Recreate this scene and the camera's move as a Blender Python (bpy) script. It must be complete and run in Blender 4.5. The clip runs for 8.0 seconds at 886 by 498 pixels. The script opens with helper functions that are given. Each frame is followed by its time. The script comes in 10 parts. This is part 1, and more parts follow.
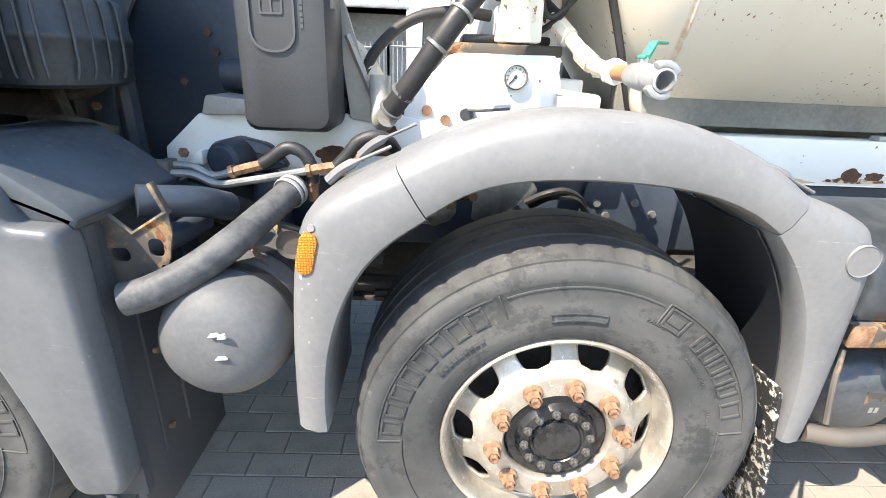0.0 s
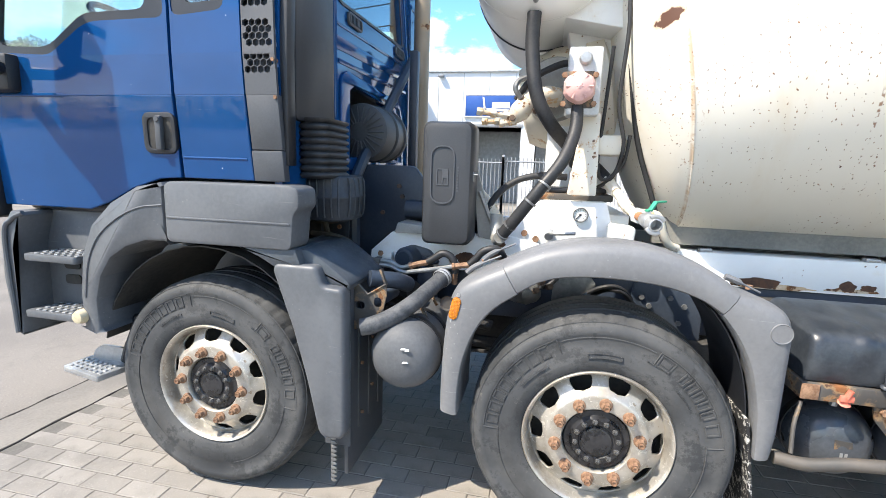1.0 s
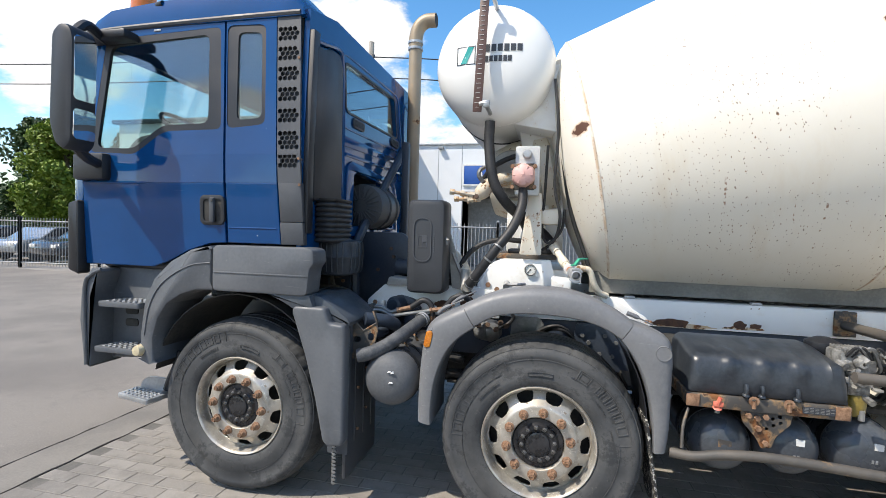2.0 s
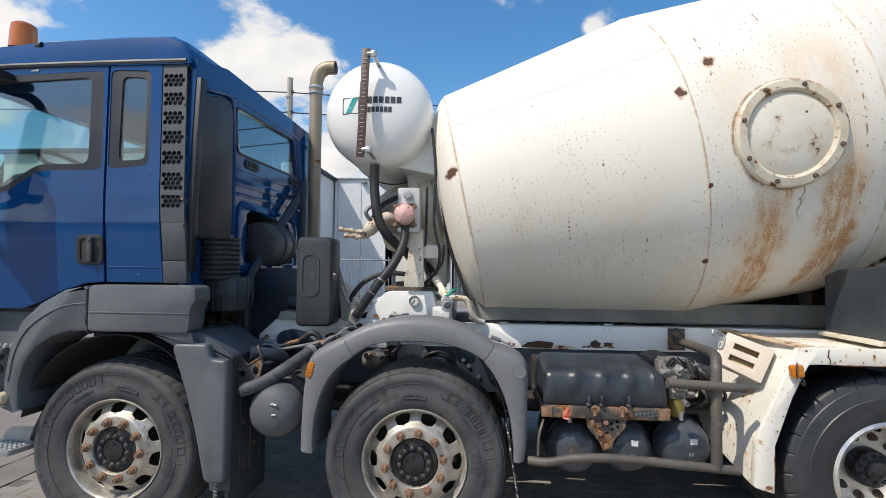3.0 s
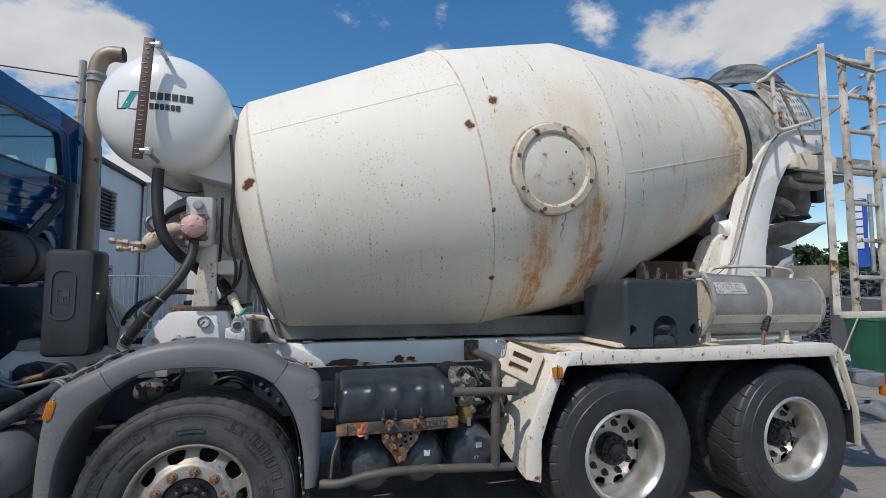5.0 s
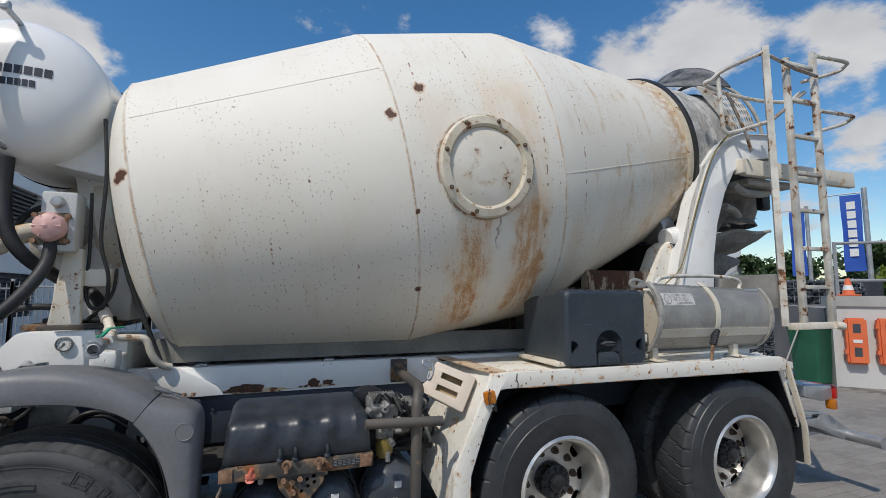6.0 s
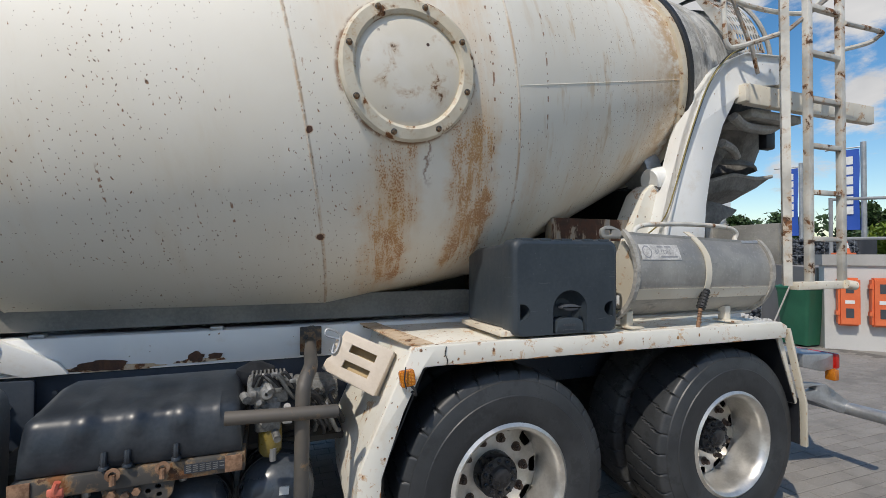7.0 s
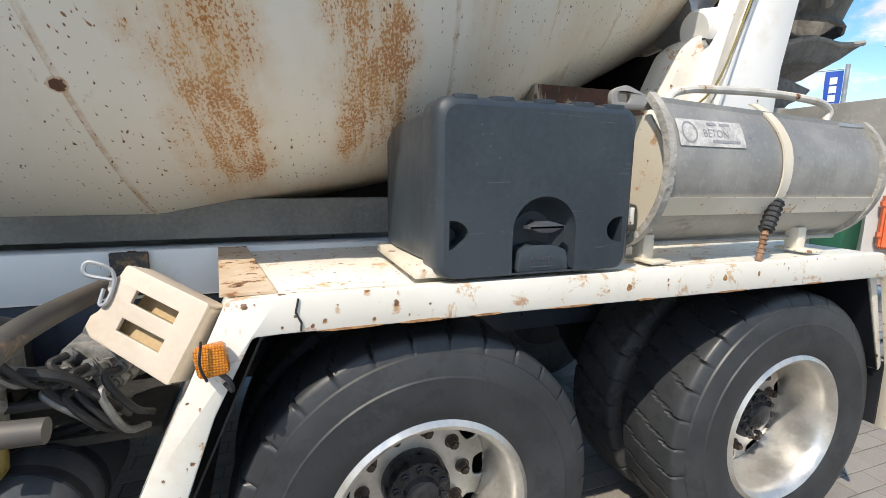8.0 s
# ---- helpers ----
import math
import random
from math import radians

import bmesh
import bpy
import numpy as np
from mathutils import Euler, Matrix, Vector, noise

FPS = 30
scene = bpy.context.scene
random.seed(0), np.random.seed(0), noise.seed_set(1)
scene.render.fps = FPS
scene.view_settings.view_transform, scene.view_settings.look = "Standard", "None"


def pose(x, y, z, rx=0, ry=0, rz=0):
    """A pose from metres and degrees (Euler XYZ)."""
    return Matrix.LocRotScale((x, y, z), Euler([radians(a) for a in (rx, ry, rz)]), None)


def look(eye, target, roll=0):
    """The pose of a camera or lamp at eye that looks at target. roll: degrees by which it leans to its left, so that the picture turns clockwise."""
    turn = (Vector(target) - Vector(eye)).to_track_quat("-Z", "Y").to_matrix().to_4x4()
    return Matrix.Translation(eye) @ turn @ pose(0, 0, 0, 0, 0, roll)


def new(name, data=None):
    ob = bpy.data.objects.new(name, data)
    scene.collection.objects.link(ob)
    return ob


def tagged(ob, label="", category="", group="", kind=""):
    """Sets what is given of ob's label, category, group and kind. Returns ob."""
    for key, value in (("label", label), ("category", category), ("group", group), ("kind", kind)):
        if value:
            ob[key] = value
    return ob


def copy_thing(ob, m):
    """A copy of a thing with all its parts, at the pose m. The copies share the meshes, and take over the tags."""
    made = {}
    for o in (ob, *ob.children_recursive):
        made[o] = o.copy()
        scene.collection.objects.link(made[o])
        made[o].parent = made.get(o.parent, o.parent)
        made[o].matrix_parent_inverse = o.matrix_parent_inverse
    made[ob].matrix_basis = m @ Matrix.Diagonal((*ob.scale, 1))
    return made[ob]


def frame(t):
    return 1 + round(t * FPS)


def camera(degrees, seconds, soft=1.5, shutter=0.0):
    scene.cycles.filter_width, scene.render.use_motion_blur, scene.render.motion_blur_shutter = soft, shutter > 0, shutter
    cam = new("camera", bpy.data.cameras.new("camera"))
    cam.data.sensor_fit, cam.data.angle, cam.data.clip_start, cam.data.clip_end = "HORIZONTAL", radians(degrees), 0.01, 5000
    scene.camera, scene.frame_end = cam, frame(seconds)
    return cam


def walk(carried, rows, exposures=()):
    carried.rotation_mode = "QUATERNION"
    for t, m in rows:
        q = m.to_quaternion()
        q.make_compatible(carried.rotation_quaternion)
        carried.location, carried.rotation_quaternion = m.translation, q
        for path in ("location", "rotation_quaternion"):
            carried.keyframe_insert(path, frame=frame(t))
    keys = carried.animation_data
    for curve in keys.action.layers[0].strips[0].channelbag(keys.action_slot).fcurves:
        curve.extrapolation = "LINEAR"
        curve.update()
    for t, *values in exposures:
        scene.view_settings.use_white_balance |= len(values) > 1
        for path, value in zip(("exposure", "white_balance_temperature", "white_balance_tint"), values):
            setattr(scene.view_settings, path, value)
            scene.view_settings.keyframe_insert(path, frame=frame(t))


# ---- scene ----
import collections

cam = camera(87.1, 8.0, 0.8)
PATH = [
    (0, (-0.338, -0.913, 1.421), (-0.28, 0.95, 0.695), 2.4),
    (0.5, (-0.352, -1.402, 1.539), (-0.572, 0.511, 1.001), 2.1),
    (1, (-0.263, -1.817, 1.61), (-0.678, 0.11, 1.27), 1.9),
    (1.2, (-0.227, -1.964, 1.603), (-0.697, -0.038, 1.337), 1.8),
    (2.3, (0.155, -2.548, 1.633), (-0.245, -0.589, 1.618), 0.8),
    (2.5, (0.239, -2.586, 1.635), (-0.095, -0.614, 1.652), 0.7),
    (3, (0.358, -2.634, 1.644), (0.209, -0.641, 1.72), 0.6),
    (3.5, (0.412, -2.649, 1.641), (0.447, -0.652, 1.758), 0.7),
    (4, (0.443, -2.668, 1.647), (0.65, -0.684, 1.784), 0.6),
    (4.5, (0.508, -2.677, 1.64), (0.876, -0.716, 1.783), 0.4),
    (5, (0.603, -2.644, 1.647), (1.121, -0.718, 1.799), 0.3),
    (5.2, (0.635, -2.604, 1.67), (1.199, -0.691, 1.818), 0.4),
    (6.3, (1.119, -2.233, 1.664), (1.802, -0.368, 1.864), -0.1),
    (6.5, (1.245, -2.15, 1.676), (1.931, -0.28, 1.851), -0.1),
    (7, (1.508, -1.847, 1.613), (2.219, 0.023, 1.64), 0.1),
    (7.5, (1.833, -1.437, 1.561), (2.546, 0.427, 1.423), 0.3),
    (8, (2.193, -1.045, 1.512), (2.867, 0.808, 1.178), 0.7),
]
EXPOSURES = [(0.0, 2.24, 7550, 10), (0.5, 2.03, 7260, 10), (1.0, 1.70, 7060, 10), (2.5, 0.72, 7000, 10), (3.5, 0.42, 6970, 10), (4.5, 0.12, 6690, 10),
             (5.5, 0.00, 6590, 10), (6.5, 0.01, 6730, 10), (7.2, 0.24, 6890, 10), (8.0, 0.79, 7090, 10)]
walk(cam, [(t, look(eye, target, roll)) for t, eye, target, roll in PATH], EXPOSURES)


# ---- sky and sun: clear blue with cumulus, sun high on the camera's side ----
SUN_TRAVEL = Vector((0.57, 0.48, -1.0))
elevation = math.atan2(1.0, math.hypot(SUN_TRAVEL.x, SUN_TRAVEL.y))
azimuth = math.atan2(-SUN_TRAVEL.x, -SUN_TRAVEL.y) % (2 * math.pi)
world = bpy.data.worlds.new("sky")
scene.world = world
world.use_nodes = True
wt = world.node_tree
wt.nodes.clear()


def wmath(op, a, b=None, c=None):
    n = wt.nodes.new("ShaderNodeMath")
    n.operation = op
    for i, v in enumerate((a, b, c)):
        if v is None:
            continue
        if isinstance(v, (int, float)):
            n.inputs[i].default_value = v
        else:
            wt.links.new(v, n.inputs[i])
    return n.outputs[0]


sky = wt.nodes.new("ShaderNodeTexSky")
sky.sky_type, sky.sun_disc = "NISHITA", False
sky.sun_elevation, sky.sun_rotation = elevation, azimuth
sky.air_density, sky.dust_density, sky.ozone_density = 1.0, 0.7, 1.0
coord = wt.nodes.new("ShaderNodeTexCoord")
split = wt.nodes.new("ShaderNodeSeparateXYZ")
wt.links.new(coord.outputs["Generated"], split.inputs[0])
sx, sy, sz = split.outputs
den = wmath("ADD", wmath("MAXIMUM", sz, 0.0), 0.35)
flat = wt.nodes.new("ShaderNodeCombineXYZ")
wt.links.new(wmath("DIVIDE", sx, den), flat.inputs[0])
wt.links.new(wmath("DIVIDE", sy, den), flat.inputs[1])
wt.links.new(sz, flat.inputs[2])
puffs = wt.nodes.new("ShaderNodeTexNoise")
puffs.inputs["Scale"].default_value, puffs.inputs["Detail"].default_value = 4.5, 9.0
puffs.inputs["Roughness"].default_value = 0.62
wt.links.new(flat.outputs[0], puffs.inputs["Vector"])


def lobe(direction, width):
    """A soft heap of cloud round a direction of the sky."""
    d = Vector(direction).normalized()
    dot = wt.nodes.new("ShaderNodeVectorMath")
    dot.operation = "DOT_PRODUCT"
    wt.links.new(coord.outputs["Generated"], dot.inputs[0])
    dot.inputs[1].default_value = d
    gap = wmath("SUBTRACT", 1.0, dot.outputs["Value"])
    return wmath("POWER", 2.718, wmath("MULTIPLY", gap, -1.0 / (1 - math.cos(width))))


LOBES = [((-0.43, 0.82, 0.37), 0.10, 0.95), ((-0.33, 0.86, 0.39), 0.06, 0.7), ((-0.29, 0.93, 0.22), 0.09, 0.9), ((-0.75, 0.60, 0.30), 0.13, 0.95), ((-0.13, 0.97, 0.19), 0.06, 0.8),
         ((0.21, 0.87, 0.45), 0.022, 0.6), ((0.60, 0.68, 0.43), 0.06, 0.6), ((0.71, 0.56, 0.43), 0.07, 0.7), ((0.82, 0.43, 0.38), 0.07, 0.6), ((0.86, 0.45, 0.24), 0.08, 0.6), ((0.83, 0.54, 0.13), 0.05, 0.45), ((0.49, 0.72, 0.49), 0.06, 0.5), ((0.67, 0.58, 0.47), 0.07, 0.35), ((0.78, 0.46, 0.43), 0.06, 0.35),
         ((-0.78, -0.60, 0.17), 0.09, 0.95), ((-0.66, -0.74, 0.14), 0.07, 0.8), ((-0.88, -0.45, 0.20), 0.08, 0.8),
         # clouds out of view, known from the door's reflections, widened to add fill light
         ((-0.6, -0.75, 0.22), 0.17, 0.9), ((0.1, -0.95, 0.20), 0.20, 0.9), ((0.6, -0.7, 0.3), 0.22, 0.85), ((0.0, -0.8, 0.6), 0.16, 0.8), ((0.95, -0.2, 0.3), 0.12, 0.8), ((-0.95, -0.1, 0.3), 0.12, 0.8)]
heap = None
for d, w, amount in LOBES:
    one = wmath("MULTIPLY", lobe(d, w), amount)
    heap = one if heap is None else wmath("ADD", heap, one)
amount = wmath("ADD", heap, wmath("MULTIPLY", wmath("SUBTRACT", puffs.outputs["Fac"], 0.5), 1.9))
ramp = wt.nodes.new("ShaderNodeMapRange")
ramp.interpolation_type = "SMOOTHSTEP"
ramp.inputs["From Min"].default_value, ramp.inputs["From Max"].default_value = 0.28, 0.60
wt.links.new(amount, ramp.inputs["Value"])
shade = wt.nodes.new("ShaderNodeTexNoise")
shade.inputs["Scale"].default_value, shade.inputs["Detail"].default_value = 6.0, 8.0
wt.links.new(flat.outputs[0], shade.inputs["Vector"])
tone = wt.nodes.new("ShaderNodeMix")
tone.data_type = "RGBA"
tone.inputs["A"].default_value, tone.inputs["B"].default_value = (3.0, 3.3, 3.8, 1), (7.4, 7.4, 7.5, 1)
wt.links.new(shade.outputs["Fac"], tone.inputs["Factor"])
mixed = wt.nodes.new("ShaderNodeMix")
mixed.data_type = "RGBA"
wt.links.new(ramp.outputs[0], mixed.inputs["Factor"])
vivid = wt.nodes.new("ShaderNodeHueSaturation")
vivid.inputs["Saturation"].default_value, vivid.inputs["Value"].default_value = 1.36, 1.22
vivid.inputs["Hue"].default_value = 0.498
wt.links.new(sky.outputs[0], vivid.inputs["Color"])
wt.links.new(vivid.outputs[0], mixed.inputs["A"])
wt.links.new(tone.outputs["Result"], mixed.inputs["B"])
ground_glow = wt.nodes.new("ShaderNodeBackground")
ground_glow.inputs["Strength"].default_value = 0.11
wt.links.new(mixed.outputs["Result"], ground_glow.inputs["Color"])
wout = wt.nodes.new("ShaderNodeOutputWorld")
wt.links.new(ground_glow.outputs[0], wout.inputs["Surface"])

sun_data = bpy.data.lights.new("sun", "SUN")
sun_data.energy, sun_data.angle, sun_data.color = 2.8, radians(0.53), (1.0, 0.95, 0.87)
sun = new("sun", sun_data)
sun.matrix_world = look((0, -10, 20), Vector((0, -10, 20)) + SUN_TRAVEL)


# ---- tools for building ----
ORG = {}


def V(*a):
    return Vector(a)


def B():
    return bmesh.new()


def merge(bm, other):
    me = bpy.data.meshes.new("tmp")
    other.to_mesh(me)
    other.free()
    bm.from_mesh(me)
    bpy.data.meshes.remove(me)
    return bm


def box(bm, lo, hi, bevel=0.0, segments=2, m=None):
    t = B()
    lo, hi = Vector(lo), Vector(hi)
    bmesh.ops.create_cube(t, size=1.0)
    size, mid = hi - lo, (hi + lo) / 2
    for v in t.verts:
        v.co = Vector((v.co.x * size.x, v.co.y * size.y, v.co.z * size.z)) + mid
    if bevel:
        bmesh.ops.bevel(t, geom=list(t.edges), offset=bevel, segments=segments, affect="EDGES", profile=0.5)
    if m:
        t.transform(m)
    return merge(bm, t)


def loft(bm, rings, closed=True, caps=True):
    """Quads between rings of equal length."""
    rows = [[bm.verts.new(p) for p in ring] for ring in rings]
    n = len(rows[0])
    for a, b in zip(rows, rows[1:]):
        for i in range(n if closed else n - 1):
            j = (i + 1) % n
            bm.faces.new((a[i], a[j], b[j], b[i]))
    if caps and closed:
        bm.faces.new(rows[0][::-1])
        bm.faces.new(rows[-1])
    bmesh.ops.recalc_face_normals(bm, faces=bm.faces)
    return bm


def basis(d):
    d = Vector(d).normalized()
    a = d.cross(V(0, 0, 1) if abs(d.z) < 0.9 else V(1, 0, 0)).normalized()
    return a, d.cross(a).normalized()


def smooth_path(points, steps=6):
    """A Catmull-Rom curve through the points."""
    p = [Vector(q) for q in points]
    if len(p) < 3:
        return p
    p = [p[0] * 2 - p[1]] + p + [p[-1] * 2 - p[-2]]
    out = []
    for i in range(1, len(p) - 2):
        for k in range(steps):
            t = k / steps
            a, b, c, d = p[i - 1], p[i], p[i + 1], p[i + 2]
            out.append(0.5 * ((2 * b) + (c - a) * t + (2 * a - 5 * b + 4 * c - d) * t * t + (3 * b - a - 3 * c + d) * t ** 3))
    return out + [p[-2]]


def tube(bm, points, r, segs=10, smooth=True, steps=6, caps=True):
    path = smooth_path(points, steps) if smooth else [Vector(q) for q in points]
    rings, side = [], None
    for i, p in enumerate(path):
        d = (path[min(i + 1, len(path) - 1)] - path[max(i - 1, 0)]).normalized()
        if side is None:
            side = basis(d)[0]
        side = (side - d * side.dot(d)).normalized()
        up = d.cross(side)
        rr = r[min(i, len(r) - 1)] if isinstance(r, (list, tuple)) else r
        rings.append([p + (side * math.cos(a) + up * math.sin(a)) * rr for a in [2 * math.pi * k / segs for k in range(segs)]])
    t = B()
    loft(t, rings, True, caps)
    return merge(bm, t)


def cyl(bm, p0, p1, r0, r1=None, segs=20, caps=True):
    return tube(bm, [p0, p1], [r0, r0 if r1 is None else r1], segs, False, caps=caps)


def lathe(bm, profile, at=(0, 0, 0), axis=(0, 1, 0), segs=48, wobble=None):
    """Turns (radius, height) pairs round the axis through at."""
    d = Vector(axis).normalized()
    a, b = (V(1, 0, 0), V(0, 0, 1)) if abs(d.y) > 0.99 else basis(d)
    t = B()
    rows = []
    for k, (r, h) in enumerate(profile):
        row = []
        for i in range(segs):
            w = 2 * math.pi * i / segs
            rr = r + (wobble(k, i) if wobble else 0)
            row.append(t.verts.new(Vector(at) + d * h + (a * math.cos(w) + b * math.sin(w)) * rr))
        rows.append(row)
    for p, q in zip(rows, rows[1:]):
        for i in range(segs):
            j = (i + 1) % segs
            t.faces.new((p[i], p[j], q[j], q[i]))
    bmesh.ops.remove_doubles(t, verts=t.verts, dist=1e-5)
    bmesh.ops.recalc_face_normals(t, faces=t.faces)
    return merge(bm, t)


def prism(bm, poly, lo, hi, plane="xz", bevel=0.0, holes=(), bend=None, segments=2):
    """A plate: the outline poly (with holes) in a plane, from lo to hi across it."""
    from mathutils.geometry import tessellate_polygon

    def put(p, h):
        q = {"xz": V(p[0], h, p[1]), "xy": V(p[0], p[1], h), "yz": V(h, p[0], p[1])}[plane]
        return bend(q) if bend else q
    t = B()
    loops = [list(poly)] + [list(h) for h in holes]
    flat = [p for l in loops for p in l]
    tris = tessellate_polygon([[Vector((p[0], p[1], 0)) for p in l] for l in loops])
    va = [t.verts.new(put(p, lo)) for p in flat]
    vb = [t.verts.new(put(p, hi)) for p in flat]
    if holes:
        for a, b, c in tris:
            t.faces.new((va[a], va[b], va[c]))
            t.faces.new((vb[c], vb[b], vb[a]))
    else:
        t.faces.new(va)
        t.faces.new(vb[::-1])
    at = 0
    for l in loops:
        for i in range(len(l)):
            j = (i + 1) % len(l)
            t.faces.new((va[at + i], vb[at + i], vb[at + j], va[at + j]))
        at += len(l)
    bmesh.ops.recalc_face_normals(t, faces=t.faces)
    if bevel:
        sharp = [e for e in t.edges if len(e.link_faces) == 2 and e.calc_face_angle(0) > 0.6]
        bmesh.ops.bevel(t, geom=sharp, offset=bevel, segments=segments, affect="EDGES", profile=0.5)
    return merge(bm, t)


def rounded(x0, z0, x1, z1, r, n=4):
    """A rectangle with round corners, as an outline."""
    out = []
    for cx, cz, a0 in ((x1 - r, z1 - r, 0), (x0 + r, z1 - r, 90), (x0 + r, z0 + r, 180), (x1 - r, z0 + r, 270)):
        for k in range(n + 1):
            a = radians(a0 + 90 * k / n)
            out.append((cx + r * math.cos(a), cz + r * math.sin(a)))
    return out


def soften(poly, r, n=3):
    """Rounds the corners of an outline."""
    out, m = [], len(poly)
    for i in range(m):
        a, b, c = Vector(poly[i - 1]), Vector(poly[i]), Vector(poly[(i + 1) % m])
        k = min(r, (a - b).length * 0.45, (c - b).length * 0.45)
        p, q = b + (a - b).normalized() * k, b + (c - b).normalized() * k
        for s in range(n + 1):
            t = s / n
            out.append(tuple((1 - t) ** 2 * p + 2 * t * (1 - t) * b + t * t * q))
    return out


def finish(bm, angle=35):
    for f in bm.faces:
        f.smooth = True
    for e in bm.edges:
        if len(e.link_faces) == 2 and e.calc_face_angle(0) > radians(angle):
            e.smooth = False


def mesh_of(name, bm, material, angle=35):
    finish(bm, angle)
    me = bpy.data.meshes.new(name)
    bm.to_mesh(me)
    bm.free()
    for m in material if isinstance(material, (list, tuple)) else [material]:
        me.materials.append(m)
    return me


def thing(name, at, label, category, group="", kind=""):
    ob = new(name)
    ob.location, ob.empty_display_size = at, 0.1
    ORG[ob.name] = Vector(at)
    return tagged(ob, label, category, group, kind)


def part(name, bm, material, parent, label="", angle=35, kind="", thick=0.0):
    """Links a bmesh, given in the place's metres, as one mesh under a thing or a part."""
    org = ORG[parent.name]
    bmesh.ops.translate(bm, verts=bm.verts, vec=-org)
    ob = new(name, mesh_of(name, bm, material, angle))
    ob.parent = parent
    ORG[ob.name] = org
    if thick:
        uses = collections.Counter(k for f in ob.data.polygons for k in f.edge_keys)
        for e in ob.data.edges:
            if uses[e.key] == 1:
                e.use_edge_sharp = True
        mod = ob.modifiers.new("thickness", "SOLIDIFY")
        mod.thickness, mod.offset = thick, 0.0
    return tagged(ob, label, kind=kind)


def solo(name, bm, material, label, category, group="", kind="", angle=35):
    """A thing or piece of the setting that is one mesh."""
    xs = [v.co for v in bm.verts]
    base = Vector((sum(v.x for v in xs) / len(xs), sum(v.y for v in xs) / len(xs), min(v.z for v in xs)))
    bmesh.ops.translate(bm, verts=bm.verts, vec=-base)
    ob = new(name, mesh_of(name, bm, material, angle))
    ob.location = base
    ORG[ob.name] = base
    return tagged(ob, label, category, group, kind)


def letters(word, size, depth=0.0):
    """A word in the built-in font as a flat bmesh in x and y."""
    curve = bpy.data.curves.new("word", "FONT")
    curve.body, curve.size, curve.extrude, curve.resolution_u = word, size, depth, 2
    ob = bpy.data.objects.new("word", curve)
    me = bpy.data.meshes.new_from_object(ob)
    bm = B()
    bm.from_mesh(me)
    bpy.data.objects.remove(ob)
    bpy.data.curves.remove(curve)
    bpy.data.meshes.remove(me)
    return bm


# ---- materials ----
class Mat:
    """A small builder for node materials on object coordinates."""

    def __init__(self, name, rough=0.5, metal=0.0, coat=0.0, spec=0.5):
        self.m = bpy.data.materials.new(name)
        self.m.use_nodes = True
        self.t = self.m.node_tree
        self.b = self.t.nodes["Principled BSDF"]
        self.b.inputs["Roughness"].default_value = rough
        self.b.inputs["Metallic"].default_value = metal
        self.b.inputs["Coat Weight"].default_value = coat
        self.b.inputs["Coat Roughness"].default_value = 0.05
        self.b.inputs["Specular IOR Level"].default_value = spec
        self.c = self.t.nodes.new("ShaderNodeTexCoord").outputs["Object"]

    def link(self, value, socket):
        if isinstance(value, (int, float)):
            socket.default_value = value
        elif isinstance(value, tuple):
            socket.default_value = (*value, 1) if len(value) == 3 else value
        else:
            self.t.links.new(value, socket)

    def stretch(self, scale, vector=None):
        n = self.t.nodes.new("ShaderNodeMapping")
        n.inputs["Scale"].default_value = scale
        self.t.links.new(vector or self.c, n.inputs["Vector"])
        return n.outputs[0]

    def noise(self, scale, detail=4.0, rough=0.55, vector=None, distortion=0.0):
        n = self.t.nodes.new("ShaderNodeTexNoise")
        n.inputs["Scale"].default_value, n.inputs["Detail"].default_value = scale, detail
        n.inputs["Roughness"].default_value, n.inputs["Distortion"].default_value = rough, distortion
        self.t.links.new(vector or self.c, n.inputs["Vector"])
        return n.outputs["Fac"]

    def cells(self, scale, vector=None, feature="F1", randomness=1.0):
        n = self.t.nodes.new("ShaderNodeTexVoronoi")
        n.feature = feature
        n.inputs["Scale"].default_value, n.inputs["Randomness"].default_value = scale, randomness
        self.t.links.new(vector or self.c, n.inputs["Vector"])
        return n.outputs["Distance"]

    def math(self, op, a, b=0.0, c=0.0):
        n = self.t.nodes.new("ShaderNodeMath")
        n.operation = op
        for v, s in zip((a, b, c), n.inputs):
            self.link(v, s)
        return n.outputs[0]

    def step(self, value, lo, hi, to=(0.0, 1.0)):
        n = self.t.nodes.new("ShaderNodeMapRange")
        n.interpolation_type = "SMOOTHSTEP"
        self.link(value, n.inputs["Value"])
        for k, v in zip(("From Min", "From Max", "To Min", "To Max"), (lo, hi, *to)):
            n.inputs[k].default_value = v
        return n.outputs[0]

    def mix(self, fac, a, b):
        n = self.t.nodes.new("ShaderNodeMix")
        n.data_type = "RGBA"
        self.link(fac, n.inputs["Factor"])
        self.link(a, n.inputs["A"])
        self.link(b, n.inputs["B"])
        return n.outputs["Result"]

    def color(self, value):
        self.link(value, self.b.inputs["Base Color"])
        return self

    def set(self, name, value):
        self.link(value, self.b.inputs[name])
        return self

    def bump(self, height, strength=0.3, distance=0.005):
        n = self.t.nodes.new("ShaderNodeBump")
        n.inputs["Strength"].default_value, n.inputs["Distance"].default_value = strength, distance
        self.link(height, n.inputs["Height"])
        self.t.links.new(n.outputs[0], self.b.inputs["Normal"])
        return self


TURN = -5.0  # where the drum has come to rest: degrees by which its hatch lies above the near side
RUST, RUST_DARK = (0.21, 0.085, 0.03), (0.07, 0.035, 0.02)


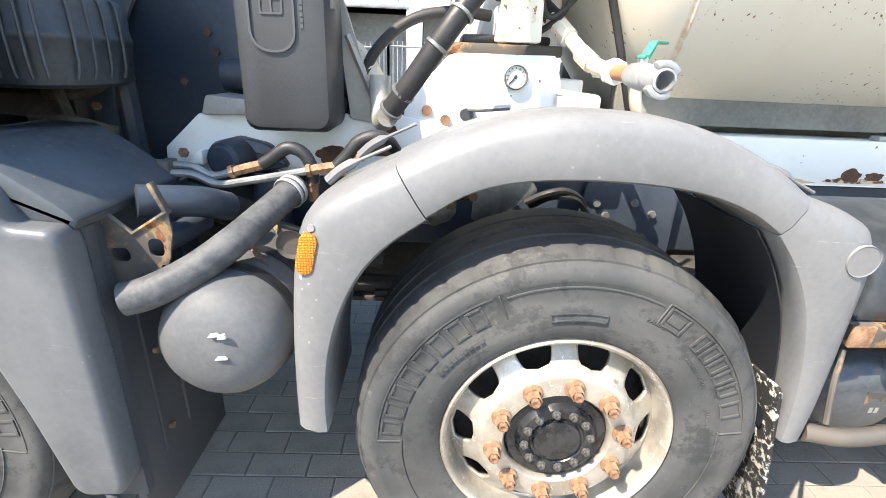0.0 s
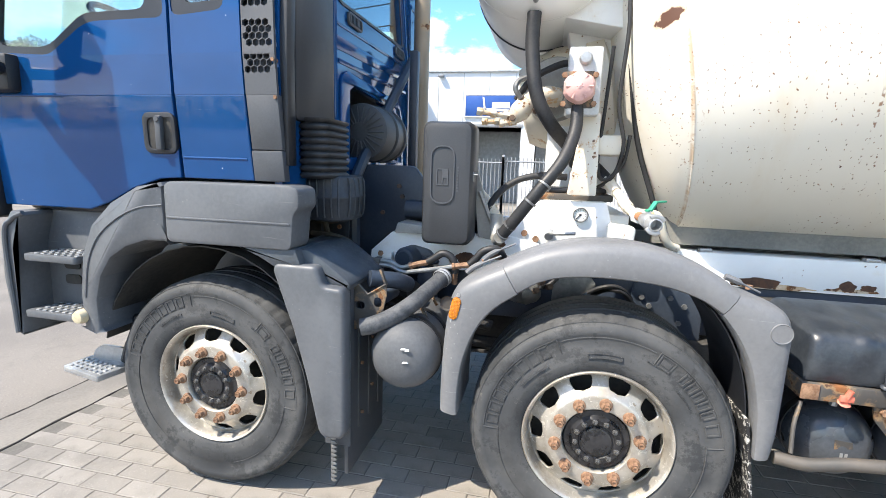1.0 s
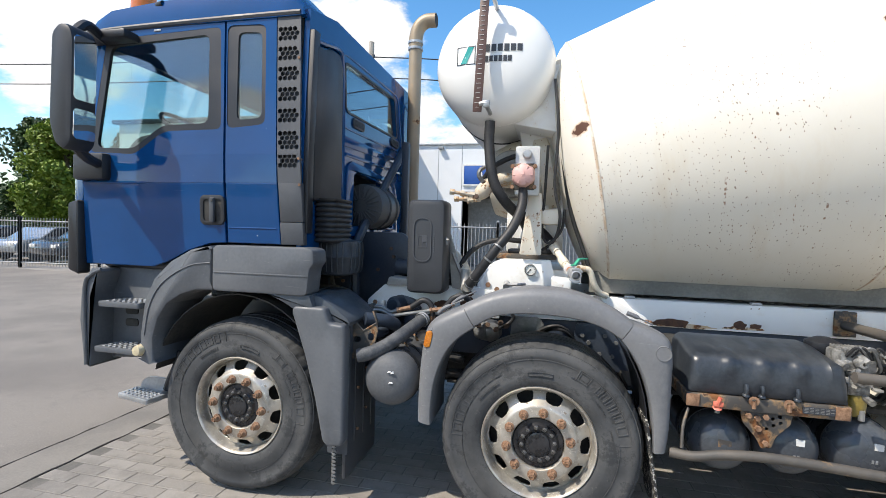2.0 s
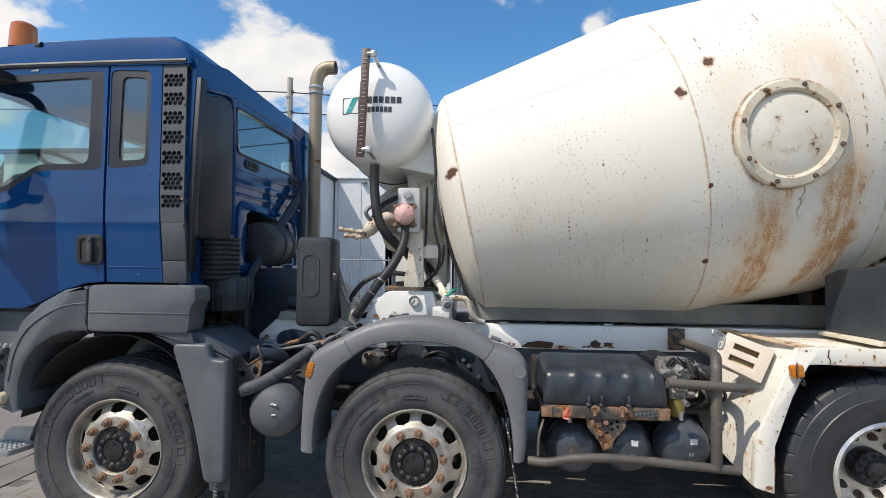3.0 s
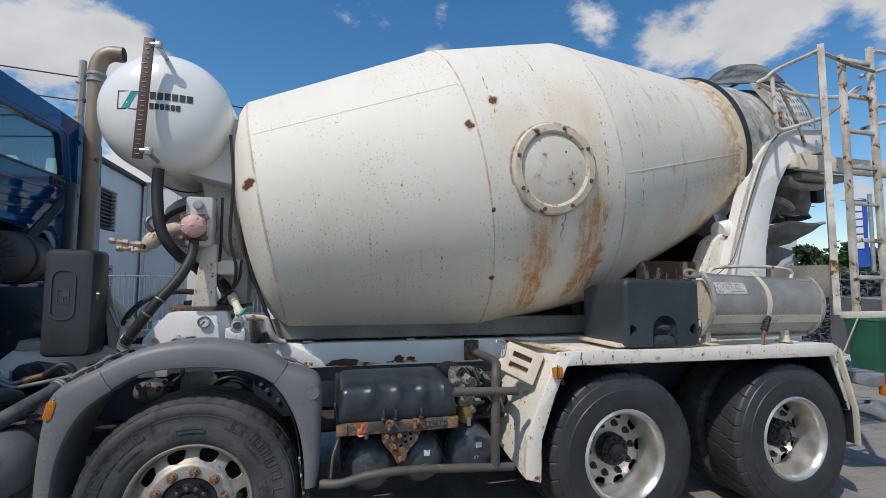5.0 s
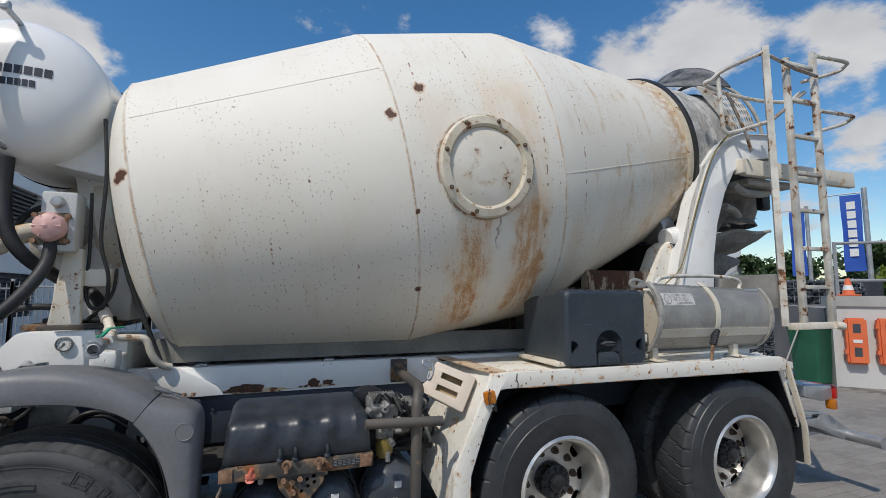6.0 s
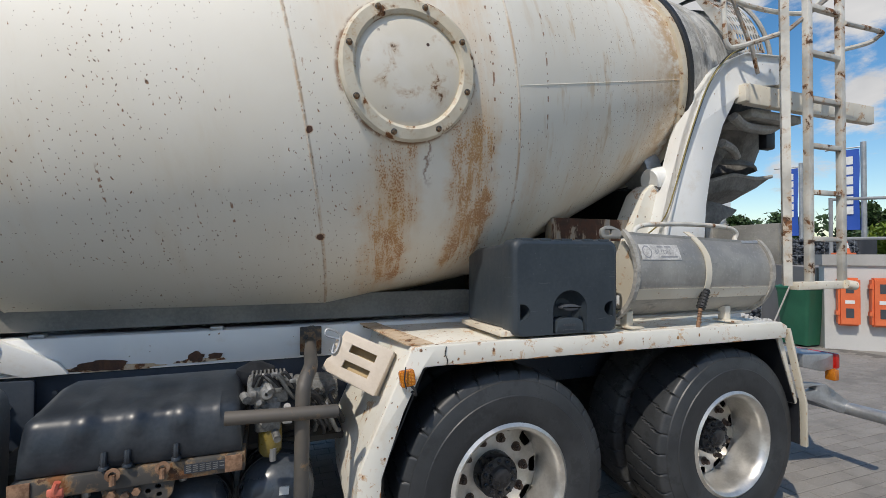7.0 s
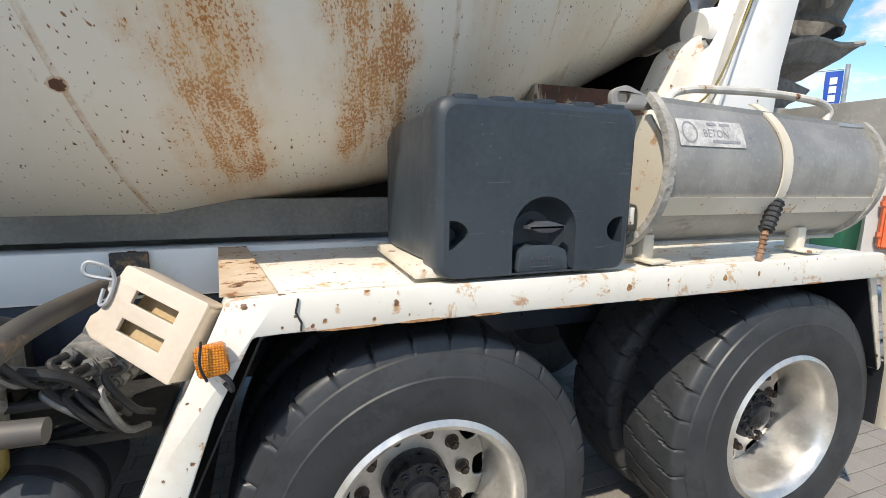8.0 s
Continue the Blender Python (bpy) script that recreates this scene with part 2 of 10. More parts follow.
def plain(name, col, col2, rough=0.5, metal=0.0, scale=3.0, fine=70.0, bump=0.15, coat=0.0, dist=0.002, spec=0.5):
    """A surface that varies between two colours at two scales."""
    m = Mat(name, rough, metal, coat, spec)
    big, small = m.noise(scale, 5), m.noise(fine, 3)
    f = m.step(m.math("ADD", m.math("MULTIPLY", big, 0.7), m.math("MULTIPLY", small, 0.3)), 0.35, 0.65)
    m.color(m.mix(f, col, col2))
    m.set("Roughness", m.step(big, 0.3, 0.7, (max(rough - 0.08, 0.02), min(rough + 0.1, 1))))
    if bump:
        m.bump(small, bump, dist)
    return m.m


def rusty(name, col, col2, rough=0.45, amount=0.62, scale=5.0, streak=None, rust=RUST, metal=0.0, chips=0.0):
    """Paint that flakes to rust where the noise is high."""
    m = Mat(name, rough, metal)
    big, small = m.noise(scale * 0.4, 4), m.noise(60, 3)
    base = m.mix(m.step(big, 0.35, 0.65), col, col2)
    vec = m.stretch(streak) if streak else None
    n1 = m.noise(scale, 7, 0.65, vec, 0.3)
    mask = m.step(n1, amount, amount + 0.05)
    halo = m.step(n1, amount - 0.08, amount + 0.04, (0.0, 0.55))
    stained = m.mix(halo, base, (0.45, 0.27, 0.12))
    rust_col = m.mix(m.step(m.noise(24, 4), 0.4, 0.6), RUST_DARK, rust)
    colour = m.mix(mask, stained, rust_col)
    if chips:
        dots = m.step(m.cells(11), chips, chips + 0.02, (1.0, 0.0))
        keep = m.step(m.noise(7, 2), 0.5, 0.54)
        colour = m.mix(m.math("MULTIPLY", dots, keep), colour, RUST_DARK)
    m.color(colour)
    m.set("Roughness", m.step(mask, 0, 1, (rough, 0.85)))
    m.bump(m.math("SUBTRACT", m.math("MULTIPLY", small, 0.3), mask), 0.3, 0.002)
    return m.m


def spotted(name, col, col2, rough, layers, streak=0.5, edge=None):
    """Paint with many small chips that bleed short rust stains downwards; layers of (cells to the metre, largest chip, threshold)."""
    m = Mat(name, rough)
    big, fine = m.noise(1.6, 5), m.noise(45, 5, 0.7)
    base = m.mix(m.step(big, 0.35, 0.65), col, col2)
    base = m.mix(m.step(m.noise(5, 6, 0.7), 0.52, 0.72, (0.0, 0.35)), base, (0.58, 0.47, 0.33))
    wob = m.noise(80, 3, 0.6)
    dark = m.mix(m.step(fine, 0.42, 0.58), (0.085, 0.040, 0.022), (0.24, 0.105, 0.042))
    patch = m.noise(9.0, 6, 0.75, None, 0.6)
    if edge:
        base = m.mix(m.step(patch, edge, edge + 0.07, (0.0, 0.75)), base, m.mix(m.step(fine, 0.42, 0.58), (0.60, 0.38, 0.17), (0.42, 0.19, 0.06)))
    colr, lift = base, None
    for scale, size, lo in layers:
        n = m.t.nodes.new("ShaderNodeTexVoronoi")
        n.inputs["Scale"].default_value = scale
        m.link(m.c, n.inputs["Vector"])
        off = m.t.nodes.new("ShaderNodeVectorMath")
        off.operation = "SUBTRACT"
        m.link(m.c, off.inputs[0])
        m.link(n.outputs["Position"], off.inputs[1])
        xyz = m.t.nodes.new("ShaderNodeSeparateXYZ")
        m.link(off.outputs[0], xyz.inputs[0])
        span = m.t.nodes.new("ShaderNodeVectorMath")
        span.operation = "LENGTH"
        m.link(off.outputs[0], span.inputs[0])
        rand = m.t.nodes.new("ShaderNodeSeparateColor")
        m.link(n.outputs["Color"], rand.inputs[0])
        own = m.math("MULTIPLY", m.math("POWER", rand.outputs[0], 1.6), size)
        own = m.math("MULTIPLY", own, m.step(m.noise(2.6, 4, 0.6), lo, lo + 0.12))
        own = m.math("MULTIPLY", own, m.math("ADD", m.math("MULTIPLY", m.math("SUBTRACT", wob, 0.5), 2.6), 1.0))
        chip = m.math("MULTIPLY", m.step(m.math("SUBTRACT", own, span.outputs["Value"]), -0.0006, 0.0006), m.step(own, 0.0008, 0.0014))
        flat = m.math("SQRT", m.math("ADD", m.math("POWER", xyz.outputs[0], 2.0), m.math("POWER", xyz.outputs[1], 2.0)))
        reach = m.math("ADD", m.math("MULTIPLY", own, m.math("MULTIPLY", rand.outputs[2], 7.0)), 0.0005)
        along = m.math("DIVIDE", m.math("MULTIPLY", xyz.outputs[2], -1.0), reach)
        run = m.math("MULTIPLY", m.step(along, -0.2, 0.1), m.step(along, 0.2, 1.0, (1.0, 0.0)))
        run = m.math("MULTIPLY", run, m.step(m.math("DIVIDE", flat, m.math("ADD", own, 0.0003)), 0.3, 1.5, (1.0, 0.0)))
        colr = m.mix(m.math("MULTIPLY", run, streak), colr, (0.48, 0.26, 0.10))
        colr = m.mix(m.math("MULTIPLY", chip, 0.9), colr, dark)
        lift = chip if lift is None else m.math("MAXIMUM", lift, chip)
    m.color(colr)
    m.set("Roughness", m.step(big, 0.3, 0.7, (rough - 0.06, rough + 0.12)))
    m.bump(m.math("SUBTRACT", m.math("MULTIPLY", fine, 0.4), lift), 0.3, 0.002)
    return m.m


def painted_blue():
    m = Mat("blue_cab_paint", 0.07, 0.0, 0.0, 0.5)
    big = m.noise(2.0, 4)
    base = m.mix(m.step(big, 0.35, 0.65), (0.0022, 0.050, 0.168), (0.003, 0.058, 0.195))
    scratch = m.noise(3.0, 6, 0.7, m.stretch((1.0, 1.0, 38.0)))
    base = m.mix(m.step(scratch, 0.70, 0.74, (0.0, 0.5)), base, (0.25, 0.33, 0.45))
    specks = m.step(m.cells(14), 0.03, 0.045, (1.0, 0.0))
    keep = m.step(m.noise(9, 2), 0.55, 0.6)
    m.color(m.mix(m.math("MULTIPLY", specks, keep), base, (0.55, 0.6, 0.66)))
    m.set("Roughness", m.step(m.noise(5, 5), 0.3, 0.7, (0.035, 0.10)))
    m.bump(m.noise(1.3, 2), 0.05, 0.02)
    return m.m


def drum_paint():
    """Cream paint with many small chips that drag short rust tails, and long rust runs below the hatch."""
    m = Mat("drum_paint", 0.60, 0.0, 0.0, 0.32)
    sep = m.t.nodes.new("ShaderNodeSeparateXYZ")
    m.link(m.c, sep.inputs[0])
    s, y, z = sep.outputs
    phi = m.math("MULTIPLY", m.math("ARCTAN2", z, m.math("MULTIPLY", y, -1.0)), 57.2958)
    warp = m.t.nodes.new("ShaderNodeCombineXYZ")
    m.link(s, warp.inputs[0])
    m.link(m.math("MULTIPLY", phi, 0.0192), warp.inputs[1])
    skin = warp.outputs[0]
    base = m.mix(m.step(m.noise(1.1, 5), 0.35, 0.65), (0.755, 0.71, 0.615), (0.80, 0.765, 0.685))
    dust = m.noise(1.0, 6, 0.7, m.stretch((3.0, 0.8, 1.0), skin))
    base = m.mix(m.step(dust, 0.52, 0.80, (0.0, 0.32)), base, (0.62, 0.49, 0.31))
    wob = m.noise(60, 3, 0.6, skin)
    rust_tone = m.mix(m.step(m.noise(40, 3), 0.4, 0.6), (0.085, 0.040, 0.022), (0.26, 0.115, 0.045))

    drift = m.math("ADD", s, m.math("MULTIPLY", m.math("SUBTRACT", m.noise(7, 5, 0.7, skin), 0.5), 0.22))

    def zone(s0, s1, p0, p1, es=0.022, ep=6.0):
        a = m.math("MULTIPLY", m.step(drift, s0 - es, s0 + es), m.step(drift, s1 - es, s1 + es, (1.0, 0.0)))
        b = m.math("MULTIPLY", m.step(phi, p0 - ep, p0 + ep), m.step(phi, p1 - ep, p1 + ep, (1.0, 0.0)))
        return m.math("MULTIPLY", a, b)
    col = base
    # rust runs below and above the hatch: a soft ochre veil, stippled with darker specks where it is thick
    grain = m.noise(120, 3, 0.7, m.stretch((1.3, 0.8, 1.0), skin))
    cloud = m.noise(5.0, 6, 0.7, m.stretch((1.2, 0.9, 1.0), skin))
    thread = m.noise(9.0, 5, 0.7, m.stretch((3.2, 0.35, 1.0), skin))
    wear = m.math("ADD", m.math("MULTIPLY", thread, 0.5), m.math("MULTIPLY", cloud, 0.5))
    for s0, s1, p0, p1, es, ep, thick in ((1.70, 1.93, TURN - 60, TURN - 24, 0.05, 9.0, 1.0), (1.78, 1.99, TURN - 36, TURN - 13, 0.04, 4.0, 0.75), (2.14, 2.38, TURN - 58, TURN - 10, 0.05, 6.0, 1.0),
                                          (2.22, 2.40, TURN - 24, TURN + 20, 0.05, 8.0, 0.50), (2.02, 2.38, TURN + 10, TURN + 30, 0.09, 7.0, 0.42), (1.62, 1.88, TURN + 6, TURN + 24, 0.07, 6.0, 0.34), (2.56, 2.72, TURN - 46, TURN - 22, 0.05, 9.0, 0.55),
                                          (2.95, 3.25, TURN - 50, TURN - 16, 0.10, 12.0, 0.40), (3.45, 3.95, TURN - 50, TURN + 2, 0.12, 12.0, 0.55), (1.66, 2.42, TURN - 74, TURN - 60, 0.10, 6.0, 0.50), (1.2, 3.9, TURN - 100, TURN - 72, 0.2, 8.0, 0.42)):
        dense = m.math("MULTIPLY", m.math("MULTIPLY", zone(s0, s1, p0, p1, es, ep), thick), m.step(wear, 0.34, 0.60, (0.25, 1.0)))
        col = m.mix(m.math("MULTIPLY", dense, 0.66), col, (0.64, 0.40, 0.175))
        specks = m.math("SUBTRACT", grain, m.step(dense, 0.0, 1.0, (0.74, 0.43)))
        col = m.mix(m.math("MULTIPLY", m.step(specks, 0.0, 0.05), m.step(dense, 0.02, 0.5, (0.0, 0.85))), col, m.mix(m.step(cloud, 0.42, 0.60), (0.56, 0.27, 0.085), (0.42, 0.155, 0.045)))
    du = m.math("SUBTRACT", s, 1.985)
    dv = m.math("MULTIPLY", m.math("SUBTRACT", phi, TURN), 0.02016)
    off_rim = m.math("SUBTRACT", m.math("SQRT", m.math("ADD", m.math("MULTIPLY", du, du), m.math("MULTIPLY", dv, dv))), 0.30)
    rim_rust = m.math("MULTIPLY", m.step(off_rim, 0.004, 0.022, (1.0, 0.0)), m.step(m.noise(11, 6, 0.75, skin), 0.40, 0.56))
    col = m.mix(m.math("MULTIPLY", rim_rust, 0.85), col, (0.24, 0.115, 0.05))
    drip = m.math("MULTIPLY", zone(2.03, 2.045, TURN - 24, TURN - 13, 0.010, 3.0), 0.8)
    col = m.mix(drip, col, (0.20, 0.085, 0.035))
    # dotted scars left by the blades that are welded on inside
    for s0, p0, p1 in ((1.66, TURN + 14, TURN + 44), (2.06, TURN + 24, TURN + 58), (2.36, TURN - 26, TURN + 18), (2.70, TURN - 20, TURN + 55), (0.72, TURN - 40, TURN - 12), (1.16, TURN - 44, TURN - 20)):
        bent = m.math("ADD", m.math("SUBTRACT", s, s0), m.math("MULTIPLY", m.math("SUBTRACT", phi, p0), -0.0012))
        thin = m.step(m.math("ABSOLUTE", bent), 0.003, 0.007, (1.0, 0.0))
        span = m.math("MULTIPLY", m.step(phi, p0, p0 + 3), m.step(phi, p1 - 3, p1, (1.0, 0.0)))
        dots = m.step(m.noise(30, 2, 0.5, skin), 0.54, 0.60)
        col = m.mix(m.math("MULTIPLY", m.math("MULTIPLY", thin, span), m.math("MULTIPLY", dots, 0.85)), col, (0.26, 0.12, 0.05))
    for seam in (0.15, 1.521, 2.514, 4.02):
        near = m.math("ABSOLUTE", m.math("SUBTRACT", s, seam))
        line = m.math("MULTIPLY", m.step(near, 0.003, 0.011, (1.0, 0.0)), m.step(m.noise(9, 6, 0.75, skin), 0.42, 0.58, (0.25, 1.0)))
        col = m.mix(m.math("MULTIPLY", line, 0.62), col, (0.46, 0.26, 0.11))
        spill = m.math("MULTIPLY", m.step(near, 0.01, 0.07, (1.0, 0.0)), m.step(m.noise(34, 5, 0.75, m.stretch((1.0, 0.5, 1.0), skin)), 0.60, 0.66))
        col = m.mix(m.math("MULTIPLY", spill, 0.7), col, (0.34, 0.16, 0.06))
    edge = m.math("MULTIPLY", m.step(s, 3.60, 4.0), m.step(m.noise(9, 5, 0.7, skin), 0.36, 0.62))
    col = m.mix(m.math("MULTIPLY", edge, 0.80), col, (0.50, 0.29, 0.11))
    wash = m.math("MULTIPLY", m.step(s, 2.5, 2.9), m.step(m.noise(3.0, 5, 0.65, m.stretch((4.5, 1.0, 1.0), skin)), 0.53, 0.68))
    col = m.mix(m.math("MULTIPLY", wash, 0.55), col, (0.56, 0.39, 0.20))
    lift = None
    for scale, size, lo in ((5.0, 0.0080, 0.52), (10.0, 0.0052, 0.46), (19.0, 0.0042, 0.42), (34.0, 0.0032, 0.39)):
        n = m.t.nodes.new("ShaderNodeTexVoronoi")
        n.voronoi_dimensions = "2D"
        n.inputs["Scale"].default_value = scale
        m.link(skin, n.inputs["Vector"])
        off = m.t.nodes.new("ShaderNodeVectorMath")
        off.operation = "SUBTRACT"
        m.link(skin, off.inputs[0])
        m.link(n.outputs["Position"], off.inputs[1])
        part_of = m.t.nodes.new("ShaderNodeSeparateXYZ")
        m.link(off.outputs[0], part_of.inputs[0])
        du, dv = part_of.outputs[0], part_of.outputs[1]
        rand = m.t.nodes.new("ShaderNodeSeparateColor")
        m.link(n.outputs["Color"], rand.inputs[0])
        own = m.math("MULTIPLY", m.math("POWER", rand.outputs[0], 2.0), size)
        own = m.math("MULTIPLY", own, m.step(m.noise(1.7, 4, 0.6, skin), lo, lo + 0.14))
        own = m.math("ADD", own, m.math("MULTIPLY", m.math("SUBTRACT", wob, 0.5), m.math("MULTIPLY", own, 1.6)))
        slant = m.math("ADD", du, m.math("MULTIPLY", dv, m.math("SUBTRACT", rand.outputs[1], 0.5)))
        far = m.math("SQRT", m.math("ADD", m.math("MULTIPLY", slant, m.math("MULTIPLY", slant, 1.7)), m.math("MULTIPLY", dv, m.math("MULTIPLY", dv, 0.55))))
        chip = m.math("MULTIPLY", m.step(m.math("SUBTRACT", own, far), -0.0008, 0.0008), m.step(own, 0.0008, 0.0013))
        reach = m.math("ADD", m.math("MULTIPLY", own, m.math("MULTIPLY", rand.outputs[2], 6.0)), 0.0004)
        along = m.math("DIVIDE", dv, reach)
        inside = m.math("MULTIPLY", m.step(along, 0.0, 0.12), m.step(along, 0.25, 1.0, (1.0, 0.0)))
        across = m.step(m.math("DIVIDE", m.math("ABSOLUTE", slant), m.math("ADD", own, 0.0002)), 0.1, 0.65, (1.0, 0.0))
        tail = m.math("MULTIPLY", m.math("MULTIPLY", inside, across), m.step(own, 0.0012, 0.0025))
        col = m.mix(m.math("MULTIPLY", tail, 0.6), col, (0.42, 0.23, 0.10))
        col = m.mix(m.math("MULTIPLY", chip, 0.92), col, rust_tone)
        lift = chip if lift is None else m.math("MAXIMUM", lift, chip)
    for s0, p0, rs, rp in ((1.688, TURN + 26, 0.036, 2.2), (1.477, TURN + 18, 0.030, 2.0), (0.10, TURN + 14, 0.045, 2.6), (1.60, TURN - 69, 0.04, 2.0), (1.70, TURN - 71, 0.035, 2.0), (1.515, TURN - 34, 0.02, 1.0), (1.53, TURN - 10, 0.014, 0.8)):
        du = m.math("DIVIDE", m.math("SUBTRACT", s, s0), rs)
        dv = m.math("DIVIDE", m.math("SUBTRACT", phi, p0), rp)
        far = m.math("ADD", m.math("MULTIPLY", du, du), m.math("MULTIPLY", dv, dv))
        far = m.math("ADD", far, m.math("MULTIPLY", m.math("SUBTRACT", m.noise(28, 4), 0.5), 3.2))
        col = m.mix(m.step(far, 0.75, 1.5, (0.6, 0.0)), col, (0.46, 0.25, 0.10))
        col = m.mix(m.step(far, 0.6, 0.72, (1.0, 0.0)), col, (0.115, 0.058, 0.040))
    m.color(col)
    m.set("Roughness", m.step(wear, 0.3, 0.8, (0.56, 0.72)))
    m.bump(m.math("SUBTRACT", m.math("MULTIPLY", m.noise(2.2, 3), 1.5), lift), 0.2, 0.004)
    return m.m


BLUE = painted_blue()
NAVY = plain("navy_frame_paint", (0.026, 0.037, 0.056), (0.045, 0.056, 0.074), 0.45, bump=0.2)
def scuffed_plastic(name, col, col2, pale, rough):
    """Moulded plastic, chalky in patches, with fine pale scuffs and dried splashes."""
    m = Mat(name, rough)
    big, small = m.noise(2.2, 6, 0.62), m.noise(60, 3)
    base = m.mix(m.step(m.math("ADD", m.math("MULTIPLY", big, 0.75), m.math("MULTIPLY", small, 0.25)), 0.36, 0.64), col, col2)
    rub = m.noise(7.0, 7, 0.74, m.stretch((1.6, 1.0, 0.6)))
    base = m.mix(m.step(rub, 0.56, 0.70, (0.0, 0.18)), base, pale)
    line = m.noise(14.0, 5, 0.6, m.stretch((0.35, 1.0, 5.0)), 0.6)
    base = m.mix(m.step(line, 0.665, 0.70, (0.0, 0.45)), base, pale)
    specks = m.math("MULTIPLY", m.step(m.cells(42), 0.10, 0.16, (1.0, 0.0)), m.step(m.noise(6, 3), 0.55, 0.62))
    base = m.mix(m.math("MULTIPLY", specks, 0.6), base, pale)
    m.color(base)
    m.set("Roughness", m.step(rub, 0.35, 0.7, (rough - 0.06, rough + 0.16)))
    m.bump(small, 0.06, 0.002)
    return m.m


GREY = scuffed_plastic("grey_plastic", (0.130, 0.134, 0.142), (0.172, 0.175, 0.181), (0.30, 0.30, 0.295), 0.47)
GREY_CAB = scuffed_plastic("dark_cab_plastic", (0.080, 0.087, 0.097), (0.112, 0.119, 0.130), (0.19, 0.195, 0.20), 0.46)
GREY_DARK = plain("dark_grey_plastic", (0.045, 0.05, 0.058), (0.065, 0.07, 0.08), 0.5, scale=3, fine=140, bump=0.15)
BLACK = plain("black_plastic", (0.009, 0.0105, 0.014), (0.020, 0.022, 0.027), 0.46, scale=3, fine=140, bump=0.15)
INTAKE = plain("dusty_intake_plastic", (0.024, 0.029, 0.037), (0.050, 0.057, 0.067), 0.55, scale=5, fine=60, bump=0.15)
# slate plastic, darkened in colour for the cab's shade on the shelf
SHELF_SHADED = scuffed_plastic("slate_shaded_plastic", (0.046, 0.055, 0.066), (0.070, 0.080, 0.092), (0.13, 0.14, 0.15), 0.42)
BOXBLACK = scuffed_plastic("storage_box_plastic", (0.022, 0.031, 0.041), (0.040, 0.051, 0.062), (0.10, 0.115, 0.125), 0.42)
# dirt on hidden parts; its dark also stands for shade in gaps
SOOT_SHADE = plain("underbody_dirt_shade", (0.017, 0.018, 0.020), (0.054, 0.051, 0.046), 0.8, scale=6, fine=40, bump=0.4, dist=0.006)
RUBBER = plain("hose_rubber", (0.012, 0.013, 0.015), (0.032, 0.032, 0.034), 0.55, scale=9, fine=90, bump=0.3)
WHITE = spotted("white_frame_paint", (0.74, 0.75, 0.74), (0.82, 0.82, 0.80), 0.38, ((7.0, 0.014, 0.46), (24.0, 0.006, 0.44)), 0.5, 0.66)
CREAM = spotted("cream_fender_paint", (0.71, 0.68, 0.60), (0.78, 0.755, 0.68), 0.42, ((7.0, 0.012, 0.36), (15.0, 0.009, 0.34), (34.0, 0.005, 0.34)), 0.9, 0.565)
CREAM_WORN = spotted("worn_cream_paint", (0.60, 0.545, 0.44), (0.74, 0.69, 0.59), 0.52, ((9.0, 0.016, 0.40), (22.0, 0.009, 0.36), (45.0, 0.004, 0.36)), 0.6, 0.58)
TANK_WHITE = rusty("water_tank_paint", (0.80, 0.80, 0.77), (0.83, 0.83, 0.81), 0.25, 0.74, 2.6)
LADDER_WORN = rusty("rubbed_ladder_paint", (0.22, 0.20, 0.18), (0.42, 0.39, 0.35), 0.6, 0.55, 14.0)
LADDER = rusty("ladder_paint", (0.40, 0.385, 0.35), (0.66, 0.64, 0.58), 0.5, 0.58, 11.0)
RUSTY = rusty("rusty_tube_steel", (0.085, 0.080, 0.074), (0.135, 0.118, 0.10), 0.6, 0.66, 9.0, metal=0.3)
RUST_NUT = plain("rusted_nut", (0.16, 0.082, 0.045), (0.33, 0.20, 0.125), 0.85, scale=30, fine=150, bump=0.5)
RUST_DULL = plain("dull_rusted_nut", (0.06, 0.040, 0.030), (0.15, 0.10, 0.072), 0.85, scale=30, fine=150, bump=0.5)
RUST_PLATE = rusty("rusted_bracket", (0.045, 0.042, 0.040), (0.085, 0.078, 0.07), 0.7, 0.56, 10.0)
def smeared_steel():
    """Dull grey sheet steel with cement film, dark scuffs and long fine scratches."""
    m = Mat("grey_chute_steel", 0.5, 0.3)
    film, fine = m.noise(3.0, 6, 0.65), m.noise(55, 4, 0.7)
    col = m.mix(m.step(film, 0.36, 0.64), (0.25, 0.245, 0.23), (0.37, 0.36, 0.335))
    col = m.mix(m.step(fine, 0.52, 0.70, (0.0, 0.35)), col, (0.46, 0.45, 0.42))
    scuff = m.noise(6.0, 6, 0.72, m.stretch((0.7, 1.6, 1.6)), 0.5)
    col = m.mix(m.step(scuff, 0.60, 0.68, (0.0, 0.6)), col, (0.11, 0.115, 0.125))
    runs = m.noise(9.0, 5, 0.7, m.stretch((6.0, 1.0, 0.5)))
    col = m.mix(m.step(runs, 0.60, 0.72, (0.0, 0.4)), col, (0.48, 0.46, 0.42))
    m.color(col)
    m.set("Roughness", m.step(film, 0.3, 0.7, (0.42, 0.66)))
    m.bump(fine, 0.25, 0.002)
    return m.m


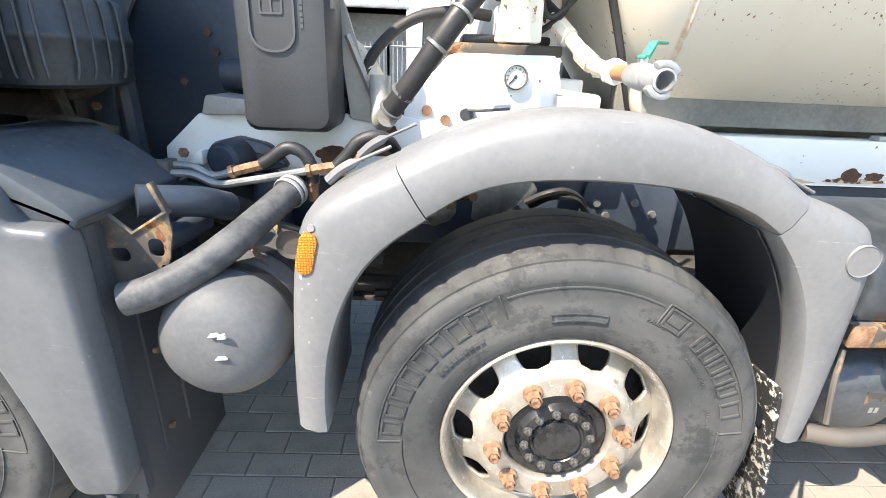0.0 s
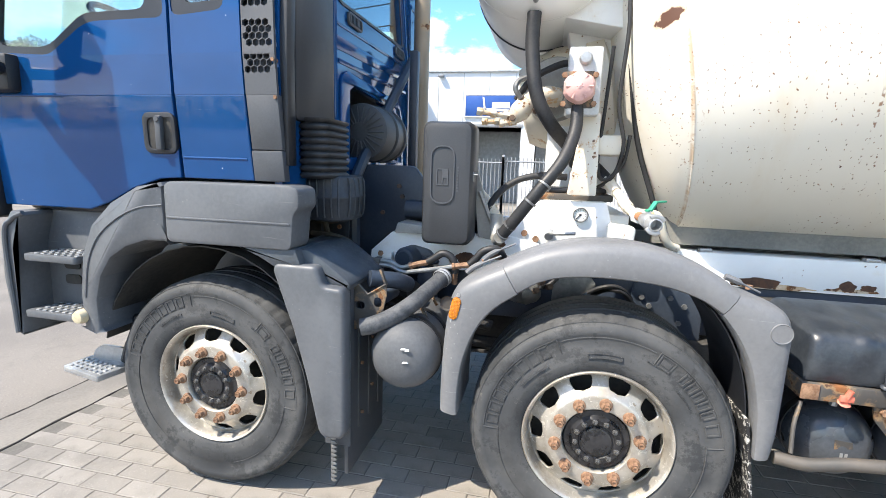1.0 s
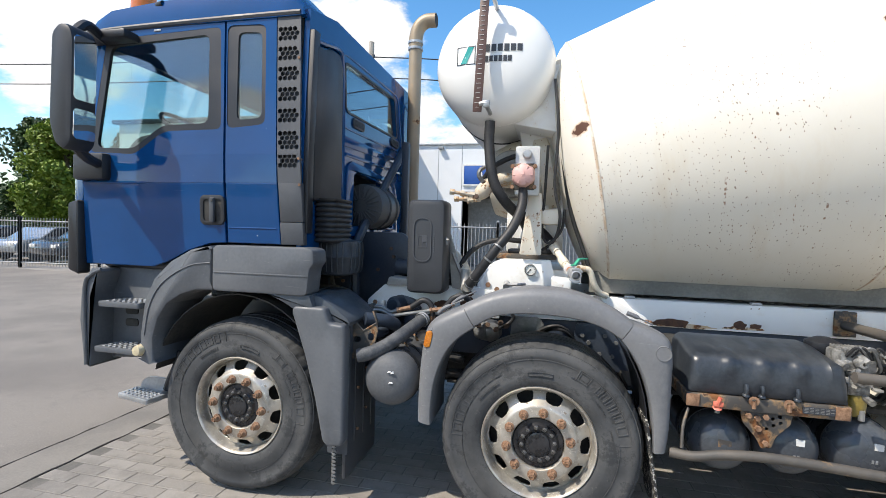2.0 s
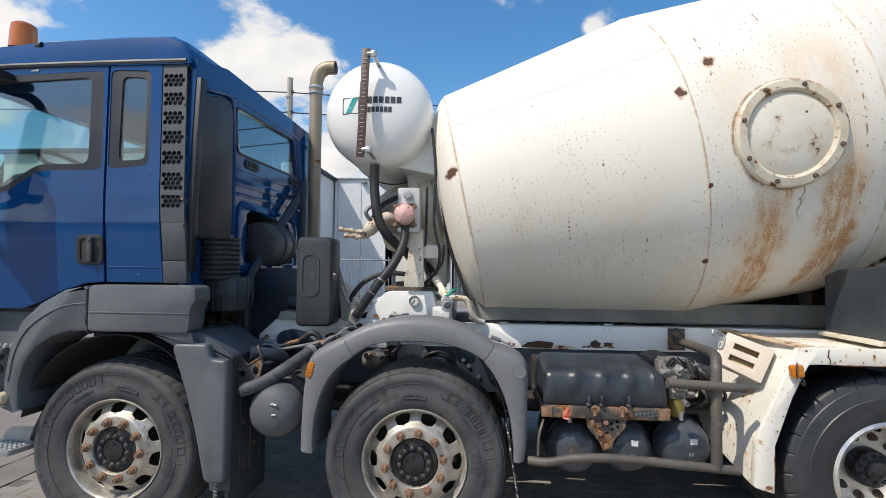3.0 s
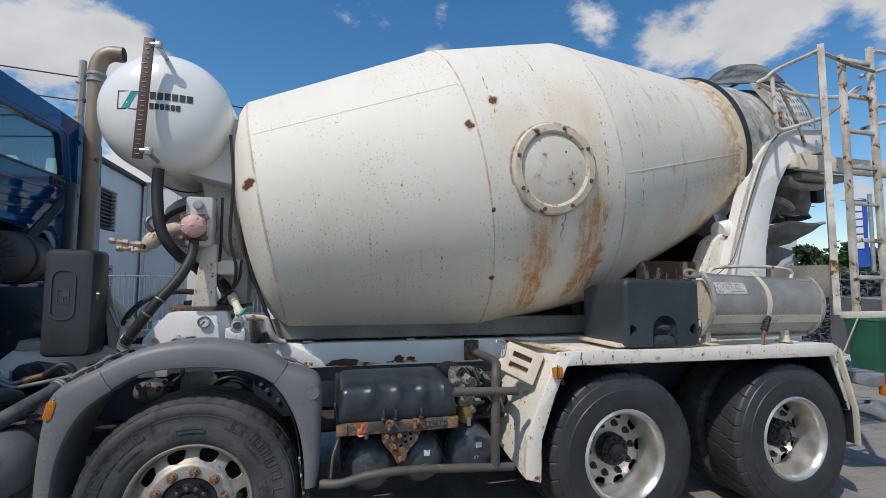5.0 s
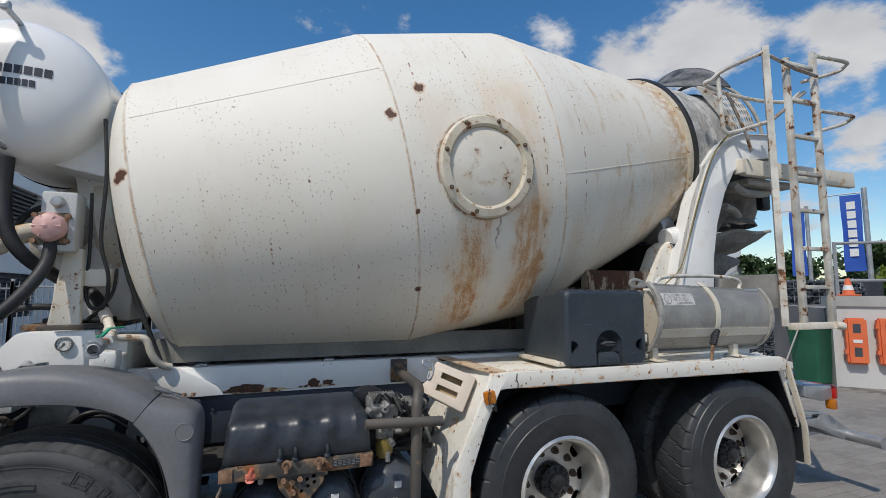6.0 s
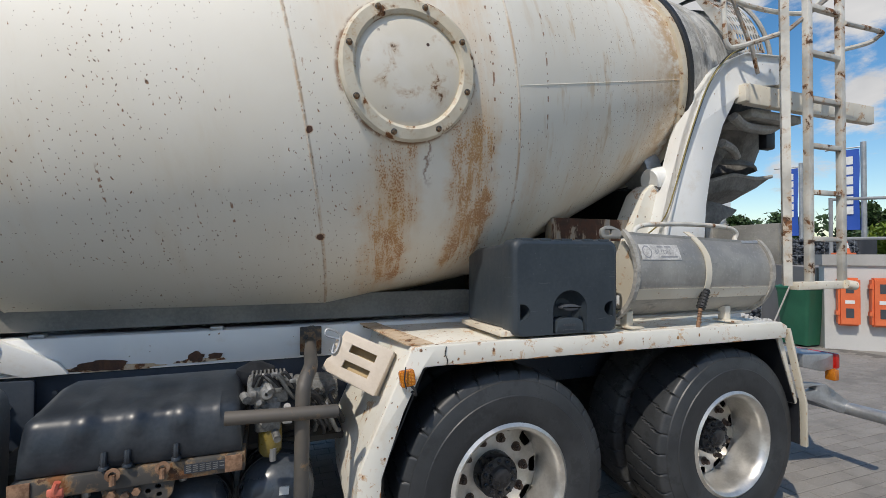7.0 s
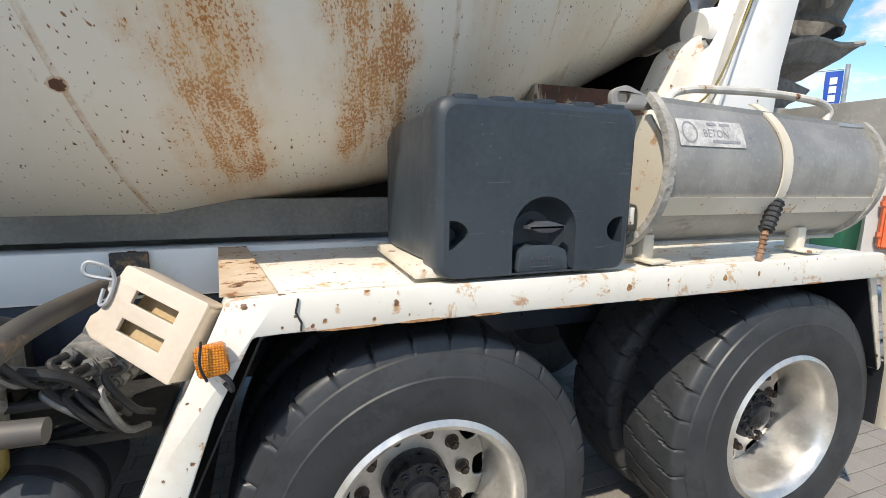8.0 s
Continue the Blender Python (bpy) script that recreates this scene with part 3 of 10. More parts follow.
def scuffed_alloy():
    """Dull beige aluminium: grime in the hollows, bright scratches on the faces."""
    m = Mat("aluminium_rim", 0.42, 0.6)
    grime = m.noise(7, 6, 0.65)
    col = m.mix(m.step(grime, 0.38, 0.62), (0.37, 0.335, 0.285), (0.53, 0.50, 0.45))
    marks = m.noise(34, 6, 0.75, m.stretch((1.0, 1.0, 1.0)), 1.2)
    col = m.mix(m.step(marks, 0.585, 0.62, (0.0, 0.8)), col, (0.70, 0.67, 0.60))
    col = m.mix(m.step(m.noise(16, 5, 0.7), 0.62, 0.68, (0.0, 0.7)), col, (0.25, 0.17, 0.10))
    m.color(col)
    m.set("Roughness", m.step(grime, 0.35, 0.65, (0.55, 0.36)))
    m.bump(marks, 0.12, 0.002)
    return m.m


ALU = scuffed_alloy()
ALU_DARK = plain("polished_dish", (0.54, 0.52, 0.48), (0.68, 0.66, 0.62), 0.36, 0.78, scale=9, fine=70, bump=0.05)
STEEL = smeared_steel()
LINE_STEEL = plain("dull_line_steel", (0.16, 0.165, 0.165), (0.27, 0.27, 0.265), 0.45, 0.5, scale=14, fine=60, bump=0.2)
GALV = plain("galvanised_steel", (0.33, 0.34, 0.35), (0.46, 0.47, 0.48), 0.4, 0.6, scale=8, fine=60, bump=0.2)
CEMENT = plain("cement_crust", (0.27, 0.26, 0.235), (0.43, 0.41, 0.375), 0.9, scale=9, fine=45, bump=0.8, dist=0.01)
HUBBLACK = plain("greasy_hub", (0.008, 0.009, 0.011), (0.03, 0.03, 0.033), 0.28, scale=18, fine=70, bump=0.5)
HUB_STEEL = plain("greasy_bolt_steel", (0.035, 0.035, 0.036), (0.20, 0.195, 0.185), 0.4, 0.4, scale=60, fine=200, bump=0.3)
PIPE_TAN = rusty("exhaust_steel", (0.30, 0.235, 0.16), (0.37, 0.30, 0.22), 0.5, 0.66, 5.0, metal=0.3)
AMBER_BASE = Mat("amber_lens", 0.22, 0, 0.4).set("Transmission Weight", 0.15)
AMBER_CELL = AMBER_BASE.cells(170, None, "F1", 0.25)
AMBER = AMBER_BASE.color(AMBER_BASE.mix(AMBER_BASE.step(AMBER_CELL, 0.15, 0.55), (0.86, 0.34, 0.02), (0.55, 0.15, 0.006))).bump(AMBER_CELL, 0.7, 0.004).m
ORANGE_BEACON = Mat("orange_beacon_lens", 0.15, 0, 0.5).color((0.78, 0.20, 0.02)).set("Transmission Weight", 0.3).m
RED_LENS = Mat("red_lens", 0.18, 0, 0.4).color((0.45, 0.015, 0.01)).m
PINK = plain("faded_pink_plastic", (0.62, 0.36, 0.33), (0.72, 0.47, 0.43), 0.55, scale=9)
RED_FADED = plain("faded_red_plastic", (0.62, 0.13, 0.08), (0.72, 0.22, 0.15), 0.5, scale=9)
BROWN = plain("brown_gauge_board", (0.085, 0.045, 0.038), (0.11, 0.06, 0.05), 0.5, scale=6)
GREEN = plain("green_lever", (0.02, 0.27, 0.14), (0.03, 0.34, 0.2), 0.4, scale=9)
BRASS = plain("copper_pipe", (0.34, 0.15, 0.07), (0.45, 0.22, 0.11), 0.55, 0.2, scale=12)
LABEL_WHITE = plain("white_sticker", (0.66, 0.66, 0.64), (0.74, 0.74, 0.72), 0.5, scale=12)
INK = Mat("dark_print", 0.5).color((0.04, 0.045, 0.055)).m
TEAL = Mat("teal_print", 0.4).color((0.01, 0.32, 0.30)).m
DIAL = Mat("dial_face", 0.4).color((0.74, 0.73, 0.68)).m
MIRROR = Mat("mirror_glass", 0.03, 1.0).color((0.8, 0.82, 0.84)).m
YELLOW_OIL = plain("yellow_bowl", (0.17, 0.13, 0.03), (0.28, 0.21, 0.06), 0.3, scale=9)


def rubber(name, dust, deep=1.0, gloss=(0.55, 0.8), spec=0.3):
    m = Mat(name, 0.7, 0.0, 0.0, spec)
    base = m.mix(m.step(m.noise(5, 5), 0.35, 0.65), (0.025 * deep, 0.028 * deep, 0.032 * deep), (0.040 * deep, 0.044 * deep, 0.049 * deep))
    grey = m.noise(2.2, 6, 0.6)
    col = m.mix(m.step(grey, 0.36, 0.70, (dust * 0.15, dust)), base, (0.170, 0.166, 0.158))
    rub = m.noise(9.0, 6, 0.72)
    col = m.mix(m.step(rub, 0.50, 0.62, (0.0, 0.65)), col, (0.024 * deep, 0.026 * deep, 0.029 * deep))
    scuff = m.noise(26, 6, 0.75, m.stretch((1.0, 1.0, 1.0)))
    col = m.mix(m.step(scuff, 0.60, 0.74, (0.0, dust * 0.5)), col, (0.30, 0.285, 0.25))
    m.color(col)
    m.set("Roughness", m.step(grey, 0.3, 0.7, gloss))
    m.bump(m.noise(90, 3), 0.3, 0.0015)
    return m.m


TYRE = rubber("dusty_tyre_rubber", 0.52)
TYRE_SCUFFED = rubber("scuffed_lettering_rubber", 0.56)
TYRE_DARK = rubber("dark_tyre_rubber", 0.08, 0.80, (0.38, 0.60), 0.5)


def clear_glass():
    """A thin tinted pane: see-through, with a gloss that grows at a slant."""
    m = Mat("cab_glass", 0.02)
    clear = m.t.nodes.new("ShaderNodeBsdfTransparent")
    clear.inputs["Color"].default_value = (0.80, 0.90, 0.89, 1)
    gloss = m.t.nodes.new("ShaderNodeBsdfGlossy")
    gloss.inputs["Roughness"].default_value = 0.02
    gloss.inputs["Color"].default_value = (0.95, 0.97, 1.0, 1)
    slant = m.t.nodes.new("ShaderNodeLayerWeight")
    slant.inputs["Blend"].default_value = 0.5
    share = m.math("ADD", m.math("MULTIPLY", m.math("POWER", slant.outputs["Facing"], 4.0), 0.85), 0.10)
    mixer = m.t.nodes.new("ShaderNodeMixShader")
    m.link(share, mixer.inputs[0])
    m.link(clear.outputs[0], mixer.inputs[1])
    m.link(gloss.outputs[0], mixer.inputs[2])
    m.link(mixer.outputs[0], m.t.nodes["Material Output"].inputs["Surface"])
    return m.m


GLASS = clear_glass()


# ---- the yard: ground, fence, buildings, walls, distance ----
def ground_mat():
    m = Mat("yard_ground", 0.85)
    f = m.noise(0.5, 6)
    m.color(m.mix(m.step(f, 0.35, 0.65), (0.19, 0.175, 0.155), (0.27, 0.25, 0.225))).bump(m.noise(60, 4), 0.4, 0.004)
    return m.m


def asphalt_mat():
    m = Mat("pale_asphalt", 0.85)
    big, fine = m.noise(0.7, 6), m.noise(90, 4, 0.7)
    c = m.mix(m.step(big, 0.35, 0.65), (0.150, 0.133, 0.116), (0.205, 0.183, 0.158))
    c = m.mix(m.step(fine, 0.55, 0.7, (0, 0.65)), c, (0.34, 0.31, 0.275))
    c = m.mix(m.step(fine, 0.32, 0.44, (0.6, 0.0)), c, (0.085, 0.075, 0.066))
    c = m.mix(m.step(m.noise(2.4, 7, 0.72), 0.54, 0.70, (0.0, 0.45)), c, (0.115, 0.102, 0.09))
    m.color(c).bump(fine, 0.5, 0.004)
    return m.m


def paver_mat():
    m = Mat("concrete_paver", 0.85)
    info = m.t.nodes.new("ShaderNodeObjectInfo").outputs["Random"]
    isle = m.t.nodes.new("ShaderNodeNewGeometry").outputs["Random Per Island"]
    tone = m.math("FRACT", m.math("ADD", m.math("MULTIPLY", info, 7.0), isle))
    c = m.mix(tone, (0.222, 0.203, 0.180), (0.272, 0.250, 0.222))
    grit, stain = m.noise(130, 4, 0.75), m.noise(1.6, 6, 0.65)
    c = m.mix(m.step(grit, 0.56, 0.7, (0, 0.7)), c, (0.42, 0.39, 0.35))
    c = m.mix(m.step(grit, 0.30, 0.42, (0.6, 0)), c, (0.16, 0.145, 0.125))
    c = m.mix(m.step(stain, 0.46, 0.66, (0, 0.55)), c, (0.13, 0.118, 0.104))
    c = m.mix(m.step(m.noise(11, 6, 0.72), 0.58, 0.70, (0, 0.5)), c, (0.12, 0.11, 0.098))
    m.color(c).bump(grit, 0.6, 0.004)
    return m.m


PAVER = paver_mat()
bm = B()
box(bm, (-400, -400, -0.4), (400, 400, -0.0058))
ground = solo("ground", bm, ground_mat(), "grey sand and concrete yard ground", "ground", kind="structure")
bm = B()
box(bm, (-60, -30, -0.2), (-3.45, 9.8, -0.001))
solo("road", bm, asphalt_mat(), "pale worn asphalt", "road", kind="structure")
bm = B()
box(bm, (-3.11, -8.2, -0.10), (10.9, 8.0, -0.0046))
solo("sand_bed", bm, plain("joint_sand", (0.095, 0.088, 0.078), (0.17, 0.157, 0.138), 0.95, scale=3, fine=120, bump=0.4), "dark sand in the joints of the pavers", "sand", kind="structure")
# shallow concrete gutter between asphalt and pavers
bm = B()
rings = []
for y in range(-20, 11):
    rings.append([V(-3.44, y, -0.001), V(-3.38, y, -0.003), V(-3.27, y, -0.0042), V(-3.17, y, -0.003), V(-3.11, y, -0.001), V(-3.11, y, -0.1), V(-3.44, y, -0.1)])
loft(bm, rings)
solo("gutter", bm, plain("gutter_concrete", (0.150, 0.136, 0.118), (0.215, 0.196, 0.172), 0.85, scale=2.5, bump=0.5), "shallow grey concrete gutter", "gutter", kind="structure", angle=60)

# crumbled dark joints along both edges of the gutter
JOINT = plain("joint_dirt", (0.022, 0.020, 0.018), (0.07, 0.063, 0.055), 0.9, scale=9, fine=60, bump=0.5)
for x0, seed in ((-3.447, 3), (-3.108, 4)):
    rr = random.Random(seed)
    line = [V(x0 + 0.014 * (rr.random() - 0.5), -7.0 + 0.11 * k, -0.007) for k in range(155)]
    bm = B()
    tube(bm, line, [0.006 + 0.007 * rr.random() for k in range(155)], 6, False)
    solo("gutter_joint", bm, JOINT, "dark crumbled joint beside the gutter", "joint", kind="structure")

# fence along the yard's far side, with a gate
FENCE = plain("grey_fence_paint", (0.22, 0.23, 0.24), (0.30, 0.31, 0.32), 0.5, scale=6)


def fence_y(x):
    return 12.35 + x * 0.122


def fence_panel(x0, x1, h, group):
    top = thing("fence_panel", ((x0 + x1) / 2, fence_y((x0 + x1) / 2), 0), "grey steel bar fence panel", "fence", group)
    for z in (0.18, h - 0.12):
        bm = B()
        tube(bm, [(x0, fence_y(x0), z), (x1, fence_y(x1), z)], 0.022, 4, False)
        part("fence_rail", bm, FENCE, top)
    for x in (x0, x1):
        bm = B()
        box(bm, (x - 0.04, fence_y(x) - 0.04, 0), (x + 0.04, fence_y(x) + 0.04, h + 0.06), 0.006)
        part("post", bm, FENCE, top)
    count = int((x1 - x0) / 0.115)
    for k in range(1, count):
        x = x0 + (x1 - x0) * k / count
        bm = B()
        cyl(bm, (x, fence_y(x), 0.06), (x, fence_y(x), h), 0.012, segs=5)
        part("fence_bar", bm, FENCE, top)


for x0, x1, h in ((-24.0, -21.0, 1.75), (-21.0, -18.0, 1.75), (-18.0, -15.0, 1.75), (-15.0, -12.0, 1.75), (-8.5, -5.0, 1.9), (-5.0, -1.55, 1.95), (-1.55, 2.4, 2.0)):
    fence_panel(x0, x1, h, "fence along the yard")

# warehouse of white panels with a sign and loading doors
PANEL = plain("white_cladding", (0.66, 0.68, 0.70), (0.73, 0.745, 0.76), 0.55, scale=0.6, bump=0.05)
hall = thing("warehouse", (8.0, 26.0, 0), "white panel-clad warehouse with loading doors and a blue sign", "building")
WY = 20.0


def hall_wall(poly, holes, y0, y1, name="wall"):
    bm = B()
    prism(bm, poly, y0, y1, holes=holes)
    return part(name, bm, PANEL, hall)


doors = [[(-4.2, 0.0), (-1.55, 0.0), (-1.55, 3.55), (-4.2, 3.55)], [(-0.9, 0.0), (2.4, 0.0), (2.4, 3.55), (-0.9, 3.55)]]
wall_poly = [(-6.75, 0), (-4.2, 0), (-4.2, 3.55), (-1.55, 3.55), (-1.55, 0), (-0.9, 0), (-0.9, 3.55), (2.4, 3.55), (2.4, 0), (30, 0), (30, 5.95), (-6.75, 5.95)]
w = hall_wall(wall_poly, (), WY, WY + 0.25)
for k in range(30):
    x = -6.6 + 1.18 * k
    lo = 3.6 if any(d[0][0] - 0.1 < x < d[1][0] + 0.1 for d in doors) else 0.0
    bm = B()
    box(bm, (x - 0.012, WY - 0.012, lo), (x + 0.012, WY + 0.002, 5.9))
    part("panel_joint", bm, GALV, w)
for d in doors:
    bm = B()
    box(bm, (d[0][0] - 0.08, WY - 0.05, 3.55), (d[1][0] + 0.08, WY - 0.003, 3.68), 0.01)
    part("door_lintel", bm, FENCE, hall)
    bm = B()
    box(bm, (d[0][0], WY + 2.0, 0.0), (d[1][0], WY + 2.05, 3.5))
    part("inner_shutter", bm, FENCE, hall)
bm = B()
box(bm, (-7.0, WY + 0.25, 0), (30, WY + 16, 5.85))
bmesh.ops.delete(bm, geom=[f for f in bm.faces if f.normal.y < -0.5], context="FACES")
part("hall_shell", bm, plain("hall_inside", (0.12, 0.12, 0.12), (0.16, 0.16, 0.16), 0.8), hall)
bm = B()
box(bm, (-6.85, WY - 0.10, 5.93), (30.1, WY + 16.1, 6.03), 0.01)
part("roof", bm, GALV, hall)
bm = B()
box(bm, (-5.4, WY - 0.25, 5.72), (-5.15, WY - 0.02, 5.82), 0.01)
part("wall_lamp", bm, FENCE, hall)
bm = B()
box(bm, (-4.15, WY - 0.08, 3.98), (-1.75, WY - 0.014, 4.96), 0.01)
sign = part("sign_board", bm, plain("sign_blue", (0.015, 0.075, 0.30), (0.02, 0.09, 0.34), 0.4), hall, "blue sign with a white pallet-truck symbol")
bm = B()
ly = WY - 0.10
for poly in ([(-3.35, 4.85), (-3.27, 4.85), (-3.20, 4.42), (-3.28, 4.42)], [(-3.28, 4.38), (-2.0, 4.30), (-2.0, 4.22), (-3.28, 4.25)], [(-2.9, 4.36), (-2.1, 4.36), (-2.1, 4.62), (-2.9, 4.62)]):
    prism(bm, poly, ly, ly + 0.03)
lathe(bm, [(0.05, 0), (0.11, 0), (0.11, 0.03), (0.05, 0.03), (0.05, 0)], (-3.25, ly, 4.30), segs=18)
lathe(bm, [(0.0, 0), (0.06, 0), (0.06, 0.03)], (-2.1, ly, 4.24), segs=14)
part("sign_symbol", bm, LABEL_WHITE, sign)
bm = B()
prism(bm, [(-4.17, 3.96), (-1.73, 3.96), (-1.73, 4.98), (-4.17, 4.98)], WY - 0.09, WY - 0.012, holes=[[(-4.11, 4.02), (-1.79, 4.02), (-1.79, 4.92), (-4.11, 4.92)]])
part("sign_frame", bm, LABEL_WHITE, sign)

# grey office wing at the warehouse's side, with louvred windows
wing = thing("office_wing", (-11.0, 19.0, 0), "white rendered office wing with louvred windows and a dark eave", "building")
bm = B()
openings = [[(15.0, 3.55), (17.6, 3.55), (17.6, 5.05), (15.0, 5.05)], [(15.0, 0.9), (17.6, 0.9), (17.6, 2.3), (15.0, 2.3)]]
prism(bm, [(14.0, 0), (20.4, 0), (20.4, 5.85), (14.0, 5.85)], -7.1, -6.85, "yz", holes=openings)
render_wall = plain("pale_render", (0.78, 0.78, 0.77), (0.83, 0.83, 0.82), 0.8, scale=1.2)
ww = part("wall", bm, render_wall, wing)
bm = B()
box(bm, (-18, 14.0, 0), (-7.1, 14.25, 5.85))
part("wall", bm, render_wall, wing)
bm = B()
box(bm, (-18.2, 13.8, 5.85), (-6.65, 26.0, 6.0), 0.02)
part("roof", bm, BLACK, wing)
for o in openings:
    bm = B()
    box(bm, (-7.06, o[0][0], o[0][1]), (-7.03, o[1][0], o[2][1]))
    pane = part("window", bm, BLACK, wing)
    for k in range(10):
        z = o[0][1] + 0.06 + (o[2][1] - o[0][1] - 0.1) * k / 10
        bm = B()
        box(bm, (-6.98, o[0][0], z), (-6.90, o[1][0], z + 0.05), m=None)
        part("slat", bm, GREY_DARK, pane)

# power pole with its two lines
WOOD = plain("pole_concrete", (0.36, 0.33, 0.29), (0.45, 0.42, 0.38), 0.8, scale=2)
pole = thing("power_pole", (-6.15, 12.8, 0), "pale concrete power pole with wires", "pole")
bm = B()
tube(bm, [(-6.15, 12.8, 0), (-6.15, 12.8, 8.1)], [0.16, 0.10], 8, False)
part("mast", bm, WOOD, pole)
for k in range(5):
    bm = B()
    box(bm, (-6.27, 12.68, 5.4 + 0.5 * k), (-6.13, 12.72, 5.45 + 0.5 * k))
    part("rung", bm, GALV, pole)
for z0, z1 in ((7.6, 7.2), (6.9, 6.55)):
    bm = B()
    tube(bm, [(-30, 9.0, z0 - 0.2), (-18, 10.8, z0 - 0.35), (-6.15, 12.8, z0), (4, 14.6, z0 - 0.55), (16, 16.6, z1 - 0.4), (30, 18.8, z1)], 0.022, 5)
    part("wire", bm, INK, pole)
    bm = B()
    lathe(bm, [(0.0, -0.06), (0.05, -0.05), (0.05, 0.05), (0, 0.06)], (-6.05, 12.75, z0), (0, 0, 1), 8)
    part("insulator", bm, GREY_DARK, pole)

# low concrete wall with coping, gabions behind it
ALONG = V(0.74, -0.672, 0).normalized()
OUT = V(-ALONG.y, ALONG.x, 0) * -1
if OUT.y > 0:
    OUT = -OUT
P0 = V(10.68, 3.43, 0)


def by_wall(u, h, out=0.0):
    return P0 + ALONG * u + OUT * out + V(0, 0, h)


def wall_block(bm, u0, u1, z0, z1, o0, o1):
    rings = [[by_wall(u, z0, o0), by_wall(u, z0, o1), by_wall(u, z1, o1), by_wall(u, z1, o0)] for u in (u0, u1)]
    t = B()
    loft(t, rings)
    merge(bm, t)


bm = B()
wall_block(bm, 0.0, 9.0, -0.05, 1.45, -0.25, 0.0)
low_wall = solo("wall_low", bm, plain("pale_concrete", (0.46, 0.45, 0.43), (0.55, 0.54, 0.52), 0.8, scale=1.4, bump=0.2), "pale concrete retaining wall", "wall", kind="structure")
bm = B()
wall_block(bm, -0.04, 9.0, 1.45, 1.64, -0.35, 0.04)
solo("wall_coping", bm, plain("grey_coping", (0.33, 0.32, 0.30), (0.42, 0.41, 0.39), 0.8, scale=2), "grey concrete coping", "coping", kind="structure")
ORANGE = plain("orange_box_plastic", (0.66, 0.13, 0.045), (0.74, 0.17, 0.06), 0.5, scale=4)
for u in (0.15, 0.61):
    cabinet = thing("hose_cabinet", by_wall(u, 0.42, 0.08), "orange plastic equipment box on the concrete wall", "box", "orange boxes on the wall")
    bm = B()
    wall_block(bm, u, u + 0.31, 0.42, 1.24, 0.002, 0.15)
    bmesh.ops.bevel(bm, geom=list(bm.edges), offset=0.03, segments=2, affect="EDGES")
    part("body", bm, ORANGE, cabinet)
    for z in (0.56, 0.98):
        bm = B()
        wall_block(bm, u + 0.10, u + 0.21, z, z + 0.16, 0.145, 0.154)
        part("window", bm, GREY_DARK, cabinet)
    bm = B()
    wall_block(bm, u + 0.09, u + 0.22, 0.80, 0.86, 0.146, 0.156)
    part("label", bm, LABEL_WHITE, cabinet)
    for z in (0.60, 1.06):
        bm = B()
        wall_block(bm, u - 0.03, u + 0.02, z, z + 0.07, 0.06, 0.14)
        part("hinge", bm, ORANGE, cabinet)
# traffic cone on the coping
cone = thing("traffic_cone", by_wall(0.33, 1.64, -0.16), "orange traffic cone with white bands", "cone")
c0 = by_wall(0.33, 1.64, -0.16)
bm = B()
box(bm, (c0.x - 0.13, c0.y - 0.13, 1.64), (c0.x + 0.13, c0.y + 0.13, 1.67), 0.01)
part("base", bm, ORANGE, cone)
for r0, r1, z0, z1, mt, nm in ((0.10, 0.082, 1.67, 1.75, ORANGE, "cone"), (0.083, 0.062, 1.75, 1.84, LABEL_WHITE, "band"), (0.062, 0.03, 1.84, 1.97, ORANGE, "tip")):
    bm = B()
    cyl(bm, (c0.x, c0.y, z0), (c0.x, c0.y, z1), r0, r1, 20)
    part(nm, bm, mt, cone)

# gabion wall: dark stones in a wire basket
GABION = Mat("gabion_stone", 0.85)
gi = GABION.t.nodes.new("ShaderNodeNewGeometry").outputs["Random Per Island"]
GABION.color(GABION.mix(gi, (0.022, 0.028, 0.038), (0.105, 0.118, 0.138))).bump(GABION.noise(30, 4), 0.5, 0.01)


def rocks(region, count, size, seed, rise=None):
    """Many rough stones in one mesh."""
    rnd = random.Random(seed)
    verts, faces = [], []
    ico = [(0, 0, 1), (0.9, 0, 0.3), (0.28, 0.85, 0.35), (-0.72, 0.53, 0.4), (-0.72, -0.53, 0.3), (0.28, -0.85, 0.4), (0.5, 0.5, -0.6), (-0.5, 0.5, -0.6), (-0.4, -0.6, -0.6), (0.5, -0.5, -0.6)]
    tris = [(0, 1, 2), (0, 2, 3), (0, 3, 4), (0, 4, 5), (0, 5, 1), (1, 6, 2), (2, 6, 7), (2, 7, 3), (3, 7, 4), (4, 7, 8), (4, 8, 5), (5, 8, 9), (5, 9, 1), (1, 9, 6), (6, 9, 8), (6, 8, 7)]
    for _ in range(count):
        c = region(rnd)
        s = size * (0.6 + 0.8 * rnd.random())
        k = len(verts)
        turn = Euler((rnd.random() * 6, rnd.random() * 6, rnd.random() * 6)).to_matrix()
        for v in ico:
            q = turn @ Vector([v[i] * (0.7 + 0.6 * rnd.random()) for i in range(3)])
            verts.append(tuple(c + q * s))
        faces += [(a + k, b + k, d + k) for a, b, d in tris]
    me = bpy.data.meshes.new("stones")
    me.from_pydata(verts, [], faces)
    return me


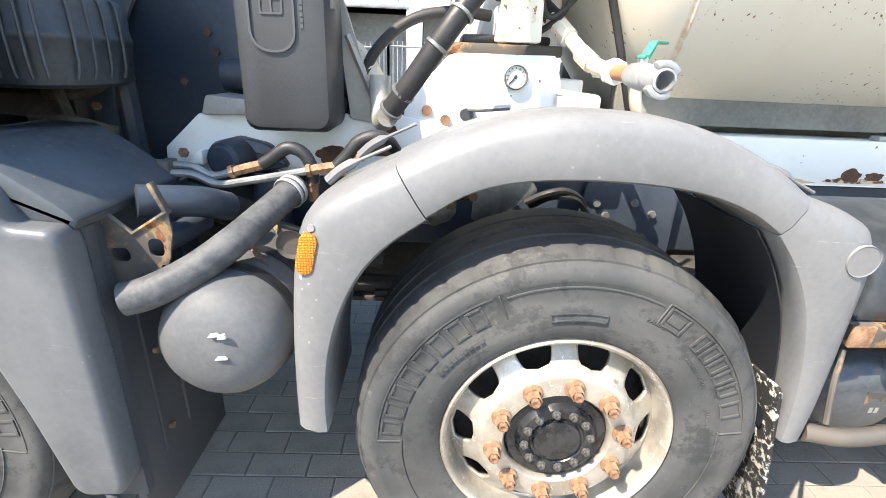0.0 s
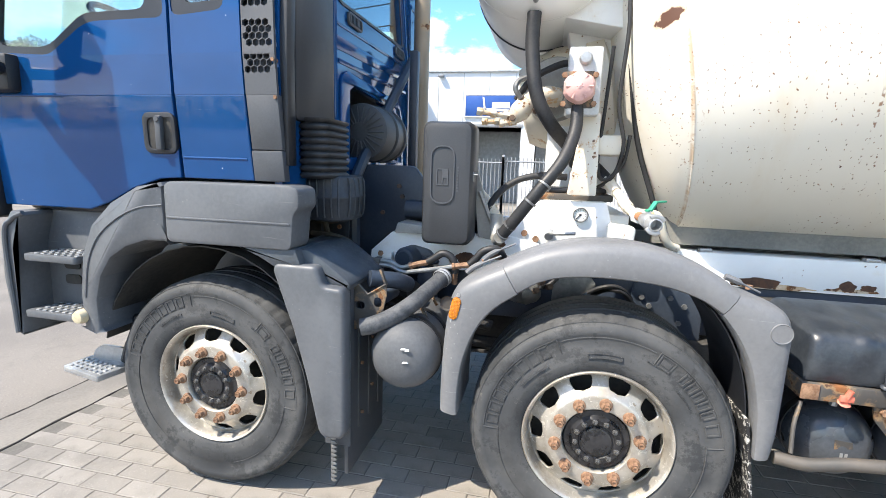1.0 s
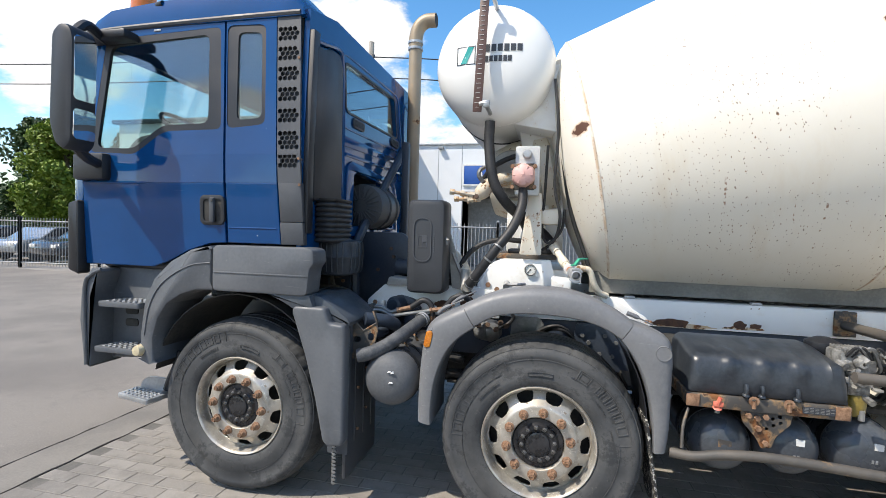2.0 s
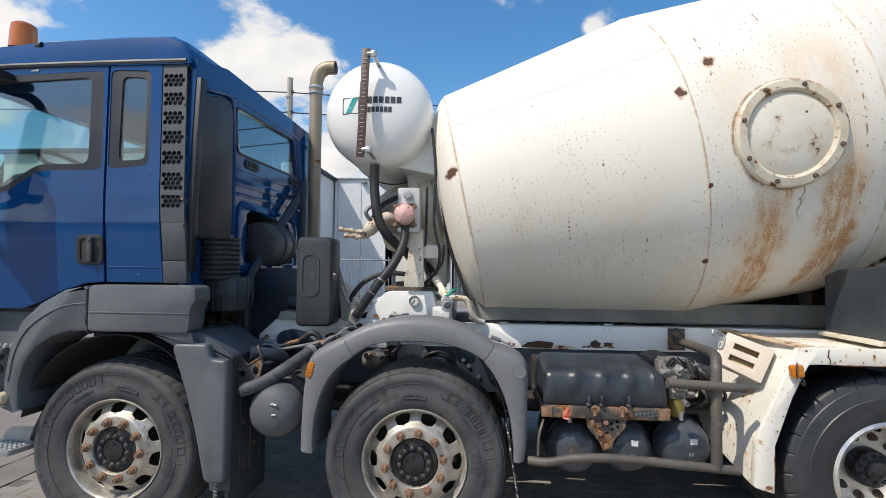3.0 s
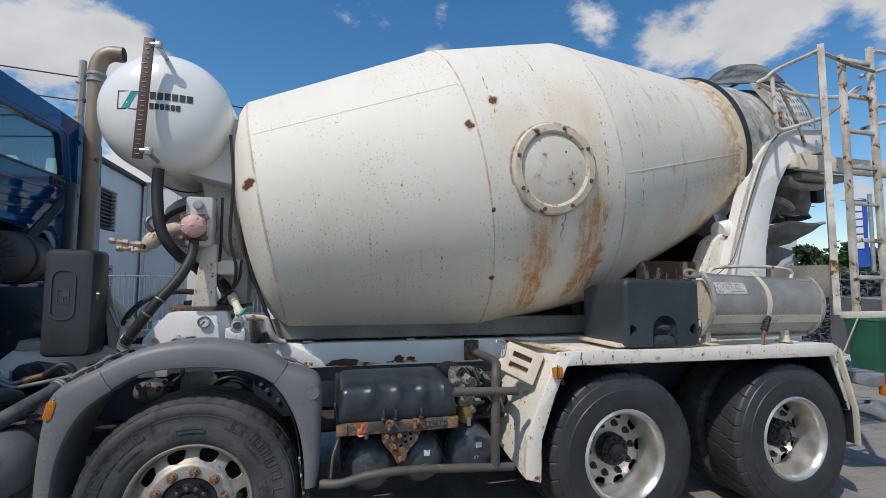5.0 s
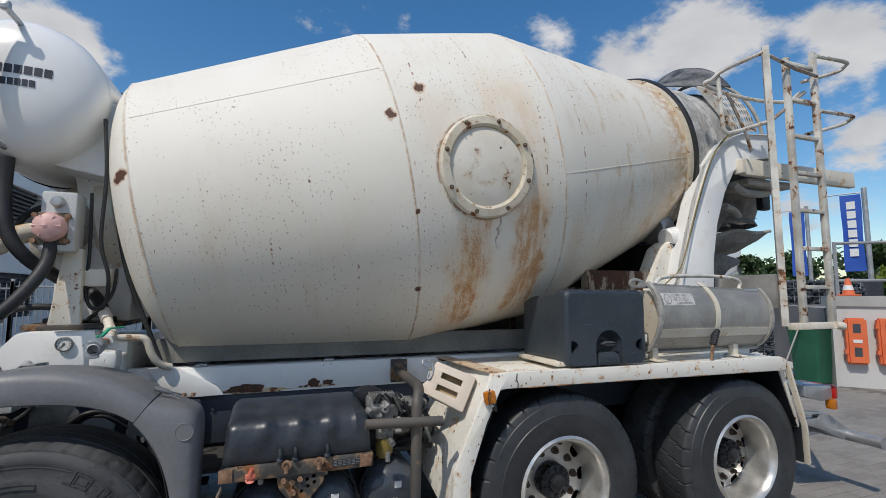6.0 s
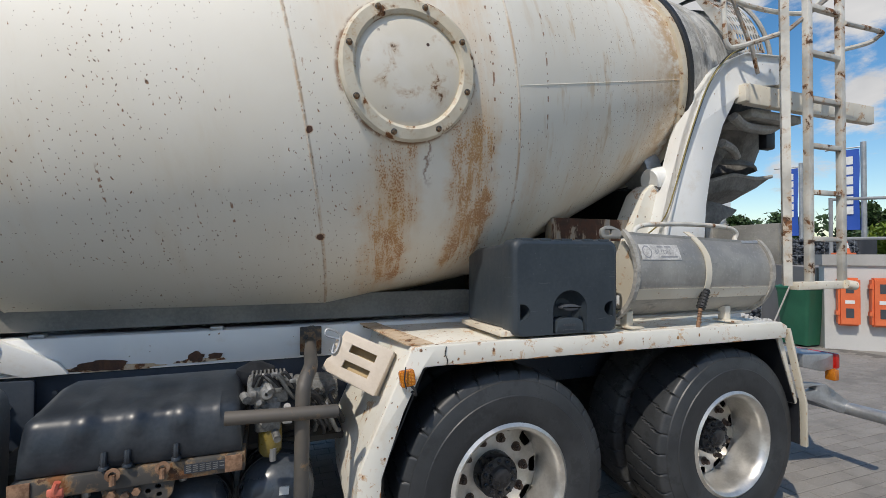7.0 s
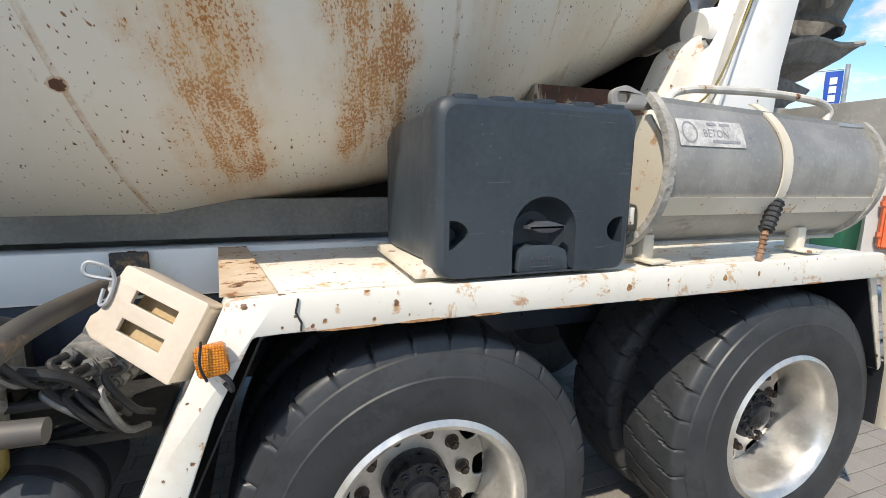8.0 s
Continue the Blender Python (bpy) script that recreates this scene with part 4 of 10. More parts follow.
GX0, GX1, GY0, GY1 = 13.4, 14.2, 4.4, 16.0
gab = new("gabion_stones", rocks(lambda r: V(GX0 + 0.05 + 0.12 * r.random(), GY0 + (GY1 - GY0) * r.random(), 0.04 + 1.96 * r.random()), 9000, 0.042, 5))
gab.data.materials.append(GABION.m)
tagged(gab, "dark broken stones in a wire gabion wall", "gabion", kind="stuff")
bm = B()
box(bm, (GX0 + 0.16, GY0, 0), (GX1, GY1, 2.0))
solo("wall_gabion", bm, plain("gabion_core", (0.03, 0.035, 0.045), (0.06, 0.065, 0.075), 0.9), "dark gabion wall core", "wall", kind="structure")
bm = B()
for k in range(40):
    y = GY0 + 0.29 * k
    tube(bm, [(GX0 - 0.02, y, 0.0), (GX0 - 0.02, y, 2.02)], 0.004, 4, False)
for k in range(11):
    tube(bm, [(GX0 - 0.02, GY0, 0.02 + 0.2 * k), (GX0 - 0.02, GY1, 0.02 + 0.2 * k)], 0.004, 4, False)
solo("gabion_wire", bm, GALV, "welded wire mesh of the gabion wall", "mesh", kind="structure")
pile = new("rubble_heap", rocks(lambda r: (lambda a, d: V(10.9 + 1.5 * d * math.cos(a), 5.6 + 1.3 * d * math.sin(a), 0.04 + 0.40 * (1 - d) * r.random()))(6.28 * r.random(), r.random() ** 0.6), 1100, 0.062, 9))
pile.data.materials.append(plain("pale_rubble", (0.40, 0.40, 0.39), (0.55, 0.55, 0.53), 0.85, scale=3))
tagged(pile, "heap of pale broken stones", "rubble", kind="stuff")
# green bin and a broom
GREEN_BIN = plain("green_bin_plastic", (0.012, 0.09, 0.05), (0.02, 0.12, 0.065), 0.45, scale=3)
bin_ = thing("waste_bin", (10.60, 3.78, 0), "green plastic waste bin", "bin")
bm = B()
rings = [[V(10.60 + x * f, 3.78 + y * f, z) for x, y in rounded(-0.24, -0.28, 0.24, 0.28, 0.06, 3)] for z, f in ((0.03, 0.8), (0.95, 1.0), (1.0, 1.05), (1.03, 1.05))]
loft(bm, rings)
part("body", bm, GREEN_BIN, bin_)
bm = B()
rings = [[V(10.60 + x * f, 3.78 + y * f, z) for x, y in rounded(-0.25, -0.29, 0.25, 0.29, 0.06, 3)] for z, f in ((1.03, 1.06), (1.06, 1.04), (1.09, 0.8))]
loft(bm, rings)
part("lid", bm, GREEN_BIN, bin_)
broom = thing("broom", (9.95, 3.9, 0), "broom leaning by the green bin", "broom")
bm = B()
tube(bm, [(9.95, 3.95, 0.10), (10.31, 3.74, 1.15)], 0.014, 8, False)
part("handle", bm, WOOD, broom)
bm = B()
box(bm, (9.78, 3.90, 0.0), (10.13, 3.98, 0.10), 0.01)
part("head", bm, RUST_PLATE, broom)
# banner flags on poles beyond the wall
BANNER = plain("banner_blue", (0.012, 0.07, 0.36), (0.018, 0.085, 0.42), 0.6, scale=2)
for fx, fy, top, bottom in ((15.6, 5.35, 4.50, 2.28), (18.4, 8.55, 4.75, 2.3)):
    flag = thing("banner_flag", (fx, fy, 0), "blue upright banner with pale marks on a grey pole", "flag", "flags beyond the wall")
    bm = B()
    tube(bm, [(fx, fy, 0), (fx, fy, top)], 0.06, 10, False)
    part("pole", bm, GALV, flag)
    side = V(-0.42, 0.9, 0).normalized()
    bm = B()
    rings = []
    for k in range(9):
        z = top - 0.16 + (bottom - top + 0.16) * k / 8
        rings.append([V(fx, fy, z) + side * (0.08 + 0.42 * j / 4) + V(0.02 * math.sin(k + j), 0, 0) for j in range(5)])
    loft(bm, rings, closed=False, caps=False)
    cloth = part("banner", bm, BANNER, flag, thick=0.006)
    for k in range(6):
        z = top - 0.34 - 0.255 * k
        bm = B()
        rings = [[V(fx, fy, zz) + side * s + V(-0.020, -0.009, 0) for s in (0.20, 0.38)] for zz in (z, z - 0.205)]
        loft(bm, rings, closed=False, caps=False)
        part("banner_mark", bm, LABEL_WHITE, cloth)
    bm = B()
    a = V(fx, fy, top - 0.12)
    tube(bm, [a, a + side * 0.75], 0.018, 6, False)
    part("banner_arm", bm, GALV, flag)
# tubular rail on the terrace behind the wall
rail_t = thing("terrace_rail", by_wall(4.0, 1.64, -1.2), "grey tube railing on the terrace", "railing")
for u in (0.5, 2.0, 3.5, 5.0, 6.5):
    bm = B()
    tube(bm, [by_wall(u, 1.3, -1.2), by_wall(u, 2.75, -1.2)], 0.035, 8, False)
    part("post", bm, FENCE, rail_t)
for h in (1.95, 2.72):
    bm = B()
    tube(bm, [by_wall(0.5, h, -1.2), by_wall(9, h, -1.2)], 0.03, 8, False)
    part("bar", bm, FENCE, rail_t)
bm = B()
wall_block(bm, 0.0, 9.0, 0.0, 1.40, -9.0, -0.36)
solo("terrace", bm, ground_mat(), "grey terrace ground behind the low wall", "terrace", kind="structure")

# street lamp far off
lamp = thing("street_lamp", (22, 7.0, 0), "slim grey steel street lamp beyond the yard", "lamp")
bm = B()
tube(bm, [(22, 7.0, 0), (22, 7.0, 5.2), (22, 6.7, 5.45), (22, 6.2, 5.5)], 0.05, 8)
part("mast", bm, GALV, lamp)
bm = B()
box(bm, (21.9, 5.8, 5.45), (22.1, 6.3, 5.55), 0.03)
part("lamp_head", bm, GREY, lamp)


# trees: trunk, limbs and a crown of many small leaf clumps
def leaf_mat(name, a, b):
    m = Mat(name, 0.6)
    r = m.t.nodes.new("ShaderNodeNewGeometry").outputs["Random Per Island"]
    m.color(m.mix(r, a, b)).set("Subsurface Weight", 0.0)
    return m.m


LEAF_LIGHT = leaf_mat("light_leaves", (0.10, 0.16, 0.015), (0.20, 0.27, 0.03))
LEAF_DARK = leaf_mat("dark_leaves", (0.018, 0.045, 0.012), (0.05, 0.095, 0.025))
BARK = plain("bark", (0.05, 0.04, 0.03), (0.10, 0.08, 0.06), 0.9, scale=8, bump=0.5)


def leaves(clumps, count, size, seed):
    """Small bent leaves scattered through clumps (centre, radius)."""
    rnd = random.Random(seed)
    verts, faces = [], []
    for _ in range(count):
        c, rad = clumps[rnd.randrange(len(clumps))]
        d = Vector((rnd.gauss(0, 1), rnd.gauss(0, 1), rnd.gauss(0, 0.8))).normalized()
        p = Vector(c) + d * rad * (0.55 + 0.5 * rnd.random())
        s = size * (0.6 + 0.8 * rnd.random())
        a = Vector((rnd.gauss(0, 1), rnd.gauss(0, 1), rnd.gauss(0, 1))).normalized()
        b = a.cross(Vector((rnd.gauss(0, 1), rnd.gauss(0, 1), rnd.gauss(0, 1)))).normalized()
        k = len(verts)
        verts += [tuple(p - a * s), tuple(p + b * s * 0.5), tuple(p + a * s), tuple(p - b * s * 0.5 + a.cross(b) * s * 0.2)]
        faces.append((k, k + 1, k + 2, k + 3))
    me = bpy.data.meshes.new("leaves")
    me.from_pydata(verts, [], faces)
    return me


def tree(x, y, h, w, leaf, label, count, size, seed, base=0.3):
    t = thing("tree", (x, y, 0), label, "tree")
    rnd = random.Random(seed)
    bm = B()
    tube(bm, [(x, y, 0), (x + 0.1, y, h * 0.3), (x, y + 0.1, h * 0.62)], [h * 0.03] * 6 + [h * 0.02] * 5 + [h * 0.012] * 3, 8)
    clumps = []
    for k in range(26):
        a, f = 6.28 * rnd.random(), rnd.random()
        z = h * (base + (0.97 - base) * f)
        r = w * (0.25 + 0.75 * math.sin(math.pi * min(0.92, 0.18 + 0.8 * f))) * (0.35 + 0.6 * rnd.random())
        p = V(x + r * math.cos(a), y + r * math.sin(a), z)
        clumps.append((p, w * (0.22 + 0.2 * rnd.random())))
        if k % 2 == 0:
            tube(bm, [(x, y, max(h * 0.2, z - h * 0.2)), p.lerp(V(x, y, z), 0.5), p], [h * 0.012, h * 0.01, h * 0.008, h * 0.006, h * 0.005] + [h * 0.003] * 8, 5)
    part("trunk", bm, BARK, t)
    crown = new("crown", leaves([(c - V(x, y, 0), r) for c, r in clumps], count, size, seed + 1))
    crown.data.materials.append(leaf)
    crown.parent = t
    return t


tree(-28.3, 20.0, 7.2, 2.5, LEAF_LIGHT, "young tree with bright yellow-green leaves", 17000, 0.14, 3, 0.30)
tree(-33, 29, 8.5, 3.4, LEAF_DARK, "dark green garden tree", 9000, 0.2, 4)
tree(-35.5, 24.0, 8.6, 3.0, LEAF_DARK, "dark green garden tree", 9000, 0.18, 5)
for i, (x, y, h, w) in enumerate(((27, 9.4, 3.9, 1.3), (33, 13.5, 4.3, 1.6), (25, 13.5, 3.6, 1.2), (34, 8.2, 4.0, 1.5), (38, 17, 4.6, 1.8), (30, 19.0, 4.2, 1.6))):
    tree(x, y, h, w, LEAF_DARK if i % 3 else LEAF_LIGHT, "green tree beyond the yard", 5000, 0.16, 20 + i, 0.15)
hedge = new("hedge", leaves([(V(-44 + 0.9 * k, 22.0 + 0.25 * (k % 3), 1.0 + 0.55 * (k % 3)), 1.0) for k in range(42)], 30000, 0.10, 50))
hedge.data.materials.append(LEAF_DARK)
tagged(hedge, "clipped dark green hedge", "hedge", kind="stuff")
bm = B()
box(bm, (-44, 16.6, -0.01), (-8, 24, 0.02))
solo("verge", bm, plain("grass_verge", (0.05, 0.085, 0.02), (0.08, 0.12, 0.03), 0.9, scale=2), "green grass verge", "grass", kind="structure")
# far woods round the horizon
ring = []
rnd = random.Random(77)
for k in range(260):
    a = 2 * math.pi * k / 260
    d = 95 + 14 * rnd.random()
    for z in (1.2, 3.2, 5.2 + 2.2 * rnd.random()):
        ring.append((V(d * math.cos(a), d * math.sin(a), z), 2.2 + 0.8 * rnd.random()))
woods = new("far_woods", leaves(ring, 42000, 0.55, 78))
woods.data.materials.append(LEAF_DARK)
tagged(woods, "far belt of dark trees", "woods", kind="stuff")


# parked cars beyond the fence
def parked_car(x, y, turn, paint, label):
    car = thing("parked_car", (0, 0, 0), label, "car", "cars beyond the fence")
    prof = [(-2.1, 0.35), (-2.15, 0.62), (-2.0, 0.85), (-1.15, 0.95), (-0.55, 1.38), (0.75, 1.43), (1.55, 1.02), (2.0, 0.95), (2.12, 0.6), (2.05, 0.35)]
    bm = B()
    prism(bm, soften(prof, 0.12), -0.84, 0.84, bevel=0.08)
    body = part("body", bm, paint, car)
    bm = B()
    prism(bm, soften([(-1.0, 0.98), (-0.5, 1.33), (0.70, 1.37), (1.38, 1.02)], 0.06), -0.845, 0.845, bevel=0.02)
    part("window", bm, BLACK, car)
    for wx in (-1.3, 1.3):
        for wy in (-0.80, 0.80):
            bm = B()
            lathe(bm, [(0.0, -0.1), (0.2, -0.1), (0.22, -0.08), (0.31, -0.08), (0.32, 0.0), (0.31, 0.08), (0, 0.08)], (wx, wy, 0.32), segs=24)
            part("wheel", bm, TYRE_DARK, car)
    for wy in (-0.6, 0.6):
        bm = B()
        box(bm, (-2.13, wy - 0.16, 0.62), (-2.02, wy + 0.16, 0.76), 0.03)
        part("headlight", bm, LABEL_WHITE, car)
    car.matrix_basis = pose(x, y, 0, 0, 0, turn)
    return car


CAR_DARK = Mat("dark_car_paint", 0.2, 0.4, 0.8).color((0.03, 0.035, 0.045)).m
CAR_SILVER = Mat("silver_car_paint", 0.25, 0.6, 0.8).color((0.40, 0.42, 0.44)).m
parked_car(-18.6, 13.6, 84, CAR_DARK, "dark parked car beyond the fence")
parked_car(-21.4, 13.8, 92, CAR_SILVER, "silver parked car beyond the fence")
parked_car(-24.4, 14.0, 88, CAR_DARK, "dark parked car beyond the fence")
parked_car(-16.0, 14.4, 80, CAR_SILVER, "silver parked car beyond the fence")


# ---- the concrete mixer truck: X runs from its front to its rear, its near side is y = 0, its middle y = 1.22 ----
MID = 1.22
truck = thing("concrete_mixer_truck", (1.0, MID, 0.0), "blue-cabbed four-axle concrete mixer truck with a worn cream drum", "truck")


# -- wheels --
def ring_ribs(bm, r, y, start, stop, height, count, gap=0.25):
    """Plain raised bars along an arc of a tyre's side, in place of moulded writing."""
    for k in range(count):
        a0 = radians(start + (stop - start) * k / count)
        a1 = radians(start + (stop - start) * (k + 1 - gap) / count)
        rings = []
        n = max(2, int(abs(a1 - a0) / 0.06))
        for j in range(n + 1):
            a = a0 + (a1 - a0) * j / n
            c, s = math.cos(a), math.sin(a)
            rings.append([V(c * (r - height / 2), y + 0.006, s * (r - height / 2)), V(c * (r - height / 2), y - 0.0025, s * (r - height / 2)),
                          V(c * (r + height / 2), y - 0.0025, s * (r + height / 2)), V(c * (r + height / 2), y + 0.006, s * (r + height / 2))])
        t = B()
        loft(t, rings)
        merge(bm, t)


def ring_frames(bm, r, y, start, stop, height, count, line=0.005, gap=0.22):
    """Hollow raised frames along an arc of a tyre's side, the outline of moulded characters."""
    for k in range(count):
        a0 = start + (stop - start) * k / count
        a1 = start + (stop - start) * (k + 1 - gap) / count
        da = math.degrees(line / r) * (1 if stop > start else -1)
        for b0, b1, rr, hh in ((a0, a1, r + height / 2, line), (a0, a1, r - height / 2, line), (a0, a0 + da, r, height), (a1 - da, a1, r, height)):
            ring_ribs(bm, rr, y, b0, b1, hh, 1, 0.0)


def bent_word(bm, word, size, r, middle, y):
    """A word bent round the wheel's axis, its feet towards the hub."""
    t = letters(word, size, 0.0015)
    xs = [v.co.x for v in t.verts]
    mid = (min(xs) + max(xs)) / 2
    for v in t.verts:
        a = radians(middle) - (v.co.x - mid) / r
        rad = r + v.co.y
        v.co = V(rad * math.cos(a), y - v.co.z, rad * math.sin(a))
    merge(bm, t)


def holed_disc(profile, holes, row, half, steps=8):
    """A turned disc; between its rows row and row + 1 there are hand holes with rounded corners, half degrees wide to each side."""
    bm = B()
    per = 12
    rows = []
    for k, (r, y) in enumerate(profile):
        rows.append((r, y, 0.0))
        if k == row:
            r1, y1 = profile[k + 1]
            for i in range(1, steps + 1):
                u = i / (steps + 1)
                wide = half * (1 - abs(2 * u - 1) ** 3.2) ** (1 / 3.2) * (0.88 + 0.24 * u)
                rows.append((r + (r1 - r) * u, y + (y1 - y) * u, wide))
    for h in range(holes):
        grid = []
        for r, y, wide in rows:
            line = []
            for i in range(per + 1):
                a = radians(360 / holes * h + wide + (360 / holes - 2 * wide) * i / per)
                line.append(bm.verts.new(V(r * math.cos(a), y, r * math.sin(a))))
            grid.append(line)
        for p, q in zip(grid, grid[1:]):
            for i in range(per):
                bm.faces.new((p[i], p[i + 1], q[i + 1], q[i]))
    bmesh.ops.remove_doubles(bm, verts=bm.verts, dist=1e-5)
    bmesh.ops.recalc_face_normals(bm, faces=bm.faces)
    return bm


def nut_mesh(r, h, cap):
    bm = B()
    lathe(bm, [(0, 0), (r * 1.35, 0), (r * 1.35, -h * 0.18), (r * 1.0, -h * 0.3)], segs=14)
    lathe(bm, [(r * 1.0, -h * 0.2), (r * 0.98, -h * 0.75), (r * 0.8, -h * 0.8)], segs=6)
    lathe(bm, [(r * 0.62, -h * 0.75), (r * 0.6, -h * cap), (r * 0.4, -h * cap), (0, -h * (cap - 0.12))], segs=10)
    return bm


def front_wheel():
    """Convex aluminium disc with ten hand holes; local axis y, outer side towards -y, centre at the origin."""
    disc = [(0.134, 0.020), (0.137, -0.012), (0.142, -0.018), (0.190, -0.018), (0.200, -0.015), (0.208, -0.006), (0.215, 0.003), (0.273, 0.046), (0.275, 0.048), (0.277, 0.04), (0.280, 0.02),
            (0.286, -0.008), (0.292, -0.018), (0.298, -0.021), (0.304, -0.012), (0.304, 0.01)]
    wheel = new("wheel", mesh_of("wheel", holed_disc(disc, 10, 6, 10.2), ALU))
    mod = wheel.modifiers.new("thickness", "SOLIDIFY")
    mod.thickness, mod.offset = 0.010, -1.0
    wheel.parent = truck
    ORG[wheel.name] = V(0, 0, 0)
    tagged(wheel, "scuffed aluminium rim with ten rusty nuts")
    tyre = [(0.292, 0.02), (0.300, -0.008), (0.312, -0.020), (0.322, -0.022), (0.350, -0.034), (0.353, -0.033), (0.395, -0.0395), (0.398, -0.0375), (0.462, -0.0375), (0.465, -0.0395),
            (0.490, -0.034), (0.502, -0.025), (0.505, -0.0185), (0.510, -0.0185), (0.515, -0.006), (0.523, 0.012), (0.529, 0.026), (0.532, 0.075), (0.519, 0.078), (0.519, 0.088), (0.533, 0.091), (0.534, 0.148),
            (0.519, 0.151), (0.519, 0.161), (0.534, 0.164), (0.534, 0.222), (0.519, 0.225), (0.519, 0.235), (0.533, 0.238), (0.532, 0.30), (0.526, 0.325), (0.505, 0.352), (0.425, 0.368), (0.33, 0.35), (0.292, 0.31)]

    def nicks(k, i):
        return -0.007 if 14 <= k <= 16 and i % 6 == 0 else 0.0
    bm = B()
    lathe(bm, tyre, segs=240, wobble=nicks)
    part("tyre", bm, TYRE, wheel, "dusty black tyre with moulded sidewall marks", angle=50)
    bm = B()
    # raised plain frames where the maker's marks stand, fine words and rings that can be read
    for a0, a1, n in ((118, 176, 8), (12, 20, 1), (22, 49, 5)):
        ring_frames(bm, 0.431, -0.0385, a1, a0, 0.046, n, 0.0055, 0.24)
    ring_frames(bm, 0.432, -0.0385, 63, 55, 0.046, 1, 0.004, 0.0)
    ring_ribs(bm, 0.432, -0.0385, 56.5, 61.5, 0.022, 1, 0.0)
    ring_frames(bm, 0.376, -0.0375, 80, 100, 0.018, 1, 0.0025, 0.0)
    ring_ribs(bm, 0.376, -0.0372, 146, 124, 0.010, 9)
    bent_word(bm, "RADIAL", 0.015, 0.402, 64, -0.0385)
    bent_word(bm, "REGROOVABLE", 0.014, 0.378, 38, -0.0380)
    bent_word(bm, "TUBELESS", 0.013, 0.372, 14, -0.0372)
    # outline that steps out round the marks
    for a0, a1, rr in ((112, 66, 0.452), (116, 178, 0.463), (64, 8, 0.463), (178, 240, 0.402), (8, -60, 0.402)):
        ring_ribs(bm, rr, -0.0382, a0, a1, 0.0035, 1, 0.0)
    for a in (64, 114, 179, 7):
        c, w = math.cos(radians(a)), math.sin(radians(a))
        tube(bm, [(0.404 * c, -0.0385, 0.404 * w), (0.462 * c, -0.0385, 0.462 * w)], 0.0025, 5, False)
    part("moulded_lettering", bm, TYRE_SCUFFED, wheel, kind="stuff")
    bm = B()
    lathe(bm, [(0.136, 0.02), (0.134, 0.004), (0.128, -0.002), (0.108, -0.004), (0.103, -0.012), (0.098, -0.020), (0.074, -0.020), (0.070, -0.014), (0.064, -0.013), (0.060, -0.022), (0.052, -0.025), (0.020, -0.0255), (0.0, -0.0255)], segs=40)
    part("hub", bm, HUBBLACK, wheel, "greasy black hub cap")
    nut, bolt = mesh_of("wheel_nut", nut_mesh(0.0190, 0.044, 1.0), RUST_NUT), mesh_of("hub_bolt", nut_mesh(0.0085, 0.018, 0.8), HUB_STEEL)
    for k in range(10):
        a = radians(36 * k + 10)
        o = new("wheel_nut", nut)
        o.parent, o.location = wheel, (0.1675 * math.cos(a), -0.017, 0.1675 * math.sin(a))
    for k in range(12):
        a = radians(30 * k + 8)
        o = new("hub_bolt", bolt)
        o.parent, o.location = wheel, (0.086 * math.cos(a), -0.019, 0.086 * math.sin(a))
    liner = B()
    lathe(liner, [(0.292, 0.02), (0.279, 0.06), (0.268, 0.28), (0.292, 0.31)], segs=40)
    lathe(liner, [(0.27, 0.13), (0.0, 0.12)], segs=40)
    part("brake_drum", liner, SOOT_SHADE, wheel)
    return wheel


